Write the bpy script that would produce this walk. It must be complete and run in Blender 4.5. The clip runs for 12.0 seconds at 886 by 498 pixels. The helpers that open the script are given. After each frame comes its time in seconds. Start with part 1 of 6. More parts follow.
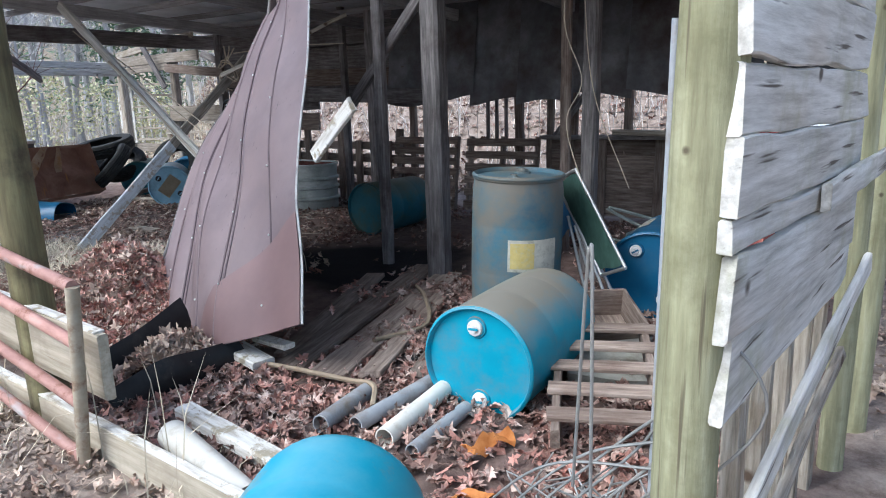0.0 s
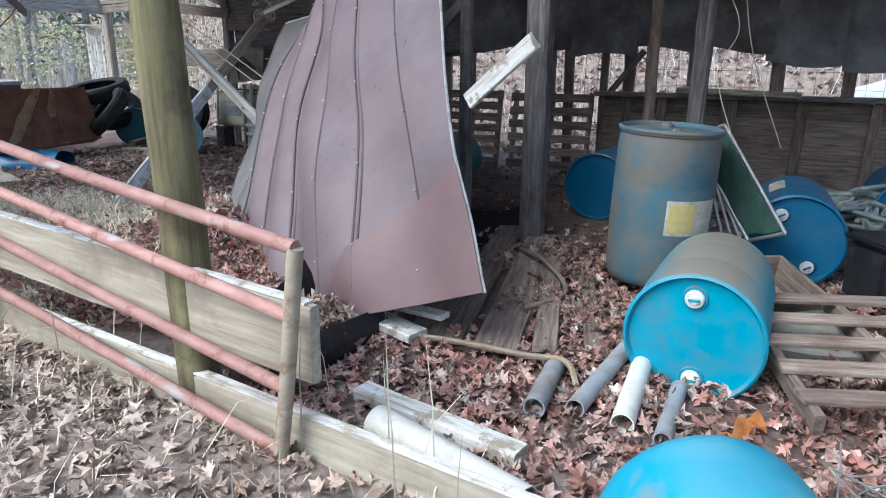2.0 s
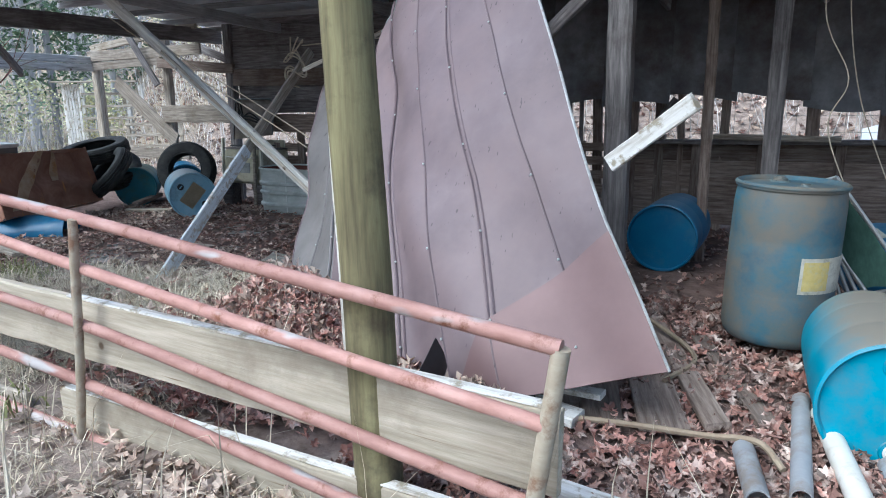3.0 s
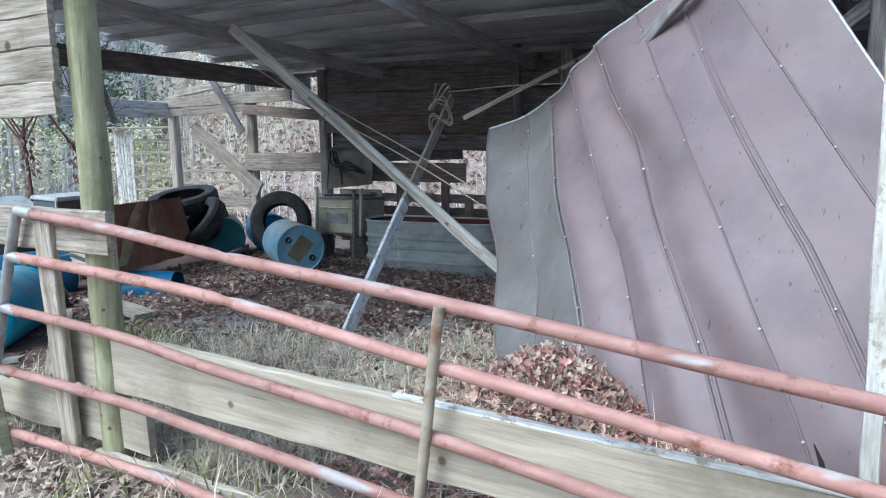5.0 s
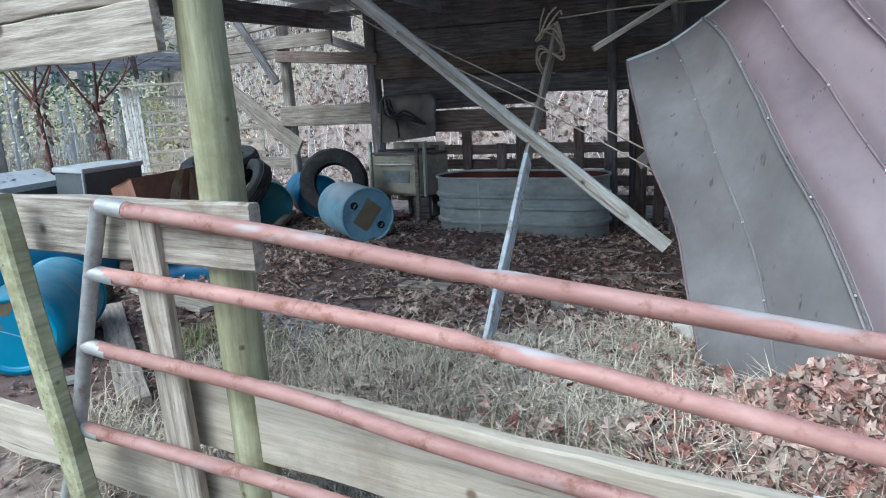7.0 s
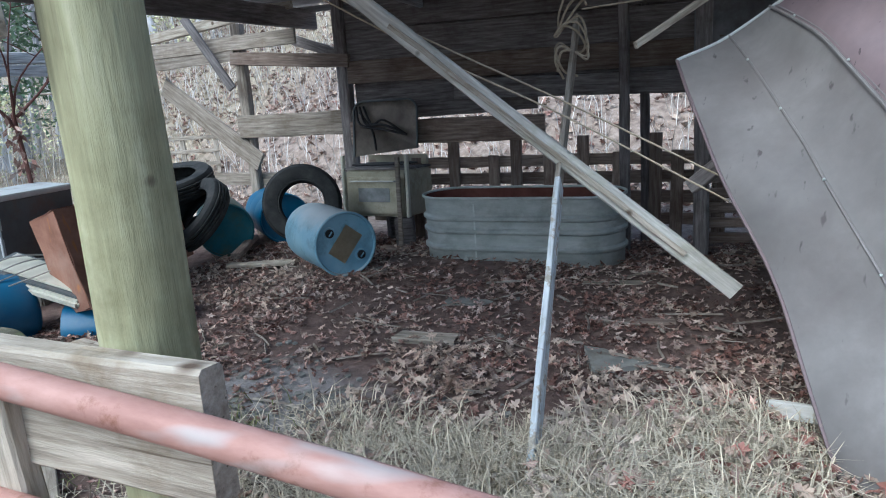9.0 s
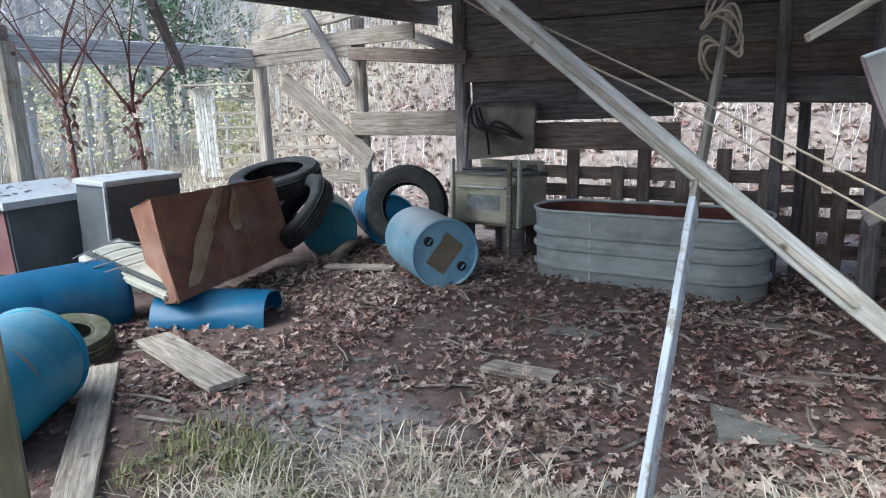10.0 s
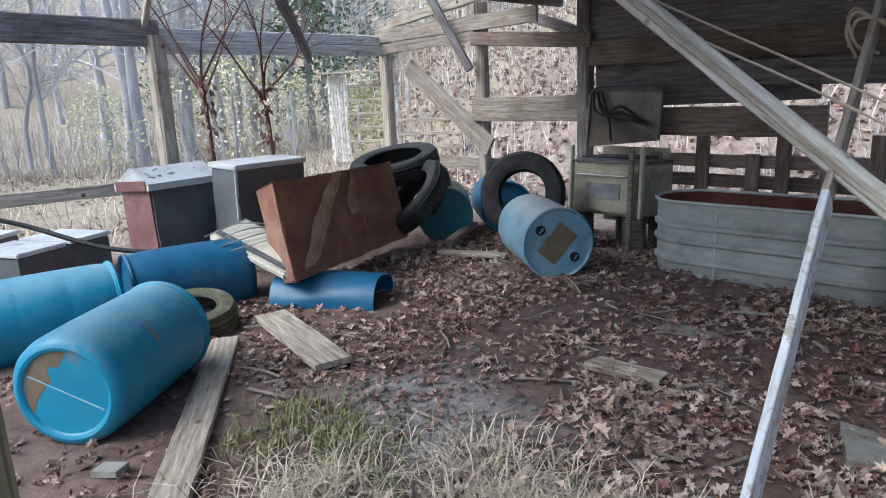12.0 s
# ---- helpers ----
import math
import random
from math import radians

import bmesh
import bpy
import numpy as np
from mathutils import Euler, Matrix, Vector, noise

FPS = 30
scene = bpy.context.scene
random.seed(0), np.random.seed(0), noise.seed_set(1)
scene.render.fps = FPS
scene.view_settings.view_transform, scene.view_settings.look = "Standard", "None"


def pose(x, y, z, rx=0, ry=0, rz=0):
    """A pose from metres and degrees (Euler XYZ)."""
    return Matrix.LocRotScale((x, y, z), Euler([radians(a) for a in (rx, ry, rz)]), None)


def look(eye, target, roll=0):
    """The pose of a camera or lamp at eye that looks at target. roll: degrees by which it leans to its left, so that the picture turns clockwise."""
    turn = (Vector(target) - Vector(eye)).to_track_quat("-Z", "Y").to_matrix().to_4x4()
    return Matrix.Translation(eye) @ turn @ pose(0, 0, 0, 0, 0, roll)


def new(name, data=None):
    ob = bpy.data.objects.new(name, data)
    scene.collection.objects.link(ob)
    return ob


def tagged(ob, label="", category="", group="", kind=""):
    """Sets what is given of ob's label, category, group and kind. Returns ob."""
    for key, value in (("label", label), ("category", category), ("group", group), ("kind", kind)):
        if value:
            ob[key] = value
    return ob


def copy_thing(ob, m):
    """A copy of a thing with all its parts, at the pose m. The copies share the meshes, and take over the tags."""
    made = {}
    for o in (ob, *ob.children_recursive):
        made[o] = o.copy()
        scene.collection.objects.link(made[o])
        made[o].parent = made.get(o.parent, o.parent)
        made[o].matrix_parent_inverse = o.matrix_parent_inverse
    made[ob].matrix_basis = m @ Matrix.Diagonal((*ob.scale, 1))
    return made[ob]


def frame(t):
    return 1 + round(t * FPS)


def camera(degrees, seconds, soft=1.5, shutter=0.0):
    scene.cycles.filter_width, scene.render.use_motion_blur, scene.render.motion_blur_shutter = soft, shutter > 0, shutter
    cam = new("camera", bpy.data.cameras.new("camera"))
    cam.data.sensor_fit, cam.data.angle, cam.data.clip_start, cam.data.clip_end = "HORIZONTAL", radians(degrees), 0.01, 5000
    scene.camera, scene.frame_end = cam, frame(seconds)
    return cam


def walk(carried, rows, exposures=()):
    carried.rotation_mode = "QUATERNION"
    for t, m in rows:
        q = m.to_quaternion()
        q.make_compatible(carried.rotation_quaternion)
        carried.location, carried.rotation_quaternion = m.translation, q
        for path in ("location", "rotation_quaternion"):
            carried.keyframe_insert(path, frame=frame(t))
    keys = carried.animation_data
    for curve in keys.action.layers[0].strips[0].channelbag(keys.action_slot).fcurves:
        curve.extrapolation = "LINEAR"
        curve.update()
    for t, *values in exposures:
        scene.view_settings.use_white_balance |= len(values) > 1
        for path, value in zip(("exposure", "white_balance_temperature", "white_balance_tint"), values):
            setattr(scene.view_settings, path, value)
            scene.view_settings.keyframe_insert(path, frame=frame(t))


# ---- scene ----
cam = camera(66.9, 12.0, soft=1.0, shutter=0.0)
METRES, EYE, TURN = 7.2, 1.5, 35.0
START = (3.347, -1.38)
ROWS = [
    (0.0, 0.0, 0.0, 0.0, -0.35, -12.54, 1.59),
    (0.5, -0.0256, 0.0061, -0.001, 1.95, -13.38, 1.57),
    (1.0, -0.0482, 0.025, -0.0036, 3.54, -15.76, 0.01),
    (1.5, -0.0912, 0.0467, -0.0081, 0.67, -14.68, -1.39),
    (2.0, -0.1558, 0.0624, -0.0119, -4.29, -15.95, -0.32),
    (2.5, -0.2157, 0.0817, -0.0009, -7.2, -14.78, -0.08),
    (3.0, -0.276, 0.113, 0.001, -8.24, -12.38, 0.98),
    (3.5, -0.3333, 0.1291, -0.002, -7.24, -11.06, 0.11),
    (5.5, -0.5163, 0.2531, 0.0124, -9.12, -8.25, 1.9),
    (6.0, -0.5429, 0.2962, 0.0092, -9.57, -9.0, 3.19),
    (6.5, -0.5666, 0.3448, 0.0109, -8.09, -11.45, 2.86),
    (8.5, -0.5972, 0.5088, 0.013, -13.87, -15.0, 4.89),
    (9.0, -0.5988, 0.5407, 0.0196, -12.68, -13.2, 3.97),
    (9.5, -0.591, 0.5808, 0.0199, -9.97, -12.12, 5.34),
    (10.0, -0.5722, 0.6127, 0.0122, -1.9, -12.22, 2.02),
    (10.5, -0.5602, 0.6201, 0.011, 6.96, -11.9, 0.51),
    (11.0, -0.5543, 0.6244, 0.0102, 9.01, -14.63, 0.64),
    (11.5, -0.5546, 0.6241, 0.0116, 8.25, -12.79, 2.06),
    (12.0, -0.5536, 0.6238, 0.0111, 9.15, -12.95, 2.59),
]
walk(cam, [(t, pose(*START, EYE, 0, 0, TURN) @ pose(METRES * x, METRES * y, METRES * z, 90 + pitch, roll, yaw)) for t, x, y, z, yaw, pitch, roll in ROWS],
     exposures=((0.0, 0.72, 5650.0, 6.0), (1.0, 0.68, 5600.0, 5.0), (2.5, 0.62, 5500.0, 4.0), (3.5, 0.62, 5350.0, 2.0), (5.5, 0.66, 5250.0, 0.0), (6.5, 0.56, 5250.0, 0.0), (8.5, 0.44, 5300.0, 1.0), (9.5, 0.82, 5450.0, 2.0), (10.2, 0.96, 5600.0, 4.0), (10.8, 0.92, 5700.0, 6.0), (11.5, 0.82, 5750.0, 7.0), (12.0, 0.74, 5750.0, 7.0)))

# ---- daylight: overcast winter sky ----
world = bpy.data.worlds.new("overcast")
scene.world = world
world.use_nodes = True
wn = world.node_tree.nodes
sky = wn.new("ShaderNodeTexSky")
sky.sky_type = "NISHITA"
sky.sun_disc = False
sky.sun_elevation, sky.sun_rotation = radians(48), radians(205)
sky.air_density, sky.dust_density, sky.ozone_density = 1.0, 4.0, 1.0
world.node_tree.links.new(sky.outputs[0], wn["Background"].inputs[0])
wn["Background"].inputs[1].default_value = 0.15
sun = new("sun", bpy.data.lights.new("sun", "SUN"))
sun.data.energy, sun.data.angle, sun.data.color = 1.5, radians(40), (1.0, 0.99, 0.97)
sun.matrix_world = look((0, 0, 0), (0.28, 0.62, -0.75))


# ---- materials ----
def material(name, cols, scale=(6, 6, 6), rough=0.8, metal=0.0, bump=0.3, dist=0.01, stain=None, stain_scale=2.0,
             stain_at=(0.5, 0.65), dust_or_sheen=None, dust_or_sheen_at=(0.3, 0.8), rnd=0.12, island=0.0, detail=6.0, distort=0.0, spec=0.3, streak=None, streak_scale=(22, 22, 3), streak_at=(0.66, 0.72), spots=None, spot_scale=5.0, spot_size=0.16):
    """cols: colours from the low to the high side of the grain; stain: a second colour in patches; the top colour tints
    upward faces, as settled dust or as painted sky sheen.
    """
    m = bpy.data.materials.new(name)
    m.use_nodes = True
    nt = m.node_tree
    n, link = nt.nodes, nt.links.new
    b = n["Principled BSDF"]
    tc, mp = n.new("ShaderNodeTexCoord"), n.new("ShaderNodeMapping")
    info = n.new("ShaderNodeObjectInfo")
    mp.inputs["Scale"].default_value = scale
    off = n.new("ShaderNodeVectorMath")
    off.operation = "MULTIPLY_ADD"
    off.inputs[1].default_value = (1, 1, 1)
    shift = n.new("ShaderNodeCombineXYZ")
    mul = n.new("ShaderNodeMath")
    mul.operation = "MULTIPLY"
    mul.inputs[1].default_value = 37.0
    link(info.outputs["Random"], mul.inputs[0])
    for k in range(3):
        link(mul.outputs[0], shift.inputs[k])
    link(tc.outputs["Object"], mp.inputs[0])
    link(mp.outputs[0], off.inputs[0])
    link(shift.outputs[0], off.inputs[2])
    g = n.new("ShaderNodeTexNoise")
    g.inputs["Scale"].default_value, g.inputs["Detail"].default_value, g.inputs["Roughness"].default_value = 1.0, detail, 0.65
    g.inputs["Distortion"].default_value = distort
    link(off.outputs[0], g.inputs["Vector"])
    ramp = n.new("ShaderNodeValToRGB")
    e = ramp.color_ramp.elements
    lo, hi = 0.3, 0.7
    e[0].position, e[0].color = lo, (*cols[0], 1)
    e[1].position, e[1].color = hi, (*cols[-1], 1)
    for k, c in enumerate(cols[1:-1], 1):
        x = e.new(lo + (hi - lo) * k / (len(cols) - 1))
        x.color = (*c, 1)
    link(g.outputs["Fac"], ramp.inputs[0])
    out = ramp.outputs[0]

    def blend(fac, base, colour):
        mx = n.new("ShaderNodeMix")
        mx.data_type = "RGBA"
        link(fac, mx.inputs["Factor"])
        link(base, mx.inputs[6])
        mx.inputs[7].default_value = (*colour, 1)
        return mx.outputs[2]

    if stain:
        s = n.new("ShaderNodeTexNoise")
        s.inputs["Scale"].default_value, s.inputs["Detail"].default_value, s.inputs["Roughness"].default_value = stain_scale, 8.0, 0.7
        add = n.new("ShaderNodeVectorMath")
        link(tc.outputs["Object"], add.inputs[0])
        link(shift.outputs[0], add.inputs[1])
        link(add.outputs[0], s.inputs["Vector"])
        mr = n.new("ShaderNodeMapRange")
        mr.inputs["From Min"].default_value, mr.inputs["From Max"].default_value = stain_at
        link(s.outputs["Fac"], mr.inputs["Value"])
        out = blend(mr.outputs[0], out, stain)
    if streak:
        sm2, sn = n.new("ShaderNodeMapping"), n.new("ShaderNodeTexNoise")
        sm2.inputs["Scale"].default_value = streak_scale
        link(tc.outputs["Object"], sm2.inputs[0])
        sn.inputs["Scale"].default_value, sn.inputs["Detail"].default_value = 1.0, 3.0
        link(sm2.outputs[0], sn.inputs["Vector"])
        mr = n.new("ShaderNodeMapRange")
        mr.inputs["From Min"].default_value, mr.inputs["From Max"].default_value = streak_at
        link(sn.outputs["Fac"], mr.inputs["Value"])
        out = blend(mr.outputs[0], out, streak)
    if spots:
        vo, ad2 = n.new("ShaderNodeTexVoronoi"), n.new("ShaderNodeVectorMath")
        link(tc.outputs["Object"], ad2.inputs[0])
        link(shift.outputs[0], ad2.inputs[1])
        link(ad2.outputs[0], vo.inputs["Vector"])
        vo.inputs["Scale"].default_value = spot_scale
        mr = n.new("ShaderNodeMapRange")
        mr.inputs["From Min"].default_value, mr.inputs["From Max"].default_value = spot_size, spot_size * 0.5
        link(vo.outputs["Distance"], mr.inputs["Value"])
        out = blend(mr.outputs[0], out, spots)
    if dust_or_sheen:
        geo, sep = n.new("ShaderNodeNewGeometry"), n.new("ShaderNodeSeparateXYZ")
        link(geo.outputs["Normal"], sep.inputs[0])
        ad = n.new("ShaderNodeMath")
        ad.operation = "MULTIPLY_ADD"
        ad.inputs[1].default_value, ad.inputs[2].default_value = 0.9, -0.42
        link(g.outputs["Fac"], ad.inputs[0])
        sm = n.new("ShaderNodeMath")
        link(sep.outputs["Z"], sm.inputs[0])
        link(ad.outputs[0], sm.inputs[1])
        mr = n.new("ShaderNodeMapRange")
        mr.inputs["From Min"].default_value, mr.inputs["From Max"].default_value = dust_or_sheen_at
        mr.inputs["To Max"].default_value = 0.9
        link(sm.outputs[0], mr.inputs["Value"])
        out = blend(mr.outputs[0], out, dust_or_sheen)
    hsv = n.new("ShaderNodeHueSaturation")
    vr = n.new("ShaderNodeMapRange")
    spread = island or rnd
    vr.inputs["To Min"].default_value, vr.inputs["To Max"].default_value = 1 - spread, 1 + spread
    if island:
        gi = n.new("ShaderNodeNewGeometry")
        link(gi.outputs["Random Per Island"], vr.inputs["Value"])
    else:
        link(info.outputs["Random"], vr.inputs["Value"])
    link(vr.outputs[0], hsv.inputs["Value"])
    link(out, hsv.inputs["Color"])
    link(hsv.outputs[0], b.inputs["Base Color"])
    b.inputs["Roughness"].default_value, b.inputs["Metallic"].default_value = rough, metal
    b.inputs["Specular IOR Level"].default_value = spec
    if bump:
        bp = n.new("ShaderNodeBump")
        bp.inputs["Strength"].default_value, bp.inputs["Distance"].default_value = bump, dist
        link(g.outputs["Fac"], bp.inputs["Height"])
        link(bp.outputs[0], b.inputs["Normal"])
    return m


GRAIN = (3.5, 42, 42)
M_GREYWOOD = material("weathered_board", [(0.19, 0.16, 0.125), (0.4, 0.355, 0.29), (0.6, 0.55, 0.47)], GRAIN, 0.9, bump=0.7, dist=0.012, stain=(0.2, 0.15, 0.09), stain_scale=3, stain_at=(0.55, 0.75), spots=(0.12, 0.085, 0.06), spot_scale=4.5, spot_size=0.13, streak=(0.13, 0.1, 0.07), streak_scale=(2.5, 70, 70), streak_at=(0.66, 0.74))
M_PALEWOOD = material("pale_split_board", [(0.26, 0.25, 0.225), (0.5, 0.49, 0.455), (0.76, 0.75, 0.72)], (3.2, 46, 46), 0.9, bump=0.8, dist=0.015, stain=(0.38, 0.37, 0.22), stain_scale=2.5, stain_at=(0.55, 0.75), spots=(0.14, 0.12, 0.1), spot_scale=4.0, spot_size=0.12, streak=(0.12, 0.11, 0.1), streak_scale=(3, 60, 60), streak_at=(0.64, 0.7))
M_SPLITBOARD = material("bleached_split_board", [(0.36, 0.345, 0.31), (0.58, 0.565, 0.52), (0.78, 0.765, 0.725)], (2.6, 30, 30), 0.92, bump=0.5, dist=0.008, stain=(0.36, 0.36, 0.23), stain_scale=2.2, stain_at=(0.52, 0.75), spots=(0.13, 0.11, 0.09), spot_scale=3.5, spot_size=0.09, streak=(0.14, 0.12, 0.1), streak_scale=(1.6, 30, 30), streak_at=(0.67, 0.72))
M_FRAMEWOOD = material("grey_brown_frame_board", [(0.13, 0.11, 0.09), (0.25, 0.22, 0.185), (0.38, 0.345, 0.3)], GRAIN, 0.92, bump=0.6, dist=0.01, stain=(0.14, 0.11, 0.08), stain_scale=2.5, stain_at=(0.5, 0.75), rnd=0.22, streak=(0.1, 0.08, 0.06), streak_scale=(2.5, 60, 60), streak_at=(0.66, 0.74))
M_TANPLANK = material("sun_bleached_tan_plank", [(0.33, 0.29, 0.22), (0.47, 0.42, 0.33), (0.6, 0.55, 0.455)], (2.0, 26, 26), 0.9, bump=0.5, dist=0.01, stain=(0.3, 0.26, 0.2), stain_scale=1.8, stain_at=(0.5, 0.7), spots=(0.2, 0.15, 0.1), spot_scale=3.5, spot_size=0.08, streak=(0.24, 0.18, 0.12), streak_scale=(1.6, 40, 40), streak_at=(0.68, 0.75))
# Old dark timber, greyed and lightened to carry lens glare in its colour.
M_DARKWOOD = material("glare_greyed_timber", [(0.09, 0.084, 0.084), (0.19, 0.176, 0.174), (0.31, 0.29, 0.286)], GRAIN, 0.9, bump=0.6, dist=0.01, stain=(0.05, 0.035, 0.03), stain_scale=2, stain_at=(0.5, 0.8), rnd=0.3)
M_BROWNWOOD = material("brown_barn_board", [(0.12, 0.09, 0.075), (0.24, 0.19, 0.158), (0.37, 0.31, 0.265)], GRAIN, 0.9, bump=0.6, dist=0.01, stain=(0.1, 0.06, 0.045), stain_scale=2, stain_at=(0.5, 0.8), rnd=0.3)
M_GREENPOST = material("algae_green_post", [(0.21, 0.2, 0.12), (0.36, 0.355, 0.215), (0.5, 0.495, 0.335)], (24, 24, 2.2), 0.88, bump=0.6, dist=0.01, stain=(0.19, 0.185, 0.1), stain_scale=3.0, stain_at=(0.48, 0.72), spots=(0.13, 0.11, 0.07), spot_scale=6.5, spot_size=0.085, streak=(0.16, 0.14, 0.09), streak_scale=(45, 45, 1.5), streak_at=(0.64, 0.72))
M_DARKPOST = material("dark_mossy_post", [(0.1, 0.085, 0.05), (0.2, 0.18, 0.095), (0.3, 0.28, 0.15)], (20, 20, 1.6), 0.85, bump=0.4, dist=0.008, stain=(0.07, 0.055, 0.04), stain_scale=3, stain_at=(0.48, 0.7))
M_MOSSTYRE = material("mossy_tyre_rubber", [(0.045, 0.048, 0.034), (0.09, 0.09, 0.065), (0.18, 0.18, 0.14)], (8, 8, 8), 0.9, bump=0.2, stain=(0.1, 0.12, 0.05), stain_scale=5)
M_PAINTWOOD = material("flaking_white_paint", [(0.33, 0.29, 0.22), (0.68, 0.67, 0.63), (0.82, 0.82, 0.8)], (3, 26, 26), 0.85, bump=0.6, dist=0.008, stain=(0.36, 0.32, 0.24), stain_scale=9, stain_at=(0.52, 0.6))
M_BLUEPAINT = material("flaking_pale_blue_paint", [(0.36, 0.36, 0.34), (0.6, 0.65, 0.67), (0.74, 0.78, 0.8)], (3, 26, 26), 0.8, bump=0.5, stain=(0.4, 0.37, 0.31), stain_scale=13, stain_at=(0.52, 0.58))
M_SHEET = material("faded_mauve_roof_metal", [(0.126, 0.096, 0.103), (0.17, 0.131, 0.14), (0.225, 0.18, 0.188)], (1.5, 1.5, 1.5), 0.55, 0.08, bump=0.08, stain=(0.2, 0.148, 0.15), stain_scale=1.3, stain_at=(0.42, 0.72), spec=0.5, streak=(0.085, 0.066, 0.07), streak_scale=(46, 30, 5), streak_at=(0.69, 0.72))
M_SHEETGREY = material("greyed_roof_metal", [(0.15, 0.142, 0.14), (0.198, 0.188, 0.184), (0.255, 0.243, 0.238)], (1.5, 1.5, 1.5), 0.55, 0.1, bump=0.08, stain=(0.15, 0.135, 0.13), stain_scale=1.6, stain_at=(0.45, 0.75), streak=(0.09, 0.082, 0.08), streak_scale=(20, 12, 4), streak_at=(0.66, 0.73))
# Purlins and rafters in a pale neutral grey.
M_ROOFTIMBER = material("pale_grey_roof_timber", [(0.24, 0.24, 0.25), (0.37, 0.37, 0.38), (0.5, 0.5, 0.51)], GRAIN, 0.92, bump=0.5, dist=0.01, stain=(0.2, 0.19, 0.18), stain_scale=2, stain_at=(0.5, 0.8), rnd=0.25)
# Upward faces turn a paler, greyer cyan.
M_SKYDRUM = material("pale_cyan_plastic", [(0.02, 0.35, 0.53), (0.05, 0.43, 0.6)], (4, 4, 4), 0.42, bump=0.05, stain=(0.32, 0.3, 0.24), stain_scale=2.6, stain_at=(0.56, 0.72), dust_or_sheen=(0.3, 0.47, 0.52), dust_or_sheen_at=(0.85, 1.6), spec=0.5)
M_SHEETRED = material("red_roof_metal", [(0.15, 0.094, 0.092), (0.2, 0.127, 0.124)], (2, 2, 2), 0.5, 0.2, bump=0.05, spec=0.5)
# Darker copy of the roof metal: the rear bay's shade is in its colour.
M_SHADEMETAL = material("shaded_roof_metal", [(0.1, 0.102, 0.112), (0.19, 0.192, 0.205), (0.31, 0.31, 0.325)], (2, 2, 2), 0.6, 0.3, bump=0.1, stain=(0.08, 0.055, 0.045), stain_scale=1.2, stain_at=(0.45, 0.7))
# Galvanised metal whose pale blue also stands for flare over the dark ceiling.
M_ROOFMETAL = material("flare_lifted_galvanised_roof", [(0.5, 0.54, 0.58), (0.64, 0.68, 0.72), (0.74, 0.78, 0.82)], (2, 2, 2), 0.55, 0.1, bump=0.1, stain=(0.36, 0.35, 0.34), stain_scale=1.2, stain_at=(0.5, 0.8))
M_BLUE = material("bright_blue_plastic", [(0.01, 0.25, 0.44), (0.018, 0.31, 0.51)], (3, 3, 3), 0.38, bump=0.03, stain=(0.03, 0.27, 0.42), stain_scale=5, stain_at=(0.55, 0.8), rnd=0.05, spec=0.5)
M_BLUEDUST = material("dusty_blue_plastic", [(0.008, 0.25, 0.38), (0.014, 0.31, 0.45)], (4, 4, 4), 0.5, bump=0.06, stain=(0.1, 0.22, 0.28), stain_scale=4, stain_at=(0.5, 0.75), dust_or_sheen=(0.24, 0.2, 0.15), dust_or_sheen_at=(0.35, 0.95), spec=0.4)
# Grime over blue, the whole darkened for the shade of the right bay.
M_BLUEGRIME = material("shaded_grimy_blue_plastic", [(0.014, 0.1, 0.17), (0.04, 0.15, 0.215), (0.12, 0.145, 0.13)], (3, 3, 5), 0.6, bump=0.06, stain=(0.17, 0.16, 0.135), stain_scale=2.2, stain_at=(0.34, 0.6), spec=0.3)
# Deep blue plastic; also the shaded blue of a drum inside the bay.
M_BLUEDARK = material("deep_and_shaded_blue_plastic", [(0.006, 0.095, 0.21), (0.012, 0.135, 0.27)], (3, 3, 3), 0.42, bump=0.05, stain=(0.06, 0.14, 0.22), stain_scale=4, stain_at=(0.5, 0.8), spec=0.5)
# The sky's reflection is painted on upward faces as pale blue; streaks are dirt.
M_MIDBLUE = material("weathered_mid_blue_plastic", [(0.014, 0.23, 0.39), (0.025, 0.29, 0.46)], (4, 4, 4), 0.42, bump=0.05, stain=(0.1, 0.3, 0.4), stain_scale=4, stain_at=(0.52, 0.8), dust_or_sheen=(0.25, 0.42, 0.48), dust_or_sheen_at=(0.6, 1.3), streak=(0.2, 0.21, 0.2), streak_scale=(3, 3, 14), streak_at=(0.62, 0.7), spec=0.5)
M_TEAL = material("mossy_teal_plastic", [(0.02, 0.14, 0.19), (0.05, 0.2, 0.25)], (4, 4, 4), 0.5, bump=0.06, stain=(0.09, 0.13, 0.08), stain_scale=3, stain_at=(0.45, 0.7), dust_or_sheen=(0.1, 0.12, 0.08), dust_or_sheen_at=(0.4, 1.0))
M_PALEBLUE = material("sun_faded_blue_plastic", [(0.22, 0.42, 0.55), (0.33, 0.52, 0.63)], (3, 3, 3), 0.5, bump=0.05, stain=(0.12, 0.2, 0.25), stain_scale=4, stain_at=(0.5, 0.75), dust_or_sheen=(0.55, 0.6, 0.62), dust_or_sheen_at=(0.5, 1.0))
M_CAP = material("white_plastic_bung", [(0.62, 0.62, 0.6), (0.78, 0.78, 0.76)], (20, 20, 20), 0.5, bump=0.1, stain=(0.35, 0.33, 0.3), stain_scale=40, stain_at=(0.55, 0.7))
M_LABELW = material("dirty_paper_label", [(0.42, 0.42, 0.36), (0.58, 0.57, 0.5)], (15, 15, 15), 0.9, bump=0.05, stain=(0.3, 0.3, 0.25), stain_scale=14)
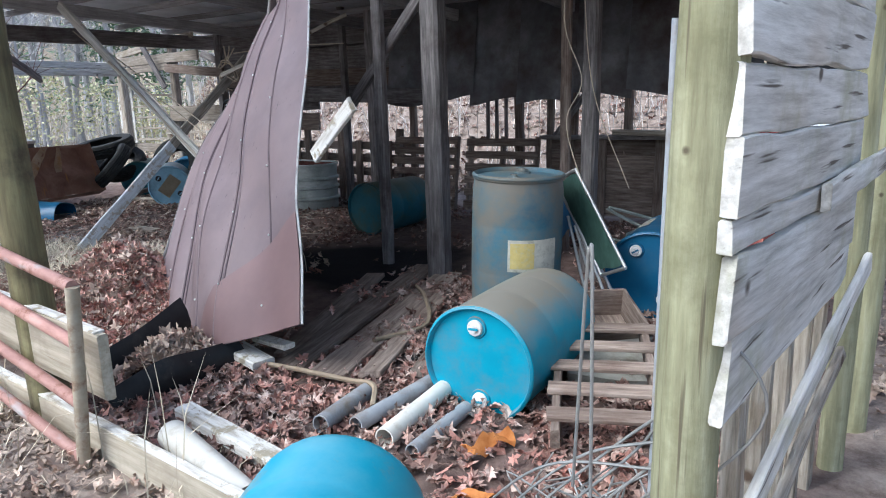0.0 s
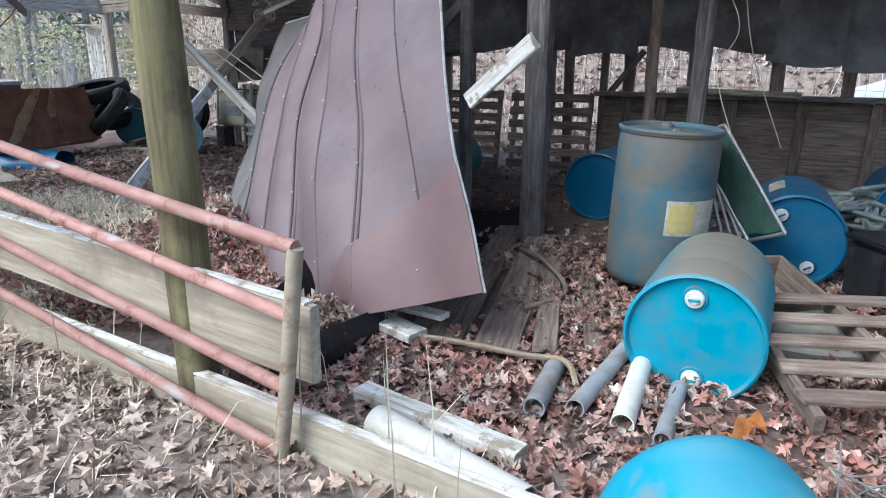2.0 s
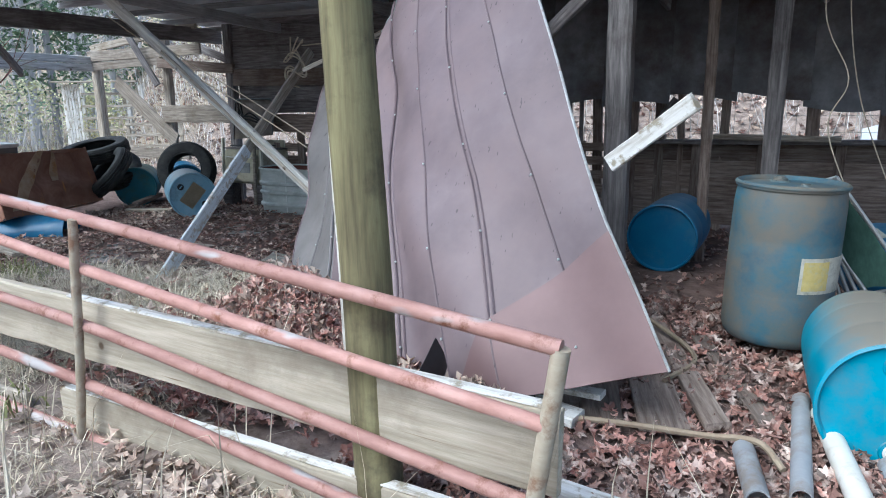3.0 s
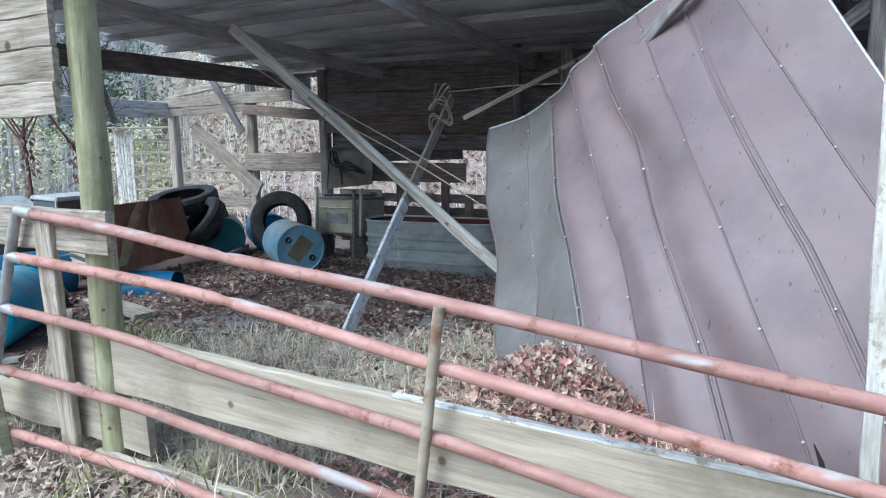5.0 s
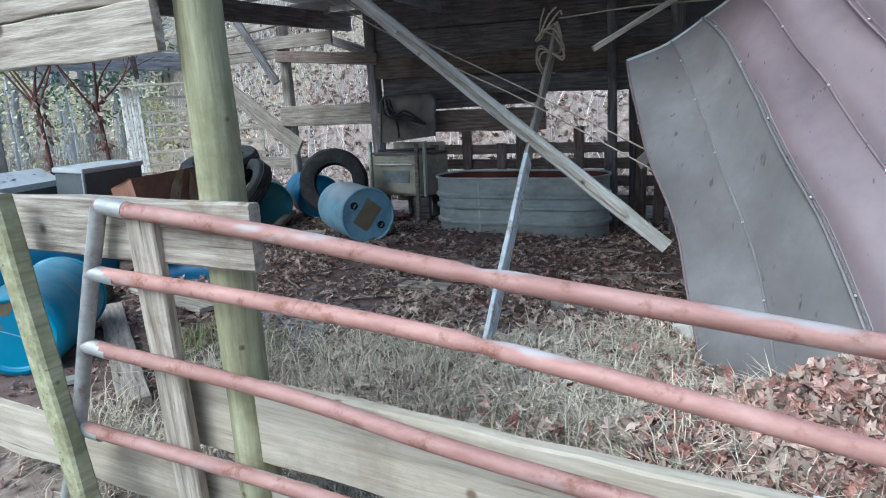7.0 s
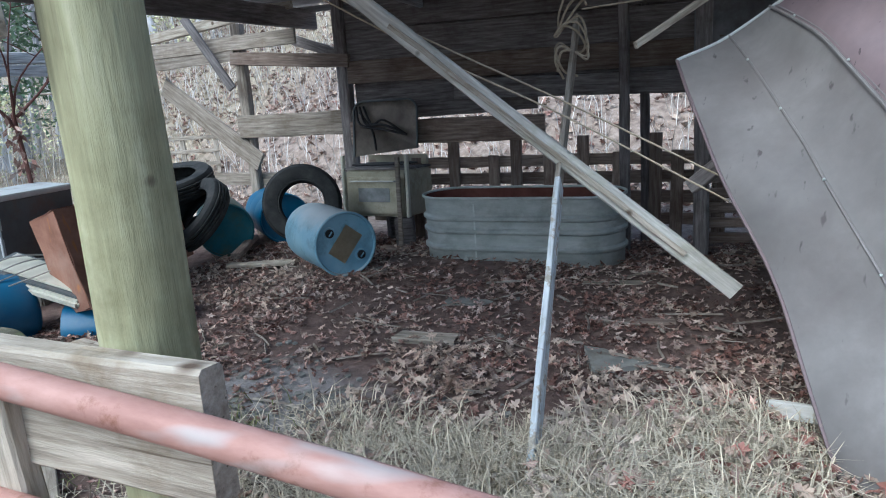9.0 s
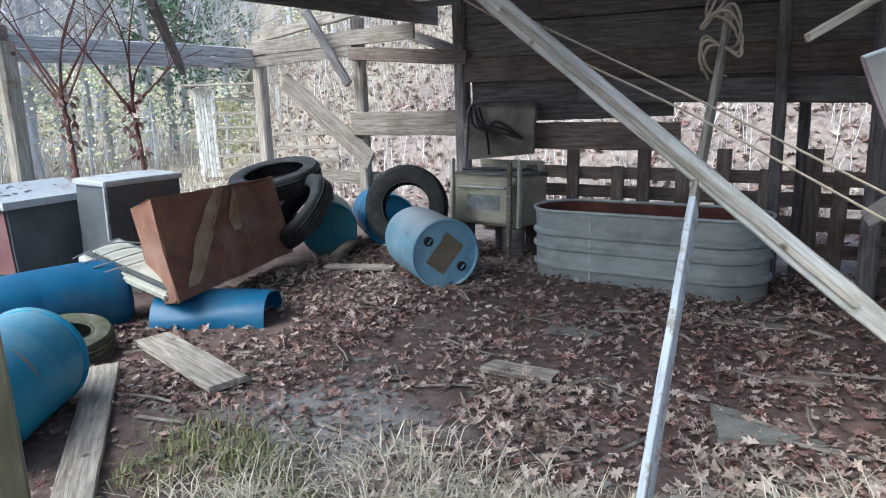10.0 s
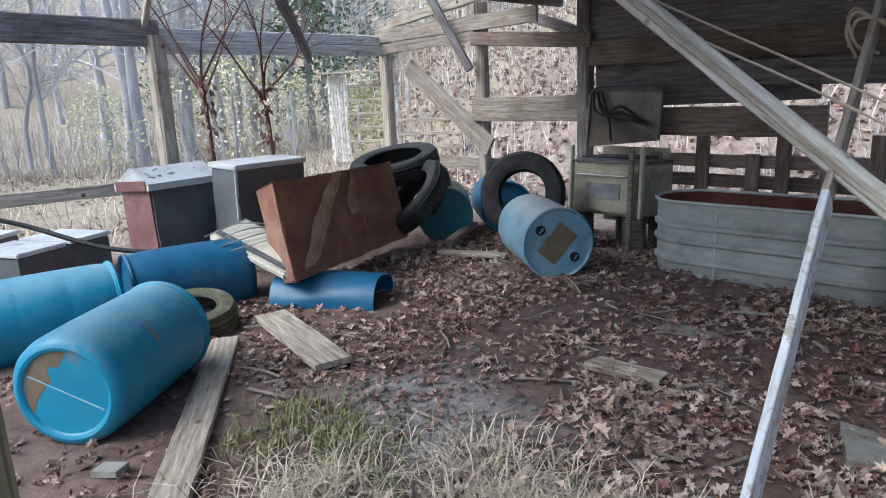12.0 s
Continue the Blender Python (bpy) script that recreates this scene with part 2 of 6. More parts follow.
M_LABELY = material("yellow_label_patch", [(0.46, 0.37, 0.12), (0.58, 0.48, 0.2)], (25, 25, 25), 0.9, bump=0.05, stain=(0.45, 0.42, 0.25), stain_scale=30)
M_TAN = material("tan_card_label", [(0.34, 0.28, 0.19), (0.45, 0.38, 0.27)], (15, 15, 15), 0.9, bump=0.05)
M_GATE = material("rusty_pink_gate_paint", [(0.31, 0.165, 0.14), (0.42, 0.24, 0.205), (0.52, 0.33, 0.29)], (5, 14, 14), 0.6, 0.1, bump=0.15, dist=0.003, stain=(0.2, 0.085, 0.05), stain_scale=9, stain_at=(0.55, 0.68), streak=(0.45, 0.42, 0.41), streak_scale=(2.6, 9, 9), streak_at=(0.59, 0.67))
M_GATEGREY = material("worn_bare_gate_steel", [(0.25, 0.25, 0.24), (0.42, 0.43, 0.42), (0.52, 0.54, 0.54)], (6, 12, 12), 0.5, 0.4, bump=0.15, dist=0.003, stain=(0.25, 0.12, 0.08), stain_scale=10, stain_at=(0.55, 0.7))
M_GATESTILE = material("cream_worn_gate_stile", [(0.34, 0.28, 0.2), (0.5, 0.45, 0.36)], (5, 12, 12), 0.7, 0.1, bump=0.2, dist=0.004, stain=(0.24, 0.15, 0.1), stain_scale=9)
M_GALV = material("galvanised_steel", [(0.42, 0.47, 0.45), (0.54, 0.59, 0.565), (0.65, 0.69, 0.665)], (5, 5, 14), 0.5, 0.3, bump=0.06, stain=(0.3, 0.33, 0.31), stain_scale=3, stain_at=(0.5, 0.75), spec=0.5)
M_RUSTIN = material("rusted_tank_inside", [(0.12, 0.045, 0.035), (0.22, 0.09, 0.07)], (6, 6, 6), 0.85, 0.1, bump=0.2)
M_TANRUST = material("tan_rusty_steel", [(0.3, 0.2, 0.12), (0.42, 0.3, 0.2), (0.5, 0.4, 0.3)], (6, 6, 6), 0.6, 0.3, bump=0.1, stain=(0.36, 0.18, 0.07), stain_scale=5, stain_at=(0.5, 0.65))
M_RUST = material("rusty_sheet_steel", [(0.21, 0.1, 0.068), (0.31, 0.16, 0.112), (0.42, 0.24, 0.178)], (3, 3, 3), 0.5, 0.35, bump=0.12, stain=(0.36, 0.25, 0.2), stain_scale=1.6, stain_at=(0.55, 0.75), distort=0.6, streak=(0.45, 0.2, 0.08), streak_scale=(5, 12, 3), streak_at=(0.66, 0.72))
M_RUBBER = material("old_tyre_rubber", [(0.018, 0.02, 0.022), (0.035, 0.037, 0.038), (0.06, 0.06, 0.058)], (8, 8, 8), 0.75, bump=0.15, stain=(0.1, 0.1, 0.09), stain_scale=4, stain_at=(0.58, 0.8))
M_ENAMEL = material("stained_cream_enamel", [(0.3, 0.28, 0.2), (0.42, 0.4, 0.3), (0.5, 0.48, 0.38)], (5, 5, 5), 0.45, 0.0, bump=0.05, stain=(0.2, 0.15, 0.09), stain_scale=4, stain_at=(0.52, 0.75), spec=0.5)
M_STAINPANEL = material("rust_stained_brown_panel", [(0.13, 0.11, 0.095), (0.2, 0.175, 0.15), (0.28, 0.25, 0.21)], (4, 4, 4), 0.6, bump=0.08, stain=(0.1, 0.075, 0.06), stain_scale=4, stain_at=(0.5, 0.75))
# Light reflected in the oven glass is painted in as pale grey.
M_BLACKGLASS = material("reflecting_oven_glass", [(0.16, 0.17, 0.17), (0.34, 0.36, 0.37)], (8, 8, 8), 0.2, bump=0.0, spec=0.6)
M_CREAM = material("cream_appliance_panel", [(0.5, 0.5, 0.42), (0.64, 0.64, 0.56)], (5, 5, 5), 0.5, bump=0.05, stain=(0.3, 0.28, 0.2), stain_scale=5, stain_at=(0.55, 0.75))
M_GREYMETAL = material("grey_painted_steel", [(0.1, 0.115, 0.12), (0.16, 0.175, 0.18)], (4, 4, 4), 0.5, 0.2, bump=0.08, stain=(0.17, 0.12, 0.1), stain_scale=3, stain_at=(0.56, 0.75))
M_PALEMETAL = material("pale_weathered_steel", [(0.52, 0.55, 0.56), (0.68, 0.72, 0.73)], (4, 4, 4), 0.5, 0.2, bump=0.08, stain=(0.4, 0.35, 0.3), stain_scale=5, stain_at=(0.56, 0.7))
M_OXBLOOD = material("oxblood_painted_steel", [(0.17, 0.08, 0.08), (0.26, 0.14, 0.13)], (4, 4, 4), 0.6, 0.1, bump=0.08, stain=(0.28, 0.22, 0.2), stain_scale=5, stain_at=(0.52, 0.7))
M_PVC = material("white_pvc", [(0.62, 0.6, 0.53), (0.74, 0.73, 0.68)], (6, 6, 6), 0.45, bump=0.03, stain=(0.4, 0.36, 0.28), stain_scale=6, stain_at=(0.55, 0.75), spec=0.5)
M_PVCGREY = material("grey_pvc", [(0.27, 0.29, 0.32), (0.38, 0.4, 0.42)], (6, 6, 6), 0.5, bump=0.03, stain=(0.24, 0.2, 0.16), stain_scale=6, stain_at=(0.5, 0.7))
M_BLACK = material("black_plastic", [(0.01, 0.011, 0.013), (0.025, 0.026, 0.028)], (6, 6, 6), 0.5, bump=0.05, stain=(0.07, 0.06, 0.055), stain_scale=5, stain_at=(0.55, 0.8))
M_ROPE = material("baling_twine", [(0.36, 0.3, 0.22), (0.5, 0.44, 0.34)], (40, 40, 40), 0.95, bump=0.3, dist=0.003)
M_WIRE = material("galvanised_wire", [(0.28, 0.28, 0.27), (0.42, 0.42, 0.4)], (20, 20, 20), 0.5, 0.5, bump=0.0)
M_HOSE = material("dirty_beige_hose", [(0.26, 0.2, 0.14), (0.4, 0.33, 0.24)], (12, 12, 12), 0.8, bump=0.1)
M_PINK = material("faded_red_sacking", [(0.3, 0.08, 0.08), (0.45, 0.16, 0.14), (0.55, 0.27, 0.2)], (9, 9, 9), 0.9, bump=0.4)
M_ORANGE = material("orange_rag", [(0.5, 0.17, 0.04), (0.68, 0.3, 0.1)], (9, 9, 9), 0.85, bump=0.2)
M_GREENWEB = material("green_chair_webbing", [(0.025, 0.06, 0.05), (0.06, 0.12, 0.095)], (9, 40, 9), 0.8, bump=0.2)
M_ALU = material("dull_aluminium", [(0.35, 0.36, 0.36), (0.5, 0.51, 0.5)], (9, 9, 9), 0.45, 0.7, bump=0.03)
M_CONCRETE = material("grey_concrete", [(0.22, 0.22, 0.2), (0.33, 0.33, 0.3)], (9, 9, 9), 0.95, bump=0.3, stain=(0.18, 0.16, 0.13), stain_scale=4)
M_LEAF = material("dry_oak_leaf", [(0.14, 0.07, 0.055), (0.24, 0.14, 0.115), (0.4, 0.29, 0.24)], (1.7, 1.7, 1.7), 0.8, bump=0.0, stain=(0.48, 0.4, 0.35), stain_scale=9, stain_at=(0.48, 0.62), island=0.55, spec=0.2)
M_LEAFRED = material("russet_oak_leaf", [(0.24, 0.1, 0.08), (0.4, 0.21, 0.17), (0.56, 0.38, 0.32)], (1.7, 1.7, 1.7), 0.8, bump=0.0, stain=(0.58, 0.46, 0.4), stain_scale=9, stain_at=(0.5, 0.64), island=0.45, spec=0.2)
M_LEAFPALE = material("bleached_dry_leaf", [(0.3, 0.21, 0.165), (0.46, 0.37, 0.3), (0.6, 0.52, 0.45)], (1.7, 1.7, 1.7), 0.8, bump=0.0, stain=(0.27, 0.14, 0.11), stain_scale=9, stain_at=(0.55, 0.7), island=0.4, spec=0.2)
M_STRAW = material("dead_grass", [(0.46, 0.4, 0.3), (0.7, 0.635, 0.5)], (2, 2, 2), 0.85, bump=0.0, stain=(0.34, 0.33, 0.21), stain_scale=2.5, stain_at=(0.6, 0.8), island=0.4, spec=0.2)
M_GREEN = material("green_grass", [(0.19, 0.21, 0.08), (0.32, 0.33, 0.16)], (2, 2, 2), 0.8, bump=0.0, island=0.35, spec=0.2)
# Grey bark, with the misty distance of the wood paled into its colour.
M_BARK = material("haze_paled_bark", [(0.38, 0.38, 0.39), (0.55, 0.55, 0.57), (0.7, 0.71, 0.73)], (5, 5, 1.2), 0.95, bump=0.5, dist=0.03, rnd=0.35)
M_TWIG = material("reddish_twig", [(0.09, 0.04, 0.035), (0.17, 0.085, 0.07)], (8, 8, 2), 0.85, bump=0.1)
# Brush colour lifted to hold the woodland haze.
M_BRUSH = material("haze_paled_brush", [(0.5, 0.47, 0.44), (0.72, 0.7, 0.68)], (1, 1, 1), 0.9, bump=0.0, island=0.4)
M_YELLOWLEAF = material("yellow_green_leaf", [(0.5, 0.5, 0.28), (0.68, 0.67, 0.45)], (1, 1, 1), 0.8, bump=0.0, island=0.35)
# Needles lightened a little for haze, as no mist is modelled.
M_PINE = material("haze_paled_needles", [(0.13, 0.21, 0.13), (0.24, 0.34, 0.22)], (1, 1, 1), 0.85, bump=0.0, island=0.4)
M_PILE = material("grey_green_netting", [(0.2, 0.24, 0.22), (0.4, 0.44, 0.42)], (9, 9, 9), 0.9, bump=0.3)
M_TERRACOTTA = material("terracotta", [(0.3, 0.12, 0.07), (0.42, 0.19, 0.12)], (8, 8, 8), 0.9, bump=0.1)


def ground_material():
    m = bpy.data.materials.new("earth_and_litter")
    m.use_nodes = True
    n, link = m.node_tree.nodes, m.node_tree.links.new
    b, tc = n["Principled BSDF"], n.new("ShaderNodeTexCoord")
    attr = n.new("ShaderNodeVertexColor")
    attr.layer_name = "cover"

    def noise_ramp(scale, a, c, lo=0.35, hi=0.65):
        t, r = n.new("ShaderNodeTexNoise"), n.new("ShaderNodeValToRGB")
        t.inputs["Scale"].default_value, t.inputs["Detail"].default_value, t.inputs["Roughness"].default_value = scale, 10, 0.75
        link(tc.outputs["Object"], t.inputs["Vector"])
        r.color_ramp.elements[0].position, r.color_ramp.elements[1].position = lo, hi
        r.color_ramp.elements[0].color, r.color_ramp.elements[1].color = (*a, 1), (*c, 1)
        link(t.outputs["Fac"], r.inputs[0])
        return t, r.outputs[0]

    t1, earth = noise_ramp(9, (0.1, 0.065, 0.055), (0.24, 0.17, 0.15))
    t2, litter = noise_ramp(7, (0.16, 0.12, 0.1), (0.45, 0.375, 0.32))
    t3, grey = noise_ramp(16, (0.24, 0.22, 0.21), (0.46, 0.44, 0.43))
    t4, straw = noise_ramp(6, (0.27, 0.23, 0.16), (0.54, 0.48, 0.37))
    sep = n.new("ShaderNodeSeparateColor")
    link(attr.outputs["Color"], sep.inputs[0])
    out = earth
    for k, c in enumerate((litter, straw, grey)):
        mx = n.new("ShaderNodeMix")
        mx.data_type = "RGBA"
        link(sep.outputs[k], mx.inputs["Factor"])
        link(out, mx.inputs[6])
        link(c, mx.inputs[7])
        out = mx.outputs[2]
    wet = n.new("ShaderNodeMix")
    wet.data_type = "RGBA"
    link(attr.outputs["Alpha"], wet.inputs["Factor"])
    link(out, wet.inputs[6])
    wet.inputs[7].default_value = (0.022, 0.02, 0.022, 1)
    link(wet.outputs[2], b.inputs["Base Color"])
    b.inputs["Roughness"].default_value, b.inputs["Specular IOR Level"].default_value = 0.95, 0.15
    bp = n.new("ShaderNodeBump")
    bp.inputs["Strength"].default_value, bp.inputs["Distance"].default_value = 0.8, 0.03
    link(t1.outputs["Fac"], bp.inputs["Height"])
    link(bp.outputs[0], b.inputs["Normal"])
    return m


M_GROUND = ground_material()


# ---- mesh helpers ----
def finish(name, bm, mat, smooth=True):
    me = bpy.data.meshes.new(name)
    bmesh.ops.recalc_face_normals(bm, faces=bm.faces)
    bm.to_mesh(me)
    bm.free()
    if smooth:
        me.shade_smooth()
        me.set_sharp_from_angle(angle=radians(38))
    if mat:
        me.materials.append(mat)
    return me


def part(name, bm, mat, parent, label="", m=None, smooth=True):
    ob = new(name, finish(name, bm, mat, smooth))
    ob.parent = parent
    if m is not None:
        ob.matrix_basis = m
    return tagged(ob, label)


def thing(name, m, label, category, group="", kind=""):
    ob = new(name)
    ob.empty_display_size = 0.1
    ob.matrix_basis = m
    return tagged(ob, label, category, group, kind)


def solo(name, bm, mat, m, label, category, group="", kind="", smooth=True):
    ob = new(name, finish(name, bm, mat, smooth))
    ob.matrix_basis = m
    return tagged(ob, label, category, group, kind)


def along(p0, p1, up=(0, 0, 1)):
    """A pose whose x runs from p0 to p1 and whose y lies as near to up as it can."""
    p0, p1 = Vector(p0), Vector(p1)
    x = (p1 - p0).normalized()
    z = x.cross(Vector(up))
    z = z.normalized() if z.length > 1e-4 else x.orthogonal().normalized()
    y = z.cross(x)
    return Matrix.Translation(p0) @ Matrix((x, y, z)).transposed().to_4x4()


def rough(p, amount, scale, seed):
    return noise.noise_vector(Vector(p) * scale + Vector((seed * 3.1, seed * 7.7, seed * 1.3))) * amount


def plank(length, width, thick, seed=0, wear=0.006, broken=(0, 0), chamfer=0.15, warp=0.0):
    """A board from x=0 to length, width along y, thickness along z, with worn edges, ragged ends and a warp."""
    bm = bmesh.new()
    n = max(4, min(26, int(length / 0.1)))
    c = min(width, thick) * chamfer
    hw, ht = width / 2, thick / 2
    ring = [(-hw + c, -ht), (hw - c, -ht), (hw, -ht + c), (hw, ht - c), (hw - c, ht), (-hw + c, ht), (-hw, ht - c), (-hw, -ht + c)]
    rows = []
    for i in range(n + 1):
        f = i / n
        row = []
        for k, (y, z) in enumerate(ring):
            x = f * length
            if i == 0:
                x += broken[0] * (noise.noise((y * 25, seed, 1.0)) + 0.5)
            if i == n:
                x -= broken[1] * (noise.noise((y * 25, seed, 9.0)) + 0.5)
            d = rough((x, y * 3, z * 3), wear, 4.0, seed)
            bow = warp * (1 - (2 * f - 1) ** 2)
            row.append(bm.verts.new((x, y + d.y, z + d.z * 0.6 + bow)))
        rows.append(row)
    for a, b in zip(rows, rows[1:]):
        for k in range(8):
            bm.faces.new((a[k], a[(k + 1) % 8], b[(k + 1) % 8], b[k]))
    bm.faces.new(rows[0][::-1])
    bm.faces.new(rows[-1])
    return bm


def tube(points, radius, sides=10, closed=False, hollow=0.0, wobble=0.0, seed=0):
    """A round bar along points; radius: one number or one for each point; hollow: the wall, for open pipe ends."""
    bm = bmesh.new()
    pts = [Vector(p) for p in points]
    rad = [radius] * len(pts) if isinstance(radius, (int, float)) else list(radius)
    t0 = (pts[1] - pts[0]).normalized()
    nrm = t0.orthogonal().normalized()
    rings = []
    for i, p in enumerate(pts):
        if closed:
            t = (pts[(i + 1) % len(pts)] - pts[i - 1]).normalized()
        else:
            t = (pts[min(i + 1, len(pts) - 1)] - pts[max(i - 1, 0)]).normalized()
        nrm = (nrm - t * nrm.dot(t)).normalized()
        bi = t.cross(nrm)
        rings.append([bm.verts.new(p + (nrm * math.cos(a) + bi * math.sin(a)) * rad[i] * (1 + wobble * noise.noise((i * 0.7, k * 1.3, seed * 5.1))))
                      for k in range(sides) for a in (2 * math.pi * k / sides,)])
    pairs = list(zip(rings, rings[1:])) + ([(rings[-1], rings[0])] if closed else [])
    for a, b in pairs:
        for k in range(sides):
            bm.faces.new((a[k], a[(k + 1) % sides], b[(k + 1) % sides], b[k]))
    if not closed:
        for ring, p, sgn in ((rings[0], pts[0], 1), (rings[-1], pts[-1], -1)):
            if hollow:
                i = 0 if sgn == 1 else -1
                f = 1 - hollow / rad[i]
                t = (pts[1] - pts[0] if sgn == 1 else pts[-2] - pts[-1]).normalized()
                inner = [bm.verts.new(p + (v.co - p) * f) for v in ring]
                deep = [bm.verts.new(v.co + t * min(0.25, (pts[1] - pts[0]).length * 0.45)) for v in inner]
                for k in range(sides):
                    j = (k + 1) % sides
                    bm.faces.new((ring[k], ring[j], inner[j], inner[k]))
                    bm.faces.new((inner[k], inner[j], deep[j], deep[k]))
                bm.faces.new(deep)
            else:
                bm.faces.new(ring)
    return bm


def lathe(profile, sides=40, squash=None):
    """A turned body from (radius, height) pairs; a zero radius closes it."""
    bm = bmesh.new()
    rings = []
    for r, z in profile:
        if r < 1e-6:
            rings.append([bm.verts.new((0, 0, z))])
        else:
            rings.append([bm.verts.new((r * math.cos(2 * math.pi * k / sides), r * math.sin(2 * math.pi * k / sides), z)) for k in range(sides)])
    for a, b in zip(rings, rings[1:]):
        for k in range(sides):
            j = (k + 1) % sides
            if len(a) == 1 and len(b) > 1:
                bm.faces.new((a[0], b[k], b[j]))
            elif len(b) == 1 and len(a) > 1:
                bm.faces.new((a[k], a[j], b[0]))
            elif len(a) > 1:
                bm.faces.new((a[k], a[j], b[j], b[k]))
    if squash:
        for v in bm.verts:
            v.co = squash(v.co)
    return bm


def block(x, y, z, at=(0, 0, 0), bevel=0.01, dent=0.0, seed=0, cuts=0):
    """A box x by y by z standing on at, with rounded edges and dents."""
    bm = bmesh.new()
    bmesh.ops.create_cube(bm, size=1)
    for v in bm.verts:
        v.co = Vector(at) + Vector((v.co.x * x, v.co.y * y, (v.co.z + 0.5) * z))
    if cuts:
        bmesh.ops.subdivide_edges(bm, edges=bm.edges[:], cuts=cuts, use_grid_fill=True)
    if dent:
        for v in bm.verts:
            v.co += rough(v.co, dent, 3.0, seed)
    elif bevel:
        bmesh.ops.bevel(bm, geom=bm.edges[:], offset=bevel, segments=2, affect="EDGES")
    return bm


def patch(rows, thick=0.004):
    """A curved sheet through a grid of points, with some thickness."""
    bm = bmesh.new()
    grid = [[bm.verts.new(p) for p in row] for row in rows]
    for a, b in zip(grid, grid[1:]):
        for k in range(len(a) - 1):
            bm.faces.new((a[k], a[k + 1], b[k + 1], b[k]))
    if thick:
        bmesh.ops.recalc_face_normals(bm, faces=bm.faces)
        bmesh.ops.solidify(bm, geom=bm.faces[:], thickness=thick)
    return bm


def spline(pts, n):
    """n + 1 points on a smooth curve through pts."""
    pts = [Vector(p) for p in pts]
    ext = [pts[0] * 2 - pts[1], *pts, pts[-1] * 2 - pts[-2]]
    out = []
    for i in range(n + 1):
        f = i / n * (len(pts) - 1)
        k = min(int(f), len(pts) - 2)
        u = f - k
        a, b, c, d = ext[k:k + 4]
        out.append(0.5 * ((2 * b) + (c - a) * u + (2 * a - 5 * b + 4 * c - d) * u * u + (3 * b - a - 3 * c + d) * u ** 3))
    return out


def board_thing(name, p0, p1, width, thick, mat, label, category="board", up=(0, 0, 1), group="", kind="", **kw):
    return solo(name, plank((Vector(p1) - Vector(p0)).length, width, thick, **kw), mat, along(p0, p1, up), label, category, group, kind)


def board_part(name, p0, p1, width, thick, mat, parent, up=(0, 0, 1), label="", **kw):
    return part(name, plank((Vector(p1) - Vector(p0)).length, width, thick, **kw), mat, parent, label, along(p0, p1, up))


def smooth_step(a, b, x):
    f = max(0.0, min(1.0, (x - a) / (b - a)))
    return f * f * (3 - 2 * f)


# ---- ground ----
def ground_z(x, y):
    hill = max(0.0, y - 8.0)
    hill = 0.42 * hill * smooth_step(0, 3, hill) * smooth_step(-5.5, -2.6, x + y)
    hill = min(hill, 14 + 0.02 * hill)
    z = 0.03 + hill + 0.3 * min(60, max(0.0, math.hypot(x + 3, y) - 38)) * smooth_step(-6, -16, x)
    z += 0.13 * math.exp(-((x + 2.4) / 1.3) ** 2 - ((y - 1.2) / 0.8) ** 2)
    z += 0.15 * math.exp(-((x + 1.35) / 0.5) ** 2 - ((y - 1.1) / 0.42) ** 2)
    z += 0.07 * math.exp(-((x + 4.5) / 2.0) ** 2 - ((y - 4.6) / 1.2) ** 2)
    z += 0.025 * noise.noise((x * 1.3, y * 1.3, 0)) + 0.012 * noise.noise((x * 5, y * 5, 3))
    far = math.hypot(x + 2, y - 2)
    z += smooth_step(9, 25, far) * 0.5 * noise.noise((x * 0.11, y * 0.11, 7))
    return z


def cover(x, y):
    """How much litter, straw, grey dried mud and black mulch lie on the earth at a place."""
    inside = smooth_step(-10, -9.3, x) * smooth_step(3.4, 2.9, x) * smooth_step(0.1, 0.6, y) * smooth_step(6.7, 6.2, y)
    w = 0.35 * noise.noise((x * 1.7, y * 1.7, 11))
    straw = smooth_step(0.35, 0.65, math.exp(-((x + 2.5) / 1.5) ** 4 - ((y - 1.3) / 0.95) ** 4) + w * 0.6)
    field = smooth_step(-10.5, -13, x) * smooth_step(-4, 0, y)
    straw = max(straw, 0.75 * field)
    grey = 0.95 * smooth_step(0.3, 0.75, math.exp(-((x + 4.7) / 0.8) ** 2 - ((y - 2.1) / 0.5) ** 2) + w)
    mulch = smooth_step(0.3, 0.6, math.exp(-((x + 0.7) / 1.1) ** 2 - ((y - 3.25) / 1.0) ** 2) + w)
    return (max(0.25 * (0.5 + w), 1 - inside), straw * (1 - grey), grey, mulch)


def axis_steps(lo, hi, step, reach):
    mid = list(np.arange(lo, hi + 1e-6, step))
    out, s = [], step
    v = hi
    while v < reach:
        s *= 1.22
        v += s
        out.append(v)
    low, s, v = [], step, lo
    while v > -reach:
        s *= 1.22
        v -= s
        low.append(v)
    return low[::-1] + mid + out


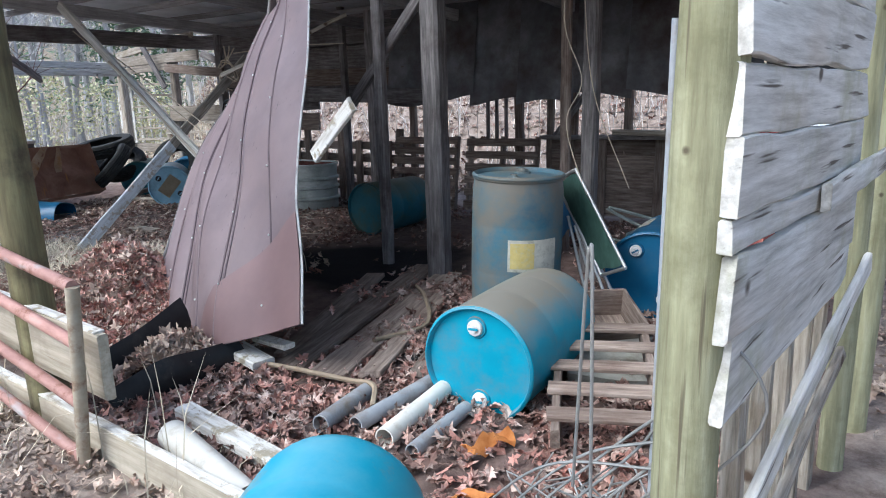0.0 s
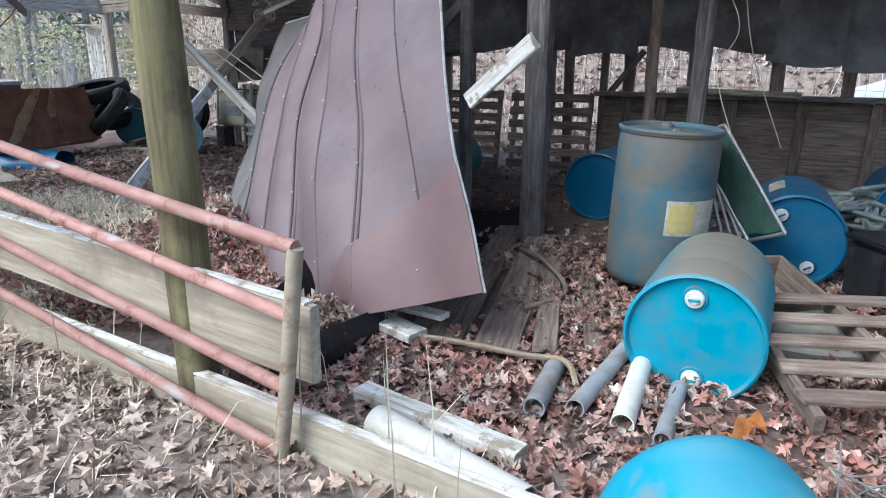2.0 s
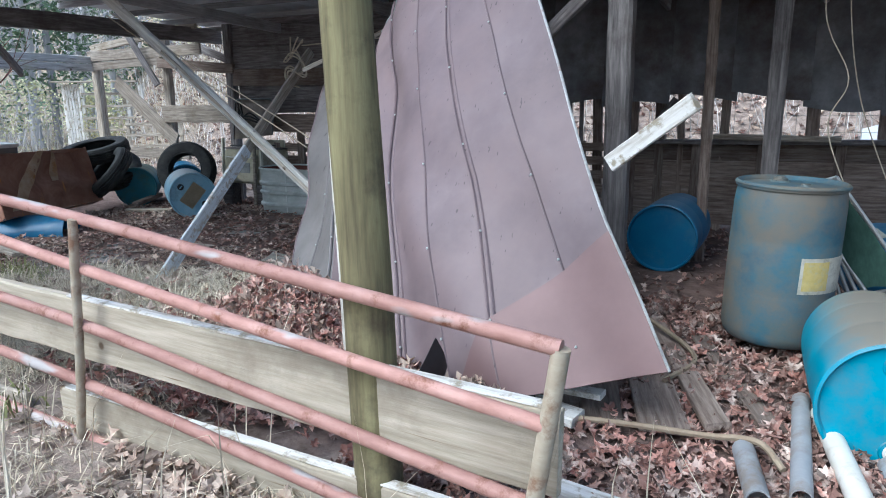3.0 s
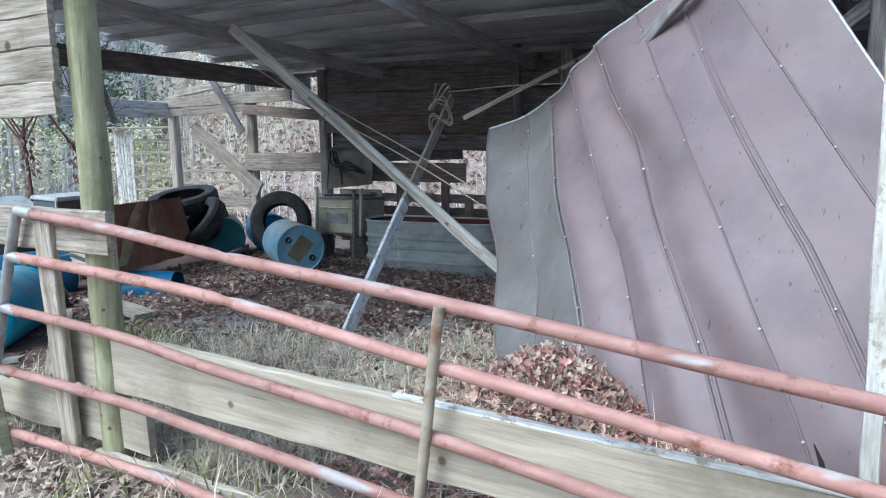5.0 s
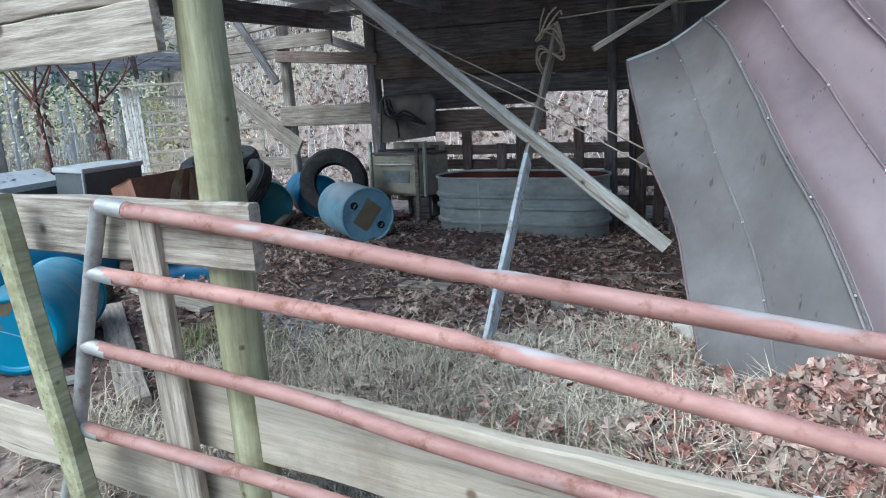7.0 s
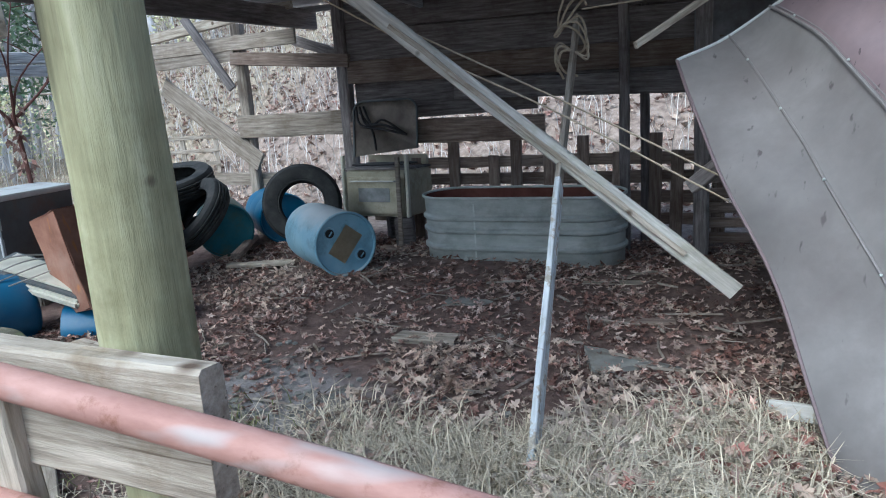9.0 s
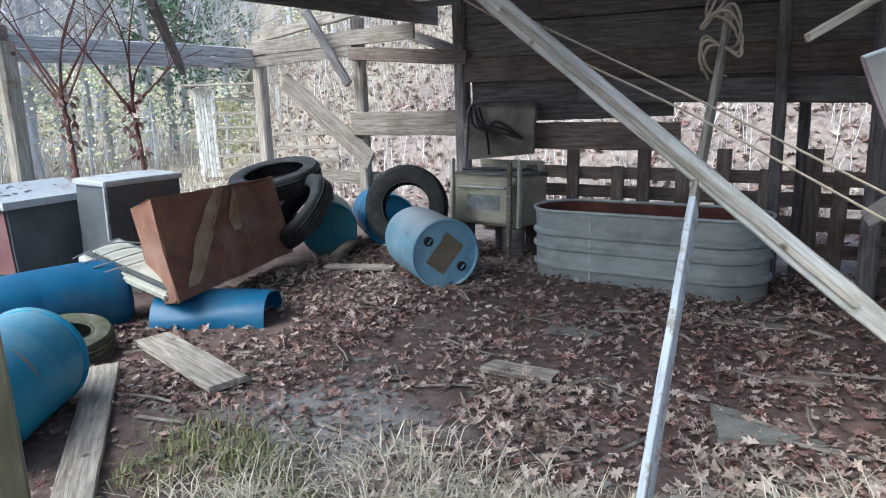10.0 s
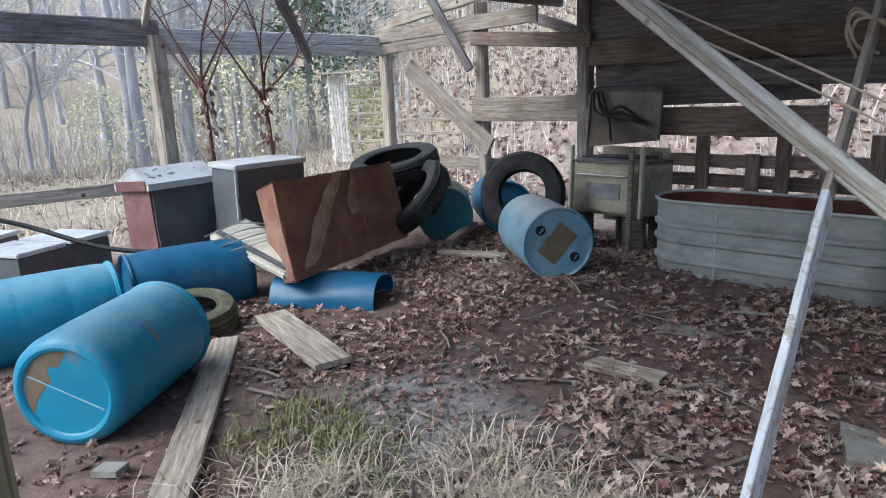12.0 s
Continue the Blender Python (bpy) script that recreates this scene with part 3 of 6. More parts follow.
def build_ground():
    xs, ys = axis_steps(-11, 5, 0.14, 900), axis_steps(-3.5, 8.5, 0.14, 900)
    verts = [(x, y, ground_z(x, y)) for y in ys for x in xs]
    w = len(xs)
    faces = [(j * w + i, j * w + i + 1, (j + 1) * w + i + 1, (j + 1) * w + i) for j in range(len(ys) - 1) for i in range(w - 1)]
    me = bpy.data.meshes.new("ground")
    me.from_pydata(verts, [], faces)
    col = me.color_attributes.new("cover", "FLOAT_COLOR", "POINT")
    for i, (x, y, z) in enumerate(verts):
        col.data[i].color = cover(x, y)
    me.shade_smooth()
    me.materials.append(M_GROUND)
    tagged(new("ground", me), "bare brown earth strewn with dry leaves and straw", "ground", kind="structure")


build_ground()


# ---- roof and timber frame ----
ROOF_LEFT, ROOF_RIGHT, ROOF_FRONT = -7.3, 3.4, 0.7


def roof_front(x):
    """The front edge of the roof, torn back over the bay that the fallen sheet came from."""
    return ROOF_FRONT + 2.0 * smooth_step(-3.8, -2.9, x) * smooth_step(0.9, 0.2, x)


def roof_z(x, y):
    return 2.93 - 0.045 * y - 0.12 * smooth_step(-4, 2, x) * smooth_step(2, 6, y)


def build_roof():
    bm = bmesh.new()
    n, ny = 168, 12
    grid = []
    for i in range(n + 1):
        x = ROOF_LEFT + (ROOF_RIGHT - ROOF_LEFT) * i / n
        rib = 0.018 if i % 6 == 0 else 0.0
        y0 = roof_front(x)
        grid.append([bm.verts.new((x, y0 + (6.65 - y0) * j / ny, roof_z(x, y0 + (6.65 - y0) * j / ny) + 0.12 + rib + 0.02 * noise.noise((x * 0.8, j, 2)))) for j in range(ny + 1)])
    for a, b in zip(grid, grid[1:]):
        for j in range(ny):
            bm.faces.new((a[j], b[j], b[j + 1], a[j + 1]))
    bmesh.ops.recalc_face_normals(bm, faces=bm.faces)
    bmesh.ops.solidify(bm, geom=bm.faces[:], thickness=0.006)
    roof = solo("ceiling", bm, M_ROOFMETAL, Matrix(), "dark underside of a ribbed metal barn roof", "roof", kind="structure")
    return roof


build_roof()
for k, y in enumerate((0.8, 1.45, 2.1, 2.75, 3.3, 4.1, 4.9, 5.7, 6.5)):
    for x0, x1 in ((ROOF_LEFT, -3.5), (1.1, ROOF_RIGHT)) if y < 2.7 else ((ROOF_LEFT, ROOF_RIGHT),):
        tagged(board_thing("trim_purlin", (x0, y, roof_z(x0, y) + 0.06), (x1, y, roof_z(x1, y) + 0.06), 0.07, 0.05, M_ROOFTIMBER,
                           "rough-sawn purlin under the metal roof", "purlin", group="roof purlins", seed=k), kind="structure")
for k, x in enumerate((-7.0, -5.4, -3.2, -1.6, 0.0, 1.5, 3.0)):
    if k:
        tagged(board_thing("trim_rafter", (x, roof_front(x) - 0.05, roof_z(x, roof_front(x)) - 0.07), (x, 6.55, roof_z(x, 6.55) - 0.07), 0.14, 0.05, M_ROOFTIMBER,
                           "old sagging barn rafter", "rafter", group="roof rafters", seed=20 + k), kind="structure")
board_thing("side_beam", (-7.0, -0.3, 2.55), (-7.0, 6.6, 2.58), 0.22, 0.06, M_DARKWOOD, "thick dark beam carrying the roof edge", "beam", seed=31)


def post_round(name, x, y, top, r, label, lean=(0, 0), bottom=-0.3, mat=None, seed=0):
    pts = [(x + lean[0] * f + 0.01 * noise.noise((f * 4, seed, 0)), y + lean[1] * f, bottom + (top - bottom) * f) for f in [i / 14 for i in range(15)]]
    bm = tube(pts, [r * (1.04 - 0.08 * i / 14) for i in range(15)], 18, wobble=0.06, seed=seed)
    return solo(name, bm, mat or M_GREENPOST, Matrix(), label, "post")


post_round("barn_post", 2.975, 0.1, 2.9, 0.072, "round pole post green with algae", (0.03, 0), seed=1)
post_round("barn_post", 0.05, 0.0, 2.9, 0.086, "round pole post dark with damp and moss", (-0.1, 0), mat=M_DARKPOST, seed=2)
post_round("barn_post", -3.247, 0.065, 2.9, 0.07, "thick round pole post with knots and algae", (0.02, 0), seed=3)
board_thing("post_batten", (-0.105, 0.06, 0.5), (-0.15, 0.05, 2.9), 0.05, 0.03, M_PAINTWOOD, "white-painted batten nailed beside the post", "batten", up=(1, 0, 0), seed=5)


def square_post(x, y, z0, z1, w, d, mat, label, lean=(0, 0), seed=0, name="timber_post"):
    return board_thing(name, (x, y, z0), (x + lean[0], y + lean[1], z1), w, d, mat, label, "post", up=(1, 0, 0), seed=seed, wear=0.008)


square_post(0.16, 3.12, 0, 2.75, 0.17, 0.16, M_DARKWOOD, "heavy square inner post of dark weathered timber", seed=6)
square_post(-0.55, 3.3, 0, 2.75, 0.09, 0.09, M_DARKWOOD, "slim dark inner stud", seed=7)
square_post(1.15, 3.9, 0, 2.72, 0.12, 0.12, M_DARKWOOD, "dark square inner timber post", (0.02, 0), seed=8)
square_post(0.62, 4.6, 0.0, 2.7, 0.09, 0.07, M_BROWNWOOD, "brown sawn stud inside the barn", seed=9)
square_post(-6.4, 6.15, 0, 2.7, 0.14, 0.14, M_DARKWOOD, "dark square post at the barn's rear", seed=10)
square_post(-9.6, 6.25, 0, 2.47, 0.15, 0.14, M_GREYWOOD, "grey-green corner post of the open lean-to", seed=11)
square_post(-7.88, 6.25, 0, 2.6, 0.13, 0.13, M_FRAMEWOOD, "grey weathered square rear post", seed=12)
square_post(-9.6, 3.1, 0, 2.3, 0.17, 0.16, M_GREYWOOD, "grey square post under the side beam", (0.06, 0), seed=13)
square_post(-2.6, 5.6, 0, 2.65, 0.13, 0.13, M_DARKWOOD, "dark square post by the tank", seed=14)
board_thing("side_plate", (-9.6, 3.0, 2.32), (-9.6, 6.3, 2.32), 0.125, 0.06, M_PALEWOOD, "bluish grey weathered beam along the open side", "beam", seed=15)
board_thing("side_plate", (-9.59, 3.0, 2.185), (-9.59, 6.3, 2.185), 0.125, 0.05, M_PALEWOOD, "bluish grey lower beam along the open side", "beam", seed=17)
board_thing("side_plate", (-9.55, -1.2, 2.36), (-9.56, 3.15, 2.32), 0.26, 0.07, M_DARKWOOD, "dark beam along the open side", "beam", seed=16)

# ---- back wall, left of the stove: an open frame with boards ----
frame_l = thing("wall_back_frame", Matrix(), "open rear frame of grey boards nailed to posts", "wall", kind="structure")
board_part("board", (-9.65, 6.15, 2.37), (-7.0, 6.15, 2.38), 0.17, 0.04, M_FRAMEWOOD, frame_l, seed=40)
board_part("board", (-9.6, 6.16, 2.2), (-7.9, 6.15, 2.24), 0.13, 0.03, M_FRAMEWOOD, frame_l, seed=47)
board_part("board", (-7.95, 6.14, 1.39), (-6.1, 6.12, 1.38), 0.27, 0.04, M_FRAMEWOOD, frame_l, seed=41, wear=0.01)
board_part("board", (-9.2, 6.3, 1.95), (-7.7, 6.15, 0.95), 0.24, 0.04, M_FRAMEWOOD, frame_l, seed=42)
board_part("board", (-9.55, 6.35, 0.75), (-7.6, 6.3, 0.72), 0.16, 0.04, M_FRAMEWOOD, frame_l, seed=43)
board_part("brace", (-7.9, 6.05, 1.85), (-8.4, 5.95, 2.7), 0.1, 0.05, M_DARKWOOD, frame_l, seed=44)
board_part("brace", (-7.5, 6.6, 2.45), (-5.9, 6.7, 1.85), 0.12, 0.05, M_DARKWOOD, frame_l, seed=45)
board_part("board", (-7.9, 6.1, 2.2), (-6.3, 6.1, 2.05), 0.15, 0.05, M_BROWNWOOD, frame_l, seed=46)

# ---- back wall behind stove and tank ----
frame_m = thing("wall_back_middle", Matrix(), "rear wall of loose brown boards with gaps", "wall", kind="structure")
board_part("board", (-6.35, 6.1, 1.25), (-4.1, 6.08, 1.23), 0.26, 0.04, M_BROWNWOOD, frame_m, seed=50, wear=0.01)
board_part("board", (-6.35, 6.12, 1.92), (-2.2, 6.1, 1.84), 0.24, 0.04, M_BROWNWOOD, frame_m, seed=51, wear=0.01)
board_part("board", (-6.4, 6.16, 2.2), (-2.4, 6.15, 2.1), 0.34, 0.04, M_DARKWOOD, frame_m, seed=52)
board_part("board", (-6.4, 6.17, 2.52), (-2.4, 6.16, 2.45), 0.3, 0.04, M_DARKWOOD, frame_m, seed=53)
board_part("board", (-6.4, 6.22, 2.72), (-2.3, 6.21, 2.7), 0.3, 0.03, M_DARKWOOD, frame_m, seed=58)
board_part("board", (-6.4, 6.24, 2.36), (-2.3, 6.23, 2.3), 0.26, 0.03, M_DARKWOOD, frame_m, seed=59)
board_part("board", (-6.3, 6.21, 1.6), (-4.2, 6.2, 1.64), 0.46, 0.03, M_DARKWOOD, frame_m, seed=57)
board_part("board", (-4.3, 6.13, 1.66), (-2.2, 6.12, 1.6), 0.26, 0.04, M_DARKWOOD, frame_m, seed=56)
board_part("board", (-5.0, 5.95, 1.66), (-2.0, 5.9, 1.56), 0.2, 0.05, M_DARKWOOD, frame_m, seed=54)
for k, z in enumerate((0.88, 0.7, 0.5, 0.28)):
    board_part("slat", (-6.2, 6.2, z), (-2.45, 6.2, z - 0.01), 0.12, 0.025, M_BROWNWOOD, frame_m, seed=55 + k, wear=0.01)
for k, x in enumerate((-5.6, -5.15, -4.7, -4.45, -4.1, -3.75, -3.4, -3.05, -2.85, -2.62)):
    board_part("upright", (x, 6.14, 0.02), (x + 0.02, 6.14, 1.12 if k % 2 else 0.95), 0.12, 0.04, M_BROWNWOOD, frame_m, up=(1, 0, 0), seed=60 + k)

# ---- back wall, right half: pallets, board wall and open slot ----
frame_r = thing("wall_back_right", Matrix(), "brown plank rear wall under a long open slot", "wall", kind="structure")
for k, z in enumerate((0.18, 0.36, 0.54, 0.72, 0.9)):
    board_part("plank", (-0.35, 6.25, z), (3.3, 6.22, z + 0.01), 0.185, 0.03, M_BROWNWOOD, frame_r, seed=70 + k, wear=0.008)
for k, x in enumerate((0.35, 1.05, 1.75, 2.4, 2.95)):
    board_part("batten", (x, 6.19, 0.05), (x + 0.02, 6.19, 1.02), 0.16 if k == 1 else 0.1, 0.03, M_BROWNWOOD, frame_r, up=(1, 0, 0), seed=80 + k)
board_part("sill", (-0.4, 6.18, 1.02), (3.3, 6.15, 1.04), 0.18, 0.05, M_DARKWOOD, frame_r, up=(0, 1, 0), seed=86)
board_part("sill_board", (0.55, 6.05, 1.09), (1.75, 6.0, 1.07), 0.1, 0.06, M_GREYWOOD, frame_r, up=(0, 1, 0), seed=87)
for k, (x, w) in enumerate(((-2.45, 0.1), (-2.1, 0.06), (-0.75, 0.11), (-0.35, 0.08), (-0.05, 0.12), (0.2, 0.08), (0.62, 0.09), (1.5, 0.13), (2.15, 0.12), (2.8, 0.1))):
    board_part("stud", (x, 6.27, 0.0), (x + 0.05 * math.sin(k * 2.3), 6.27, 2.7), w, 0.08, M_BROWNWOOD, frame_r, up=(1, 0, 0), seed=90 + k)
board_part("brace", (-0.25, 6.2, 1.02), (0.12, 6.2, 1.5), 0.07, 0.04, M_DARKWOOD, frame_r, seed=101)
for k, x in enumerate((-1.25, -1.12, -0.98)):
    board_part("slat", (x, 6.3, 0.9), (x, 6.3, 1.7), 0.05, 0.02, M_DARKWOOD, frame_r, up=(1, 0, 0), seed=102 + k)
for k in range(9):
    x = -2.7 + 0.68 * k
    drop = 1.47 + 0.05 * math.sin(k * 1.7) - 0.05 * max(0, k - 5)
    rows = [[(x + 0.74 * i / 10, 6.2 - 0.05 * j + 0.012 * math.cos(i * 1.9 + k) - 0.02 * (k % 2), 2.85 - (2.85 - drop) * j / 4 - 0.05 * math.sin(i / 10 * 3.1 + k)) for i in range(11)] for j in range(5)]
    part("roof_sheet", patch(rows), M_SHADEMETAL, frame_r, "slipped dark roofing sheet" if k == 0 else "")


def pallet(m, label, slats=7, w=1.05, h=0.95, seed=0):
    """A wooden pallet; it lies with its deck in x, y."""
    p = thing("pallet", m, label, "pallet")
    for k in range(slats):
        y = (k + 0.5) / slats * h
        board_part("slat", (0, y, 0.11), (w, y + 0.01, 0.11), 0.095, 0.02, M_BROWNWOOD, p, up=(0, 1, 0), seed=seed + k, broken=(0.02, 0.02))
    for k in range(3):
        x = 0.05 + (w - 0.1) * k / 2
        board_part("runner", (x, 0, 0.055), (x, h, 0.055), 0.09, 0.04, M_BROWNWOOD, p, seed=seed + 20 + k)
    return p


pallet(pose(-2.55, 5.95, 0.08, 82, 0, 0), "brown wooden pallet standing against the rear wall", seed=3)
pallet(pose(-1.4, 5.98, 0.08, 82, 0, 0), "brown wooden pallet standing against the rear wall", slats=6, seed=33)

# ---- right-hand wall: pale split boards ----
wall_r = thing("wall_right", Matrix(), "pale split weathered boards, torn away below", "wall", kind="structure")
LEAN = radians(6.1)


def on_wall(w, z, off=0.0):
    """A point of the right-hand wall: w along it from the front post, off towards the outside."""
    return (3.05 + w * math.sin(LEAN) + off * math.cos(LEAN), 0.02 + w * math.cos(LEAN) - off * math.sin(LEAN), z)


edges = (0.76, 0.98, 1.165, 1.245, 1.41, 1.56, 1.745, 1.93, 2.12, 2.31, 2.5, 2.7, 2.9)
for k, (z0, z1) in enumerate(zip(edges, edges[1:])):
    start, end = -0.02 + 0.05 * noise.noise((k * 1.7, 3, 1)), 1.36 + 0.06 * noise.noise((k * 2.3, 5, 1))
    zm = (z0 + z1) / 2
    board_part("board", on_wall(start, zm + (0.02 if k == 0 else 0), 0.006 * (k % 2)), on_wall(end, zm - 0.012 + (0.1 if k == 0 else 0), 0.006 * (k % 2)), z1 - z0 - 0.006, 0.032, M_SPLITBOARD, wall_r, seed=120 + k, wear=0.016, broken=(0.09, 0.12))
for k, (z0, h) in enumerate(((2.3, 0.22), (2.55, 0.24), (2.8, 0.22))):
    board_part("board", (3.21, 1.5, z0), (3.25, 6.2, z0), h, 0.035, M_PALEWOOD, wall_r, seed=134 + k, wear=0.02)
for k, (w, r) in enumerate(((1.45, 0.045), (1.85, 0.06))):
    x, y, z = on_wall(w, 0)
    post_round("barn_post", x, y, 2.9, r, "round green pole at the end of the boards", seed=60 + k)
board_part("loose_board", on_wall(0.03, 0.5, 0.05), on_wall(1.5, 0.89, 0.05), 0.075, 0.025, M_SPLITBOARD, wall_r, seed=132, wear=0.012, broken=(0.1, 0.1))
board_part("loose_board", on_wall(0.66, 1.2, 0.04), on_wall(1.95, 1.26, 0.05), 0.085, 0.025, M_SPLITBOARD, wall_r, seed=133, wear=0.012, broken=(0.15, 0.05))
board_part("loose_board", on_wall(0.35, 0.3, 0.03), on_wall(1.3, 0.62, 0.03), 0.06, 0.025, M_GREYWOOD, wall_r, seed=139, wear=0.012, broken=(0.1, 0.1))
for k, (w, z1) in enumerate(((0.36, 0.72), (0.58, 0.84), (0.8, 0.8), (1.02, 0.9), (1.25, 0.95))):
    board_part("stud", on_wall(w, 0, -0.05), on_wall(w + 0.03 * math.sin(k * 3), z1, -0.05), 0.08, 0.05, M_GREYWOOD, wall_r, up=(0, 1, 0), seed=140 + k, wear=0.01)
for k, y in enumerate((3.0, 4.6, 6.2)):
    board_part("stud", (3.17, y, 0), (3.17, y, 2.8), 0.1, 0.07, M_GREYWOOD, wall_r, up=(0, 1, 0), seed=146 + k)

# ---- front, left of the gate: siding over an open gap ----
wall_f = thing("wall_front_left", Matrix(), "knotty weathered front siding above an open gap", "wall", kind="structure")
for k, (z0, z1) in enumerate(((1.745, 1.885), (1.89, 2.035), (2.04, 2.175), (2.18, 2.36), (2.365, 2.56), (2.565, 2.78), (2.785, 2.98))):
    board_part("board", (-3.27 + 0.01 * (k % 2), -0.05, (z0 + z1) / 2), (-6.6, -0.05, (z0 + z1) / 2 - 0.01), z1 - z0 + 0.004, 0.03, M_GREYWOOD, wall_f, seed=150 + k, wear=0.012, broken=(0.02, 0))
square_post(-6.6, 0.0, 0, 2.9, 0.14, 0.14, M_GREYWOOD, "grey front post beyond the siding", seed=160)
board_thing("rail_board", (-3.035, -0.03, 1.212), (-5.4, 0.0, 1.24), 0.2, 0.045, M_GREYWOOD, "thick bleached rail board nailed across the post", "board", seed=161, wear=0.008)

# ---- plank fence behind the gate ----
fence = thing("plank_fence", Matrix(), "two wide grey planks fixed behind the gate", "fence")
board_part("plank", (-3.62, 0.06, 0.585), (0.74, -0.06, 0.465), 0.285, 0.045, M_TANPLANK, fence, seed=170, wear=0.012, broken=(0.15, 0.03), label="wide weathered plank with a broken end")
board_part("plank", (-1.75, 0.0, 0.07), (1.85, -0.1, 0.04), 0.28, 0.045, M_TANPLANK, fence, seed=171, wear=0.012)
board_part("painted_edge", (-1.6, 0.004, 0.677), (0.7, -0.06, 0.615), 0.046, 0.008, M_PAINTWOOD, fence, up=(0, 1, 0), seed=178, wear=0.004, label="white-painted top edge")
board_part("painted_edge", (-1.7, 0.0, 0.216), (1.8, -0.1, 0.187), 0.046, 0.008, M_PAINTWOOD, fence, up=(0, 1, 0), seed=179, wear=0.004, label="white-painted top edge")
board_part("plank", (-4.9, 0.05, 0.3), (-2.95, 0.06, 0.24), 0.22, 0.04, M_TANPLANK, fence, seed=172, wear=0.015, broken=(0, 0.1))
board_part("plank", (-3.3, 0.0, 0.04), (-2.0, 0.0, 0.02), 0.18, 0.04, M_GREYWOOD, fence, seed=173, wear=0.015, broken=(0, 0.1))
board_part("upright", (-3.5, 0.0, 0.0), (-3.46, -0.06, 1.28), 0.12, 0.04, M_GREYWOOD, fence, up=(1, 0, 0), seed=174)
square_post(-3.28, 5.8, 0, 2.8, 0.09, 0.09, M_DARKWOOD, "dark post standing behind the stock tank", seed=176)
square_post(-3.14, 6.2, 0, 2.8, 0.08, 0.08, M_DARKWOOD, "dark post standing behind the stock tank", seed=177)
square_post(-3.85, -0.14, -0.05, 1.34, 0.085, 0.07, M_GREENPOST, "leaning green square fence post", (-0.2, 0), seed=175, name="fence_post")


# ---- tube gate ----
def build_gate():
    g = thing("farm_gate", Matrix(), "bent rusty pink tube gate with five rails", "gate")
    left = [(-3.609, 1.305), (-3.703, 1.081), (-3.807, 0.816), (-3.932, 0.488), (-4.088, 0.155)]
    mid = [(-1.354, 1.058), (-1.384, 0.84), (-1.415, 0.581), (-1.455, 0.302), (-1.506, 0.029)]
    right = [(0.75, 0.84), (0.715, 0.6), (0.675, 0.335), (0.63, 0.08), (0.6, -0.15)]
    dent = [(-2.324, 1.157), (-2.324, 0.979), (-2.426, 0.683), (-2.477, 0.397), (-2.528, 0.102)]
    for k in range(5):
        pts = [(left[k][0], -0.09, left[k][1]), (-2.95, -0.082, dent[k][1] + 0.55 * (left[k][1] - dent[k][1])), (dent[k][0], -0.075, dent[k][1]), (mid[k][0], -0.075, mid[k][1]),
               (-0.35, -0.13, 0.53 * mid[k][1] + 0.47 * right[k][1]), (right[k][0], -0.16, right[k][1])]
        path = spline(pts, 60)
        rad = [0.0255 * (1 - 0.28 * math.exp(-((p.x - dent[k][0]) / 0.02) ** 2) * (k < 2)) for p in path]
        part("rail", tube(path, rad, 12), M_GATE, g)
    for name, row, mat, r in (("end_stile", left, M_GATEGREY, 0.026), ("end_stile", right, M_GATESTILE, 0.027), ("middle_stile", mid, M_GATESTILE, 0.02)):
        pts = [(x, -0.09 if row is left else -0.16 if row is right else -0.105, z) for x, z in row]
        pts.append((pts[-1][0] - 0.02, pts[-1][1], max(-0.1, pts[-1][2] - 0.12)))
        part(name, tube(spline(pts, 20), r, 12), mat, g, "worn stile bare of paint")
    for (x, z) in left[:4]:
        part("weld_collar", tube([(x + 0.01, -0.09, z), (x + 0.12, -0.088, z - 0.012)], 0.0275, 12), M_GATEGREY, g, "scraped bare metal collar")
    return g


build_gate()


# ---- drums ----
DRUM_R, DRUM_H = 0.292, 0.92


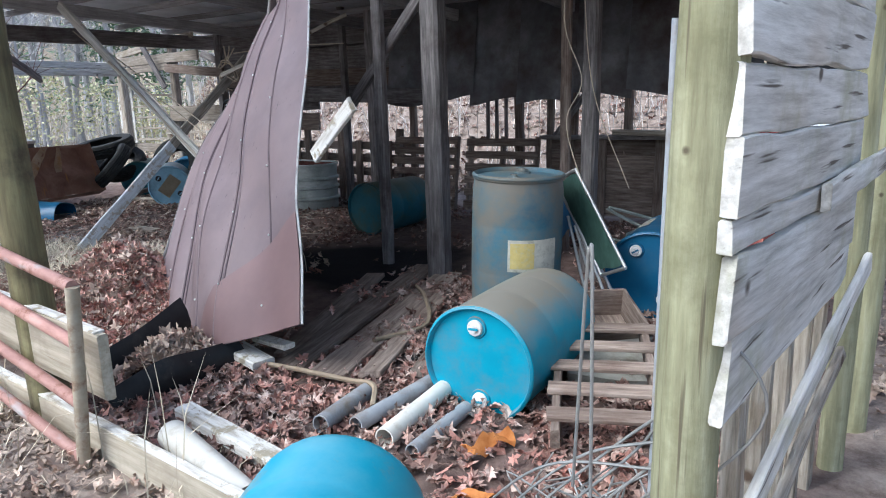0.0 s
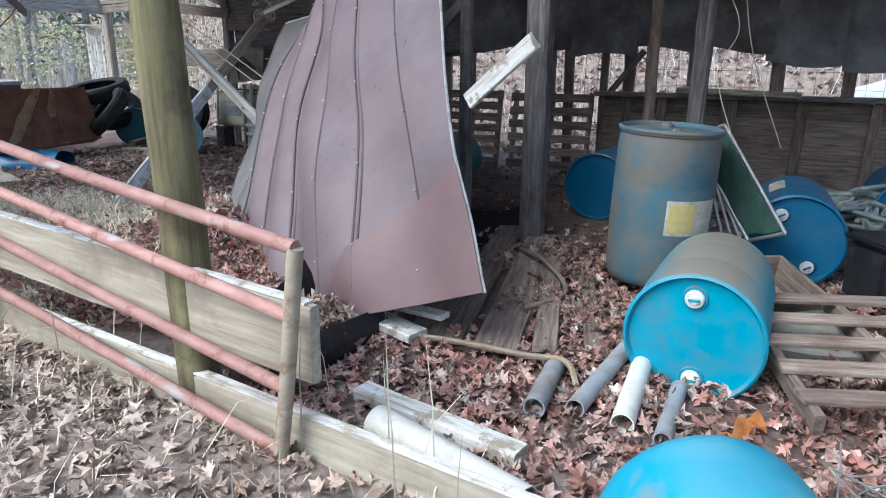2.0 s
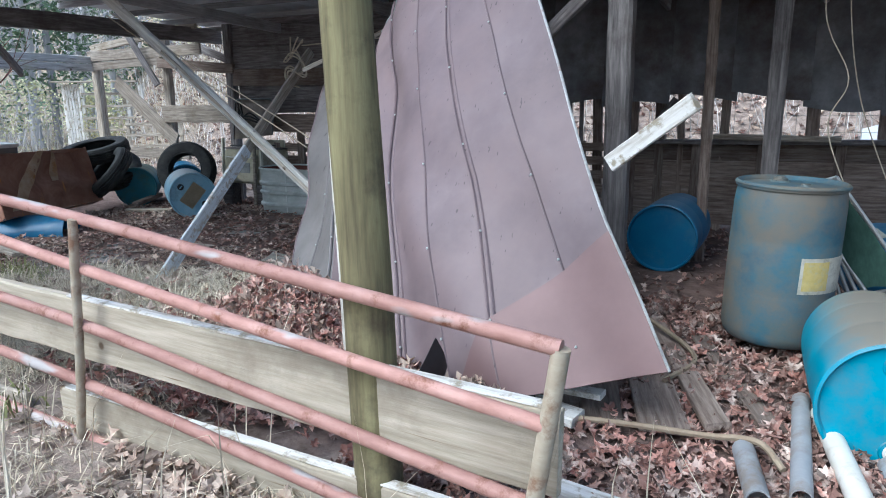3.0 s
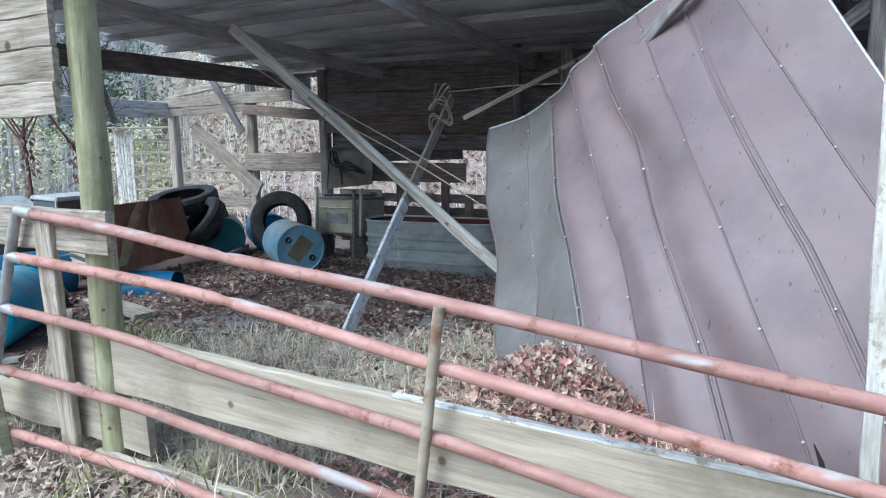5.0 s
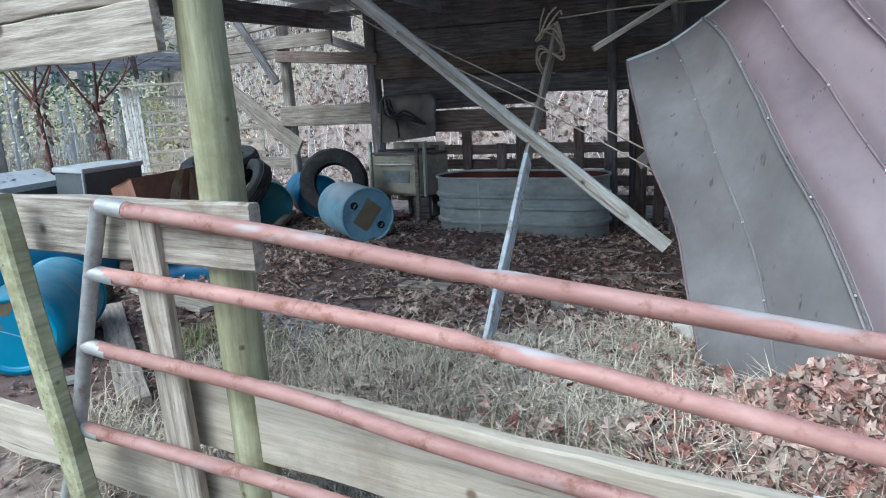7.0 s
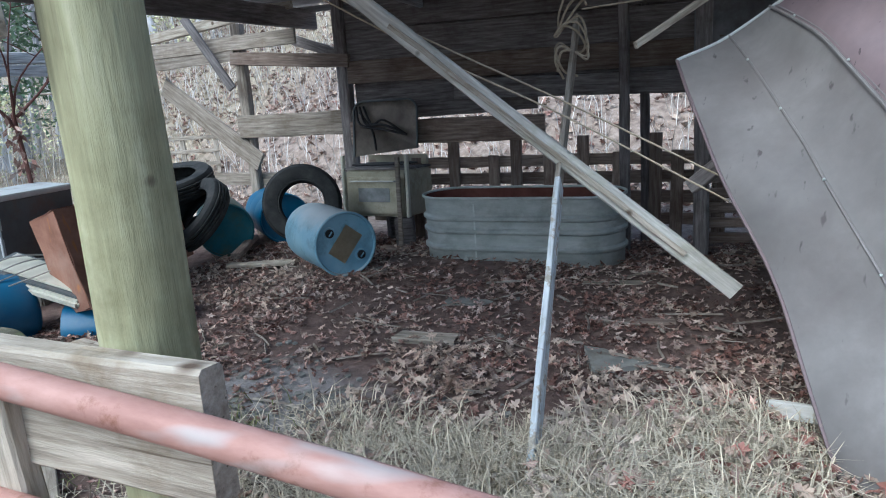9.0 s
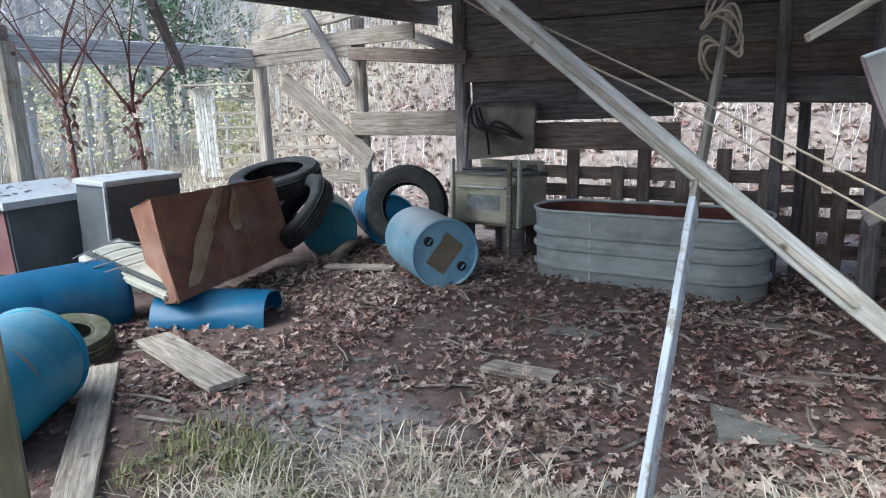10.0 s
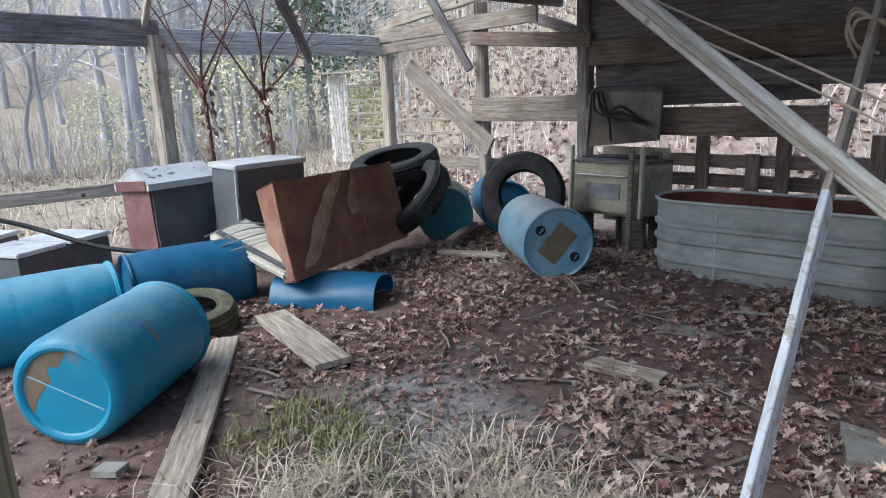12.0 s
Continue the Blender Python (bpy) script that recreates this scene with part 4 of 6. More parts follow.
def drum(m, mat, label, bungs=True, half=False, top_mat=None):
    """A plastic drum standing on its base; its lid with two bungs is at the top."""
    d = thing("plastic_drum", m, label, "drum", group="blue plastic drums")
    r = DRUM_R
    prof = [(0, 0.018), (r * 0.55, 0.018), (r * 0.72, 0.018), (r * 0.745, 0.006), (r * 0.8, 0.0), (r * 0.88, 0.008), (r * 0.945, 0.03), (r * 0.975, 0.065), (r * 0.985, 0.12),
            (r * 0.998, 0.28), (r, 0.3), (r * 0.996, 0.308), (r, 0.316), (r, 0.6), (r * 0.996, 0.608), (r, 0.616), (r * 0.99, 0.8), (r * 0.965, 0.86), (r * 0.955, 0.882),
            (r * 0.99, 0.888), (r * 1.0, 0.9), (r * 0.995, 0.915), (r * 0.965, 0.92), (r * 0.94, 0.91), (r * 0.93, 0.893), (r * 0.75, 0.89), (r * 0.3, 0.893), (0, 0.893)]

    def out_of_true(c):
        f = noise.noise((c.z * 3, m.translation.x * 3, m.translation.y))
        return Vector((c.x * (1 + 0.02 * f), c.y * (1 - 0.02 * f), c.z))

    part("body", lathe(prof, 48, out_of_true), mat, d)
    part("chime", tube([(r * 0.985 * math.cos(a), r * 0.985 * math.sin(a), 0.905) for a in [2 * math.pi * k / 48 for k in range(48)]], 0.009, 8, True), mat, d)
    if bungs:
        for s in (-1, 1):
            cap = part("bung", lathe([(0, 0.925), (0.018, 0.925), (0.022, 0.915), (0.036, 0.915), (0.04, 0.91), (0.04, 0.885)], 20, lambda c, s=s: c + Vector((0, s * 0.183, 0))), top_mat or M_CAP, d, "white plastic screw bung")
            part("cap_slot", block(0.05, 0.012, 0.006, (0, s * 0.183, 0.923), 0.002), mat, cap)
            part("boss", lathe([(0.04, 0.9), (0.052, 0.9), (0.056, 0.889)], 20, lambda c, s=s: c + Vector((0, s * 0.183, 0))), mat, d)
    return d


def lying(x, y, yaw, z=None, tilt=0.0, spin=0.0, flip=False):
    """A drum's pose on its side: the lid end at x, y, the base pointing along yaw (degrees from +x); spin turns it about its length."""
    z = ground_z(x, y) if z is None else z
    a = radians(yaw)
    axis = Vector((-math.cos(a), -math.sin(a), math.tan(radians(tilt)))).normalized()
    q = axis.to_track_quat("Z", "Y").to_matrix().to_4x4()
    m = Matrix.Translation(Vector((x, y, z + DRUM_R)) - axis * DRUM_H) @ q @ pose(0, 0, 0, 0, 0, spin)
    return m @ pose(0, 0, DRUM_H, 180, 0, 0) if flip else m


def label_on(d, mat, z0, z1, a0, a1, name="label", r=DRUM_R + 0.003, words=""):
    rows = [[(r * math.cos(radians(a)), r * math.sin(radians(a)), z) for a in np.linspace(a0, a1, 9)] for z in (z0, z1)]
    return part(name, patch(rows, 0.001), mat, d, words)


def end_label(d, mat, x, y, w, h, turn, z, words):
    bm = bmesh.new()
    vs = [bm.verts.new((cx, cy, 0)) for cx, cy in ((-w / 2, -h / 2), (w / 2, -h / 2), (w / 2, h / 2), (-w / 2, h / 2))]
    bm.faces.new(vs)
    bmesh.ops.solidify(bm, geom=bm.faces[:], thickness=0.002)
    return part("label", bm, mat, d, words, pose(x, y, z, 0, 0, turn))

# drums on the right
d1 = drum(pose(1.27, 2.4, 0.12, 1, 2, 20), M_BLUEGRIME, "grimy blue plastic drum standing upright with a torn label", top_mat=M_BLUEGRIME)
lab = label_on(d1, M_LABELW, 0.34, 0.54, 268, 332, words="torn dirty paper label")
label_on(lab, M_LABELY, 0.36, 0.52, 271, 300, "label_print", DRUM_R + 0.006, "faded yellow printed patch")
d2 = drum(lying(1.74, 1.16, 93, z=-0.035, spin=3), M_BLUEDUST, "bright blue plastic drum on its side, dusty on top")
d3 = drum(lying(1.98, -0.02, -62, z=-0.05, flip=True), M_SKYDRUM, "pale cyan plastic drum with a mud patch lying by the plank", bungs=False)
d4 = drum(lying(2.0, 2.9, 96, spin=30), M_BLUEDARK, "deep blue plastic drum on its side beside a crate")
label_on(d4, M_LABELW, 0.3, 0.62, 75, 95, words="scuffed white label")
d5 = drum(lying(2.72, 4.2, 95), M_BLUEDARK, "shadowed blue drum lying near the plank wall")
# The shade behind the post is put into this drum's darker blue.
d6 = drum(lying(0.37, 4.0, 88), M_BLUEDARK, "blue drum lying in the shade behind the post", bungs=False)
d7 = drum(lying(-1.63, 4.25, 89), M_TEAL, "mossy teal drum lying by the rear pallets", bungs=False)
# drums on the left
d8 = drum(lying(-5.5, 4.35, 143, z=0.09, spin=50), M_PALEBLUE, "faded blue drum lying with a tan label", top_mat=M_BLACK)
end_label(d8, M_TAN, 0.0, 0.0, 0.19, 0.3, 90, 0.897, "tan card label stuck on the end")
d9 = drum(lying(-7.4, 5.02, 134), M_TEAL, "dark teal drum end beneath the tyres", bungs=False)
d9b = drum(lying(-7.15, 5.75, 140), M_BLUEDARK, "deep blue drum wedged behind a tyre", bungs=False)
d10 = drum(lying(-5.84, 0.82, 128, z=0.0, flip=True), M_MIDBLUE, "weathered blue drum lying on the bare earth", bungs=False)


def mud_crescent(d, start, sweep, outer, z):
    bm = bmesh.new()
    rows = []
    for i in range(19):
        f = i / 18
        a = math.radians(start + sweep * f)
        w = 0.11 * math.sin(math.pi * f) ** 0.6 * (1 + 0.5 * noise.noise((f * 5, 1, 2))) + 0.004
        rows.append([bm.verts.new((math.cos(a) * q, math.sin(a) * q, 0)) for q in (outer, outer - w * 0.5, outer - w)])
    for a, b in zip(rows, rows[1:]):
        for k in range(2):
            bm.faces.new((a[k], a[k + 1], b[k + 1], b[k]))
    bmesh.ops.solidify(bm, geom=bm.faces[:], thickness=0.002)
    return part("mud_patch", bm, M_TAN, d, "brown mud caked on the drum end", pose(0, 0, z))


mud_crescent(d10, 150, 130, 0.215, 0.017)
part("mould_seam", block(0.4, 0.007, 0.004, (0, 0, 0), 0.001), M_PALEBLUE, d10, "moulded seam across the drum end", pose(0.0, 0.0, 0.0145, 0, 0, 25))
d11 = drum(lying(-7.35, 1.62, 262, z=-0.03), M_MIDBLUE, "blue drum lying beside another drum", bungs=False)
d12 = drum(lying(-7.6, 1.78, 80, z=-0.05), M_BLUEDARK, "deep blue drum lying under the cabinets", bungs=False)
drum(pose(-8.75, 3.5, 0.03), M_BLUE, "bright blue drum standing behind a cabinet", bungs=False)
drum(lying(4.6, 6.2, 30), M_BLUE, "blue drum lying outside among the leaves", bungs=False)


def half_drum():
    """A drum cut lengthwise, lying as a trough turned over."""
    rows = []
    for j in range(13):
        a = radians(-8 + 196 * j / 12)
        rows.append([(x, 0.26 * math.cos(a) * (1 + 0.05 * math.sin(x * 9)), 0.2 * math.sin(a) + 0.015 * math.sin(x * 7 + j)) for x in [0.85 * i / 8 for i in range(9)]])
    return solo("cut_drum", patch(rows, 0.008), M_BLUEDARK, pose(-7.1, 2.8, 0.05, 0, 0, 32), "blue drum cut in half lying under a rusty box", "drum")


half_drum()


# ---- stock tank ----
def stock_tank():
    t = thing("stock_tank", pose(-4.17, 5.34, 0.04, 0, 0, 0), "oval galvanised steel stock tank, rusty inside", "tank")
    half, r = 0.62, 0.33

    def ring(off, z, n=64):
        pts = []
        for k in range(n):
            f = k / n
            a = 2 * math.pi * f
            c = half if math.cos(a) > 0 else -half
            pts.append((c + (r + off) * math.cos(a), (r + off) * math.sin(a), z))
        return pts

    def sweep(profile):
        bm = bmesh.new()
        rings = [[bm.verts.new(p) for p in ring(o, z)] for o, z in profile]
        for a, b in zip(rings, rings[1:]):
            for k in range(len(a)):
                j = (k + 1) % len(a)
                bm.faces.new((a[k], a[j], b[j], b[k]))
        return bm, rings

    prof = [(-0.012, 0.0), (-0.004, 0.012), (-0.004, 0.13)]
    for z in (0.17, 0.33, 0.45):
        prof += [(0.0, z - 0.032), (0.024, z - 0.012), (0.024, z + 0.01), (0.0, z + 0.03)]
    prof += [(0.004, 0.6), (0.004, 0.635)]
    bm, _ = sweep(prof)
    part("shell", bm, M_GALV, t)
    bm, rings = sweep([(0.0, 0.63), (-0.004, 0.4), (-0.008, 0.08)])
    bm.faces.new(rings[-1])
    part("lining", bm, M_RUSTIN, t, "rust-red inner wall and floor")
    bm, _ = sweep([(0.012 + 0.014 * math.cos(2 * math.pi * k / 8), 0.638 + 0.014 * math.sin(2 * math.pi * k / 8)) for k in range(9)])
    part("rolled_rim", bm, M_GALV, t)
    part("weld_seam", block(0.016, 0.005, 0.56, (-0.35, -r - 0.012, 0.03), 0.002), M_GALV, t, "vertical weld seam")
    part("drain_plug", tube([(-0.45, -r - 0.0, 0.07), (-0.45, -r - 0.03, 0.07)], 0.022, 10), M_GALV, t)


stock_tank()


# ---- tyres ----
def tyre(m, R, r, w, label, mat=None):
    """A worn tyre, its axle along z, resting about its centre."""
    t = thing("tyre", m, label, "tyre", group="old tyres")
    prof = [(R - r, -w * 0.38), (R - r + 0.012, -w * 0.46), (R - r * 0.55, -w * 0.52), (R - r * 0.2, -w * 0.48), (R - 0.012, -w * 0.36)]
    for z in (-0.24, -0.08, 0.08, 0.24):
        prof += [(R, w * (z - 0.05)), (R, w * (z + 0.03)), (R - 0.012, w * (z + 0.04)), (R - 0.012, w * (z + 0.06))]
    prof += [(R - 0.012, w * 0.36), (R - r * 0.2, w * 0.48), (R - r * 0.55, w * 0.52), (R - r + 0.012, w * 0.46), (R - r, w * 0.38), (R - r + 0.02, w * 0.3), (R - 0.03, w * 0.3), (R - 0.03, -w * 0.3), (R - r + 0.02, -w * 0.3), (R - r, -w * 0.38)]
    part("carcass", lathe(prof, 48), mat or M_RUBBER, t)
    for s in (-1, 1):
        part("bead", tube([((R - r) * math.cos(a), (R - r) * math.sin(a), s * w * 0.4) for a in [2 * math.pi * k / 40 for k in range(40)]], 0.012, 6, True), mat or M_RUBBER, t)
    return t


tyre(pose(-6.5, 5.2, 0.6, 76, 0, 30), 0.41, 0.17, 0.24, "large black tyre standing against a drum")
tyre(pose(-7.85, 4.75, 0.88, 12, -6, 30), 0.48, 0.16, 0.22, "black tyre lying flat on the pile")
tyre(pose(-7.35, 4.55, 0.6, 38, -32, 10), 0.42, 0.15, 0.2, "black tyre tilted on the pile")
tyre(pose(-7.85, 5.0, 0.58, 25, 20, 0), 0.42, 0.15, 0.22, "black tyre under another tyre")
tyre(pose(-6.95, 1.98, 0.13, 4, 10, 0), 0.3, 0.13, 0.2, "mossy small tyre lying on the earth", M_MOSSTYRE)


# ---- old range ----
def cooker():
    c = thing("old_cooker", pose(-5.86, 5.95, 0.36, -3, 0, -6) @ Matrix.Diagonal((1.12, 1, 1, 1)), "cream enamel cooker with an open hob, on blocks", "cooker")
    part("body", block(0.7, 0.56, 0.5, (0, 0, 0), 0.02), M_ENAMEL, c)
    oven = part("oven_door", block(0.64, 0.03, 0.4, (0, -0.295, 0.03), 0.012), M_ENAMEL, c)
    part("window", block(0.36, 0.012, 0.15, (0.0, -0.312, 0.16), 0.004), M_BLACKGLASS, oven, "oven window painted pale with reflected light")
    part("handle", tube([(-0.25, -0.315, 0.385), (-0.25, -0.345, 0.385), (0.25, -0.345, 0.385), (0.25, -0.315, 0.385)], 0.008, 8), M_ALU, oven)
    part("hob", block(0.72, 0.58, 0.025, (0, 0, 0.5), 0.008), M_DARKWOOD, c, "dark open hob")
    part("control_panel", block(0.7, 0.04, 0.11, (0, 0.2, 0.53), 0.01), M_ENAMEL, c, "stained upstand behind the hob")
    for k in range(3):
        part("hob_bar", tube([(-0.3, -0.2 + 0.13 * k, 0.55), (0.3, -0.2 + 0.13 * k, 0.56)], 0.012, 8), M_BLACK, c, "loose black hob bar")
    part("leaning_stile", block(0.045, 0.03, 0.98, (0.3, -0.345, -0.34), 0.005), M_FRAMEWOOD, c, "brown wooden stile against the front")
    for s in (-1, 1):
        part("side_trim", block(0.03, 0.05, 0.66, (s * 0.365, -0.28, 0.0), 0.005), M_CREAM, c, "pale chipped corner trim")


cooker()
for k, (x, y) in enumerate(((-6.2, 5.75), (-5.6, 5.75), (-5.9, 6.15))):
    solo("support_block", block(0.2, 0.2, 0.34, (0, 0, 0), 0.012), M_DARKWOOD, pose(x, y, 0.02, 0, 0, k * 20), "dark wooden block under the cooker", "block")


def hood_panel():
    h = thing("curved_panel", pose(-5.84, 5.9, 0.98, -8, 0, -4), "rounded enamel panel with loose hoses on the cooker", "panel")
    bm = bmesh.new()
    outline = [(-0.4, 0.02)] + [(-0.4 + 0.12 * (1 - math.cos(a)), 0.5 + 0.12 * math.sin(a)) for a in np.linspace(0, math.pi / 2, 6)] + [(0.28 + 0.12 * math.sin(a), 0.5 + 0.12 * math.cos(a)) for a in np.linspace(0, math.pi / 2, 6)] + [(0.4, 0.1)]
    vs = [bm.verts.new((x, 0.012 * math.sin(x * 7), z)) for x, z in outline]
    bm.faces.new(vs)
    bmesh.ops.solidify(bm, geom=bm.faces[:], thickness=0.02)
    part("sheet", bm, M_STAINPANEL, h)
    part("edge_tube", tube([(x, -0.012, z) for x, z in outline], 0.013, 8), M_GREYMETAL, h)
    for k in range(3):
        part("hose", tube(spline([(-0.36 + 0.05 * k, -0.03, 0.56), (-0.25 + 0.07 * k, -0.1, 0.36), (0.05, -0.12, 0.3 + 0.05 * k), (0.3, -0.06, 0.24)], 16), 0.013, 8), M_BLACK, h, "black rubber hose")
    part("hanger", tube(spline([(-0.3, -0.04, 0.5), (-0.12, -0.08, 0.3), (-0.08, -0.06, 0.08)], 10), 0.012, 8), M_BLACK, h)


hood_panel()


# ---- rusty box, appliance door and cabinets ----
def rusty_box():
    b = thing("rusty_metal_box", pose(-7.0, 3.55, 0.2, 0, 0, 0), "crushed rusty brown steel appliance case tipped over", "box")
    bl, br, tl, tr = (Vector(p) - Vector((-7.0, 3.55, 0.2)) for p in ((-6.68, 2.66, 0.27), (-7.3, 4.38, 0.24), (-6.95, 2.71, 0.99), (-7.35, 4.25, 0.98)))
    rows = []
    for j in range(13):
        v = j / 12
        row = []
        for i in range(17):
            u = i / 16
            p = (bl * (1 - u) + br * u) * (1 - v) + (tl * (1 - u) + tr * u) * v
            # the upper right of the panel is pushed in along two folds that meet at a knee
            knee_u, knee_v = 0.3, 0.42
            line_u = knee_u + 0.2 * max(0.0, v - knee_v) / (1 - knee_v)
            line_v = knee_v - 0.12 * (u - knee_u)
            dent = min(0.11, 0.5 * max(0.0, min((u - line_u) * 1.8, (v - line_v) * 0.75)))
            ridge = 0.035 * math.exp(-((u - 0.05 - 0.45 * v) / 0.05) ** 2) + 0.08 * math.exp(-((u - 0.7 + 0.1 * v) / 0.05) ** 2) * v
            row.append(p + Vector((0.75, 0.25, 0.45)) * (ridge - dent) * min(1, 8 * u * (1 - u)) + rough(p, 0.014, 4, 3))
        rows.append(row)
    part("front_panel", patch(rows, 0.006), M_RUST, b)
    lift = Vector((0.9, 0.3, 0.1)) * 0.012
    # Paler tan strips lie along the crease and the torn top fold.
    for name, words, u0, u1, w, va, vb in (("bare_crease", "tan strip along the crease across the panel", 1.6, 7.6, 1.9, 1, 12), ("torn_fold", "torn ochre fold at the top edge", 9.0, 10.6, 1.1, 6, 12)):
        strip = []
        for j in range(va, vb + 1):
            f = (j - va) / (vb - va)
            c, wid = u0 + (u1 - u0) * f, w * (0.55 + 0.6 * abs(noise.noise((j * 0.6, u0, 3))) + 0.4 * math.sin(math.pi * f))
            line = []
            for q in (-0.5, 0.0, 0.5):
                x = min(15.99, max(0, c + q * wid))
                line.append(rows[j][int(x)].lerp(rows[j][int(x) + 1], x - int(x)) + lift)
            strip.append(line)
        part(name, patch(strip, 0.003), M_TANRUST, b, words)
    back = Vector((-0.4, 0.1, -0.1))
    for name, a, c in (("top_panel", tl, tr), ("side_panel", tr, br), ("side_panel", bl, tl), ("bottom_panel", br, bl)):
        part(name, patch([[(a * (1 - i / 6) + c * (i / 6)) + back * (j / 4) + rough((i * 0.1, j * 0.1, 1), 0.02, 5, 4) - Vector((0.012, 0, 0)) for i in range(7)] for j in range(5)], 0.005), M_RUST, b)


rusty_box()


def appliance_door():
    d = thing("appliance_door", along((-7.62, 2.4, 0.52), (-6.74, 2.6, 0.23), (-0.5, 0.8, 0.25)) @ pose(0.42, 0.3, -0.04), "cream refrigerator door lying tilted under a rusty box", "door")
    part("shell", block(0.86, 0.4, 0.07, (0, 0, 0), 0.02), M_CREAM, d)
    seal = part("gasket", block(0.8, 0.34, 0.02, (0, 0, 0.072), 0.008), M_GREYMETAL, d, "grey door gasket")
    part("liner", block(0.7, 0.26, 0.015, (0, 0, 0.094), 0.006), M_CREAM, seal)
    for k in range(4):
        part("wire", tube(spline([(-0.35 + 0.1 * k, -0.3, 0.11), (-0.3 + 0.12 * k, 0.0, 0.14), (-0.1 + 0.05 * k, 0.24, 0.12)], 10), 0.006, 6), M_WIRE, d)


appliance_door()


def hutch():
    h = thing("metal_cabinet", pose(-8.72, 2.72, 0.16, 0, -3, 8), "grey and oxblood steel cabinet with a pale pitched lid", "cabinet")
    part("body", block(0.5, 0.66, 0.72, (0, 0, 0), 0, 0.02, 5, cuts=5), M_GREYMETAL, h)
    part("end_panel", block(0.46, 0.012, 0.68, (0, -0.345, 0.01), 0, 0.008, 6, cuts=2), M_OXBLOOD, h, "oxblood painted end panel")
    bm = bmesh.new()
    prof = [(-0.29, 0.7), (-0.29, 0.76), (0.0, 0.9), (0.29, 0.76), (0.29, 0.7)]
    ends = [[bm.verts.new((x, y, z)) for x, z in prof] for y in (-0.38, 0.38)]
    for k in range(4):
        bm.faces.new((ends[0][k], ends[0][k + 1], ends[1][k + 1], ends[1][k]))
    bm.faces.new(ends[0])
    bm.faces.new(ends[1])
    bm.faces.new((ends[0][0], ends[0][-1], ends[1][-1], ends[1][0]))
    part("lid", bm, M_PALEMETAL, h, "pale weathered pitched lid")
    part("gable", block(0.5, 0.01, 0.09, (0, -0.385, 0.7), 0.003), M_OXBLOOD, h)
    rg = random.Random(9)
    for k in range(14):
        spot = Vector((rg.uniform(0.03, 0.2), rg.uniform(-0.3, 0.25), 0.0))
        spot.z = 0.9 - spot.x * 0.14 / 0.29
        r = rg.uniform(0.008, 0.024)
        part("bird_lime", lathe([(0, 0), (r, 0.0), (r * 0.7, 0.004), (0, 0.005)], 7, lambda v, q=spot: v + q), M_GREYMETAL, h)


hutch()


def cabinet_plain():
    c = thing("metal_cabinet", pose(-8.2, 3.32, 0.3, 0, 3, 4), "dark grey steel cabinet with a pale top edge", "cabinet")
    part("body", block(0.4, 0.75, 0.72, (0, 0, 0), 0, 0.015, 8, cuts=4), M_GREYMETAL, c)
    part("top", block(0.44, 0.79, 0.05, (0, 0, 0.72), 0.01), M_PALEMETAL, c, "pale weathered top")
    part("edge_strip", block(0.02, 0.03, 0.72, (0.2, -0.38, 0.0), 0.004), M_PALEMETAL, c)


cabinet_plain()
for k, (x, y, s) in enumerate(((-8.75, 2.6, 0.5), (-8.2, 3.32, 0.4))):
    solo("support_block", block(s, 0.3, 0.29 if k else 0.15, (0, 0, 0), 0.012), M_CONCRETE, pose(x, y, 0.02, 0, 0, 10 * k), "grey concrete block under a cabinet", "block")


def low_chests():
    c = thing("metal_chest", pose(-9.5, 1.75, 0.03, 0, 0, 25), "pale-lidded dark steel chests end to end", "chest")
    part("body", block(0.6, 1.0, 0.34, (0, 0, 0), 0, 0.015, 9, cuts=3), M_GREYMETAL, c)
    part("lid", block(0.66, 0.5, 0.04, (0, -0.26, 0.35), 0.01), M_PALEMETAL, c, "pale weathered steel lid")
    part("lid", block(0.66, 0.48, 0.04, (0.02, 0.26, 0.36), 0.01), M_PALEMETAL, c, "pale weathered steel lid")
    return c


low_chests()
copy_thing(bpy.data.objects["metal_chest"], pose(-10.3, 1.2, 0.03, 0, 0, 40))
solo("black_pipe", tube(spline([(-9.6, 0.9, 0.85), (-9.2, 1.5, 0.66), (-8.6, 2.0, 0.42), (-8.1, 2.5, 0.33)], 16), 0.022, 10, hollow=0.005), M_BLACK, Matrix(), "black plastic pipe slanting over the chests", "pipe")
j = thing("white_jug", pose(-9.9, 1.3, 0.44, 0, 70, 40), "white plastic jug lying on a chest", "jug")
part("bottle", lathe([(0, 0), (0.07, 0), (0.08, 0.02), (0.08, 0.16), (0.05, 0.22), (0.022, 0.24), (0.022, 0.27), (0, 0.27)], 20), M_PVC, j)
part("handle", tube([(0.06, 0, 0.2), (0.1, 0, 0.18), (0.1, 0, 0.1), (0.078, 0, 0.08)], 0.01, 8), M_PVC, j)
rail = thing("side_rail", Matrix(), "low grey rail along the open side", "rail")
board_part("board", (-10.0, -1.2, 0.82), (-9.62, 3.0, 0.79), 0.13, 0.04, M_GREYWOOD, rail, seed=180)
for k, y in enumerate((-1.0, 1.0)):
    board_part("post", (-9.95, y, 0), (-9.95, y, 0.85), 0.08, 0.08, M_GREYWOOD, rail, up=(1, 0, 0), seed=181 + k)


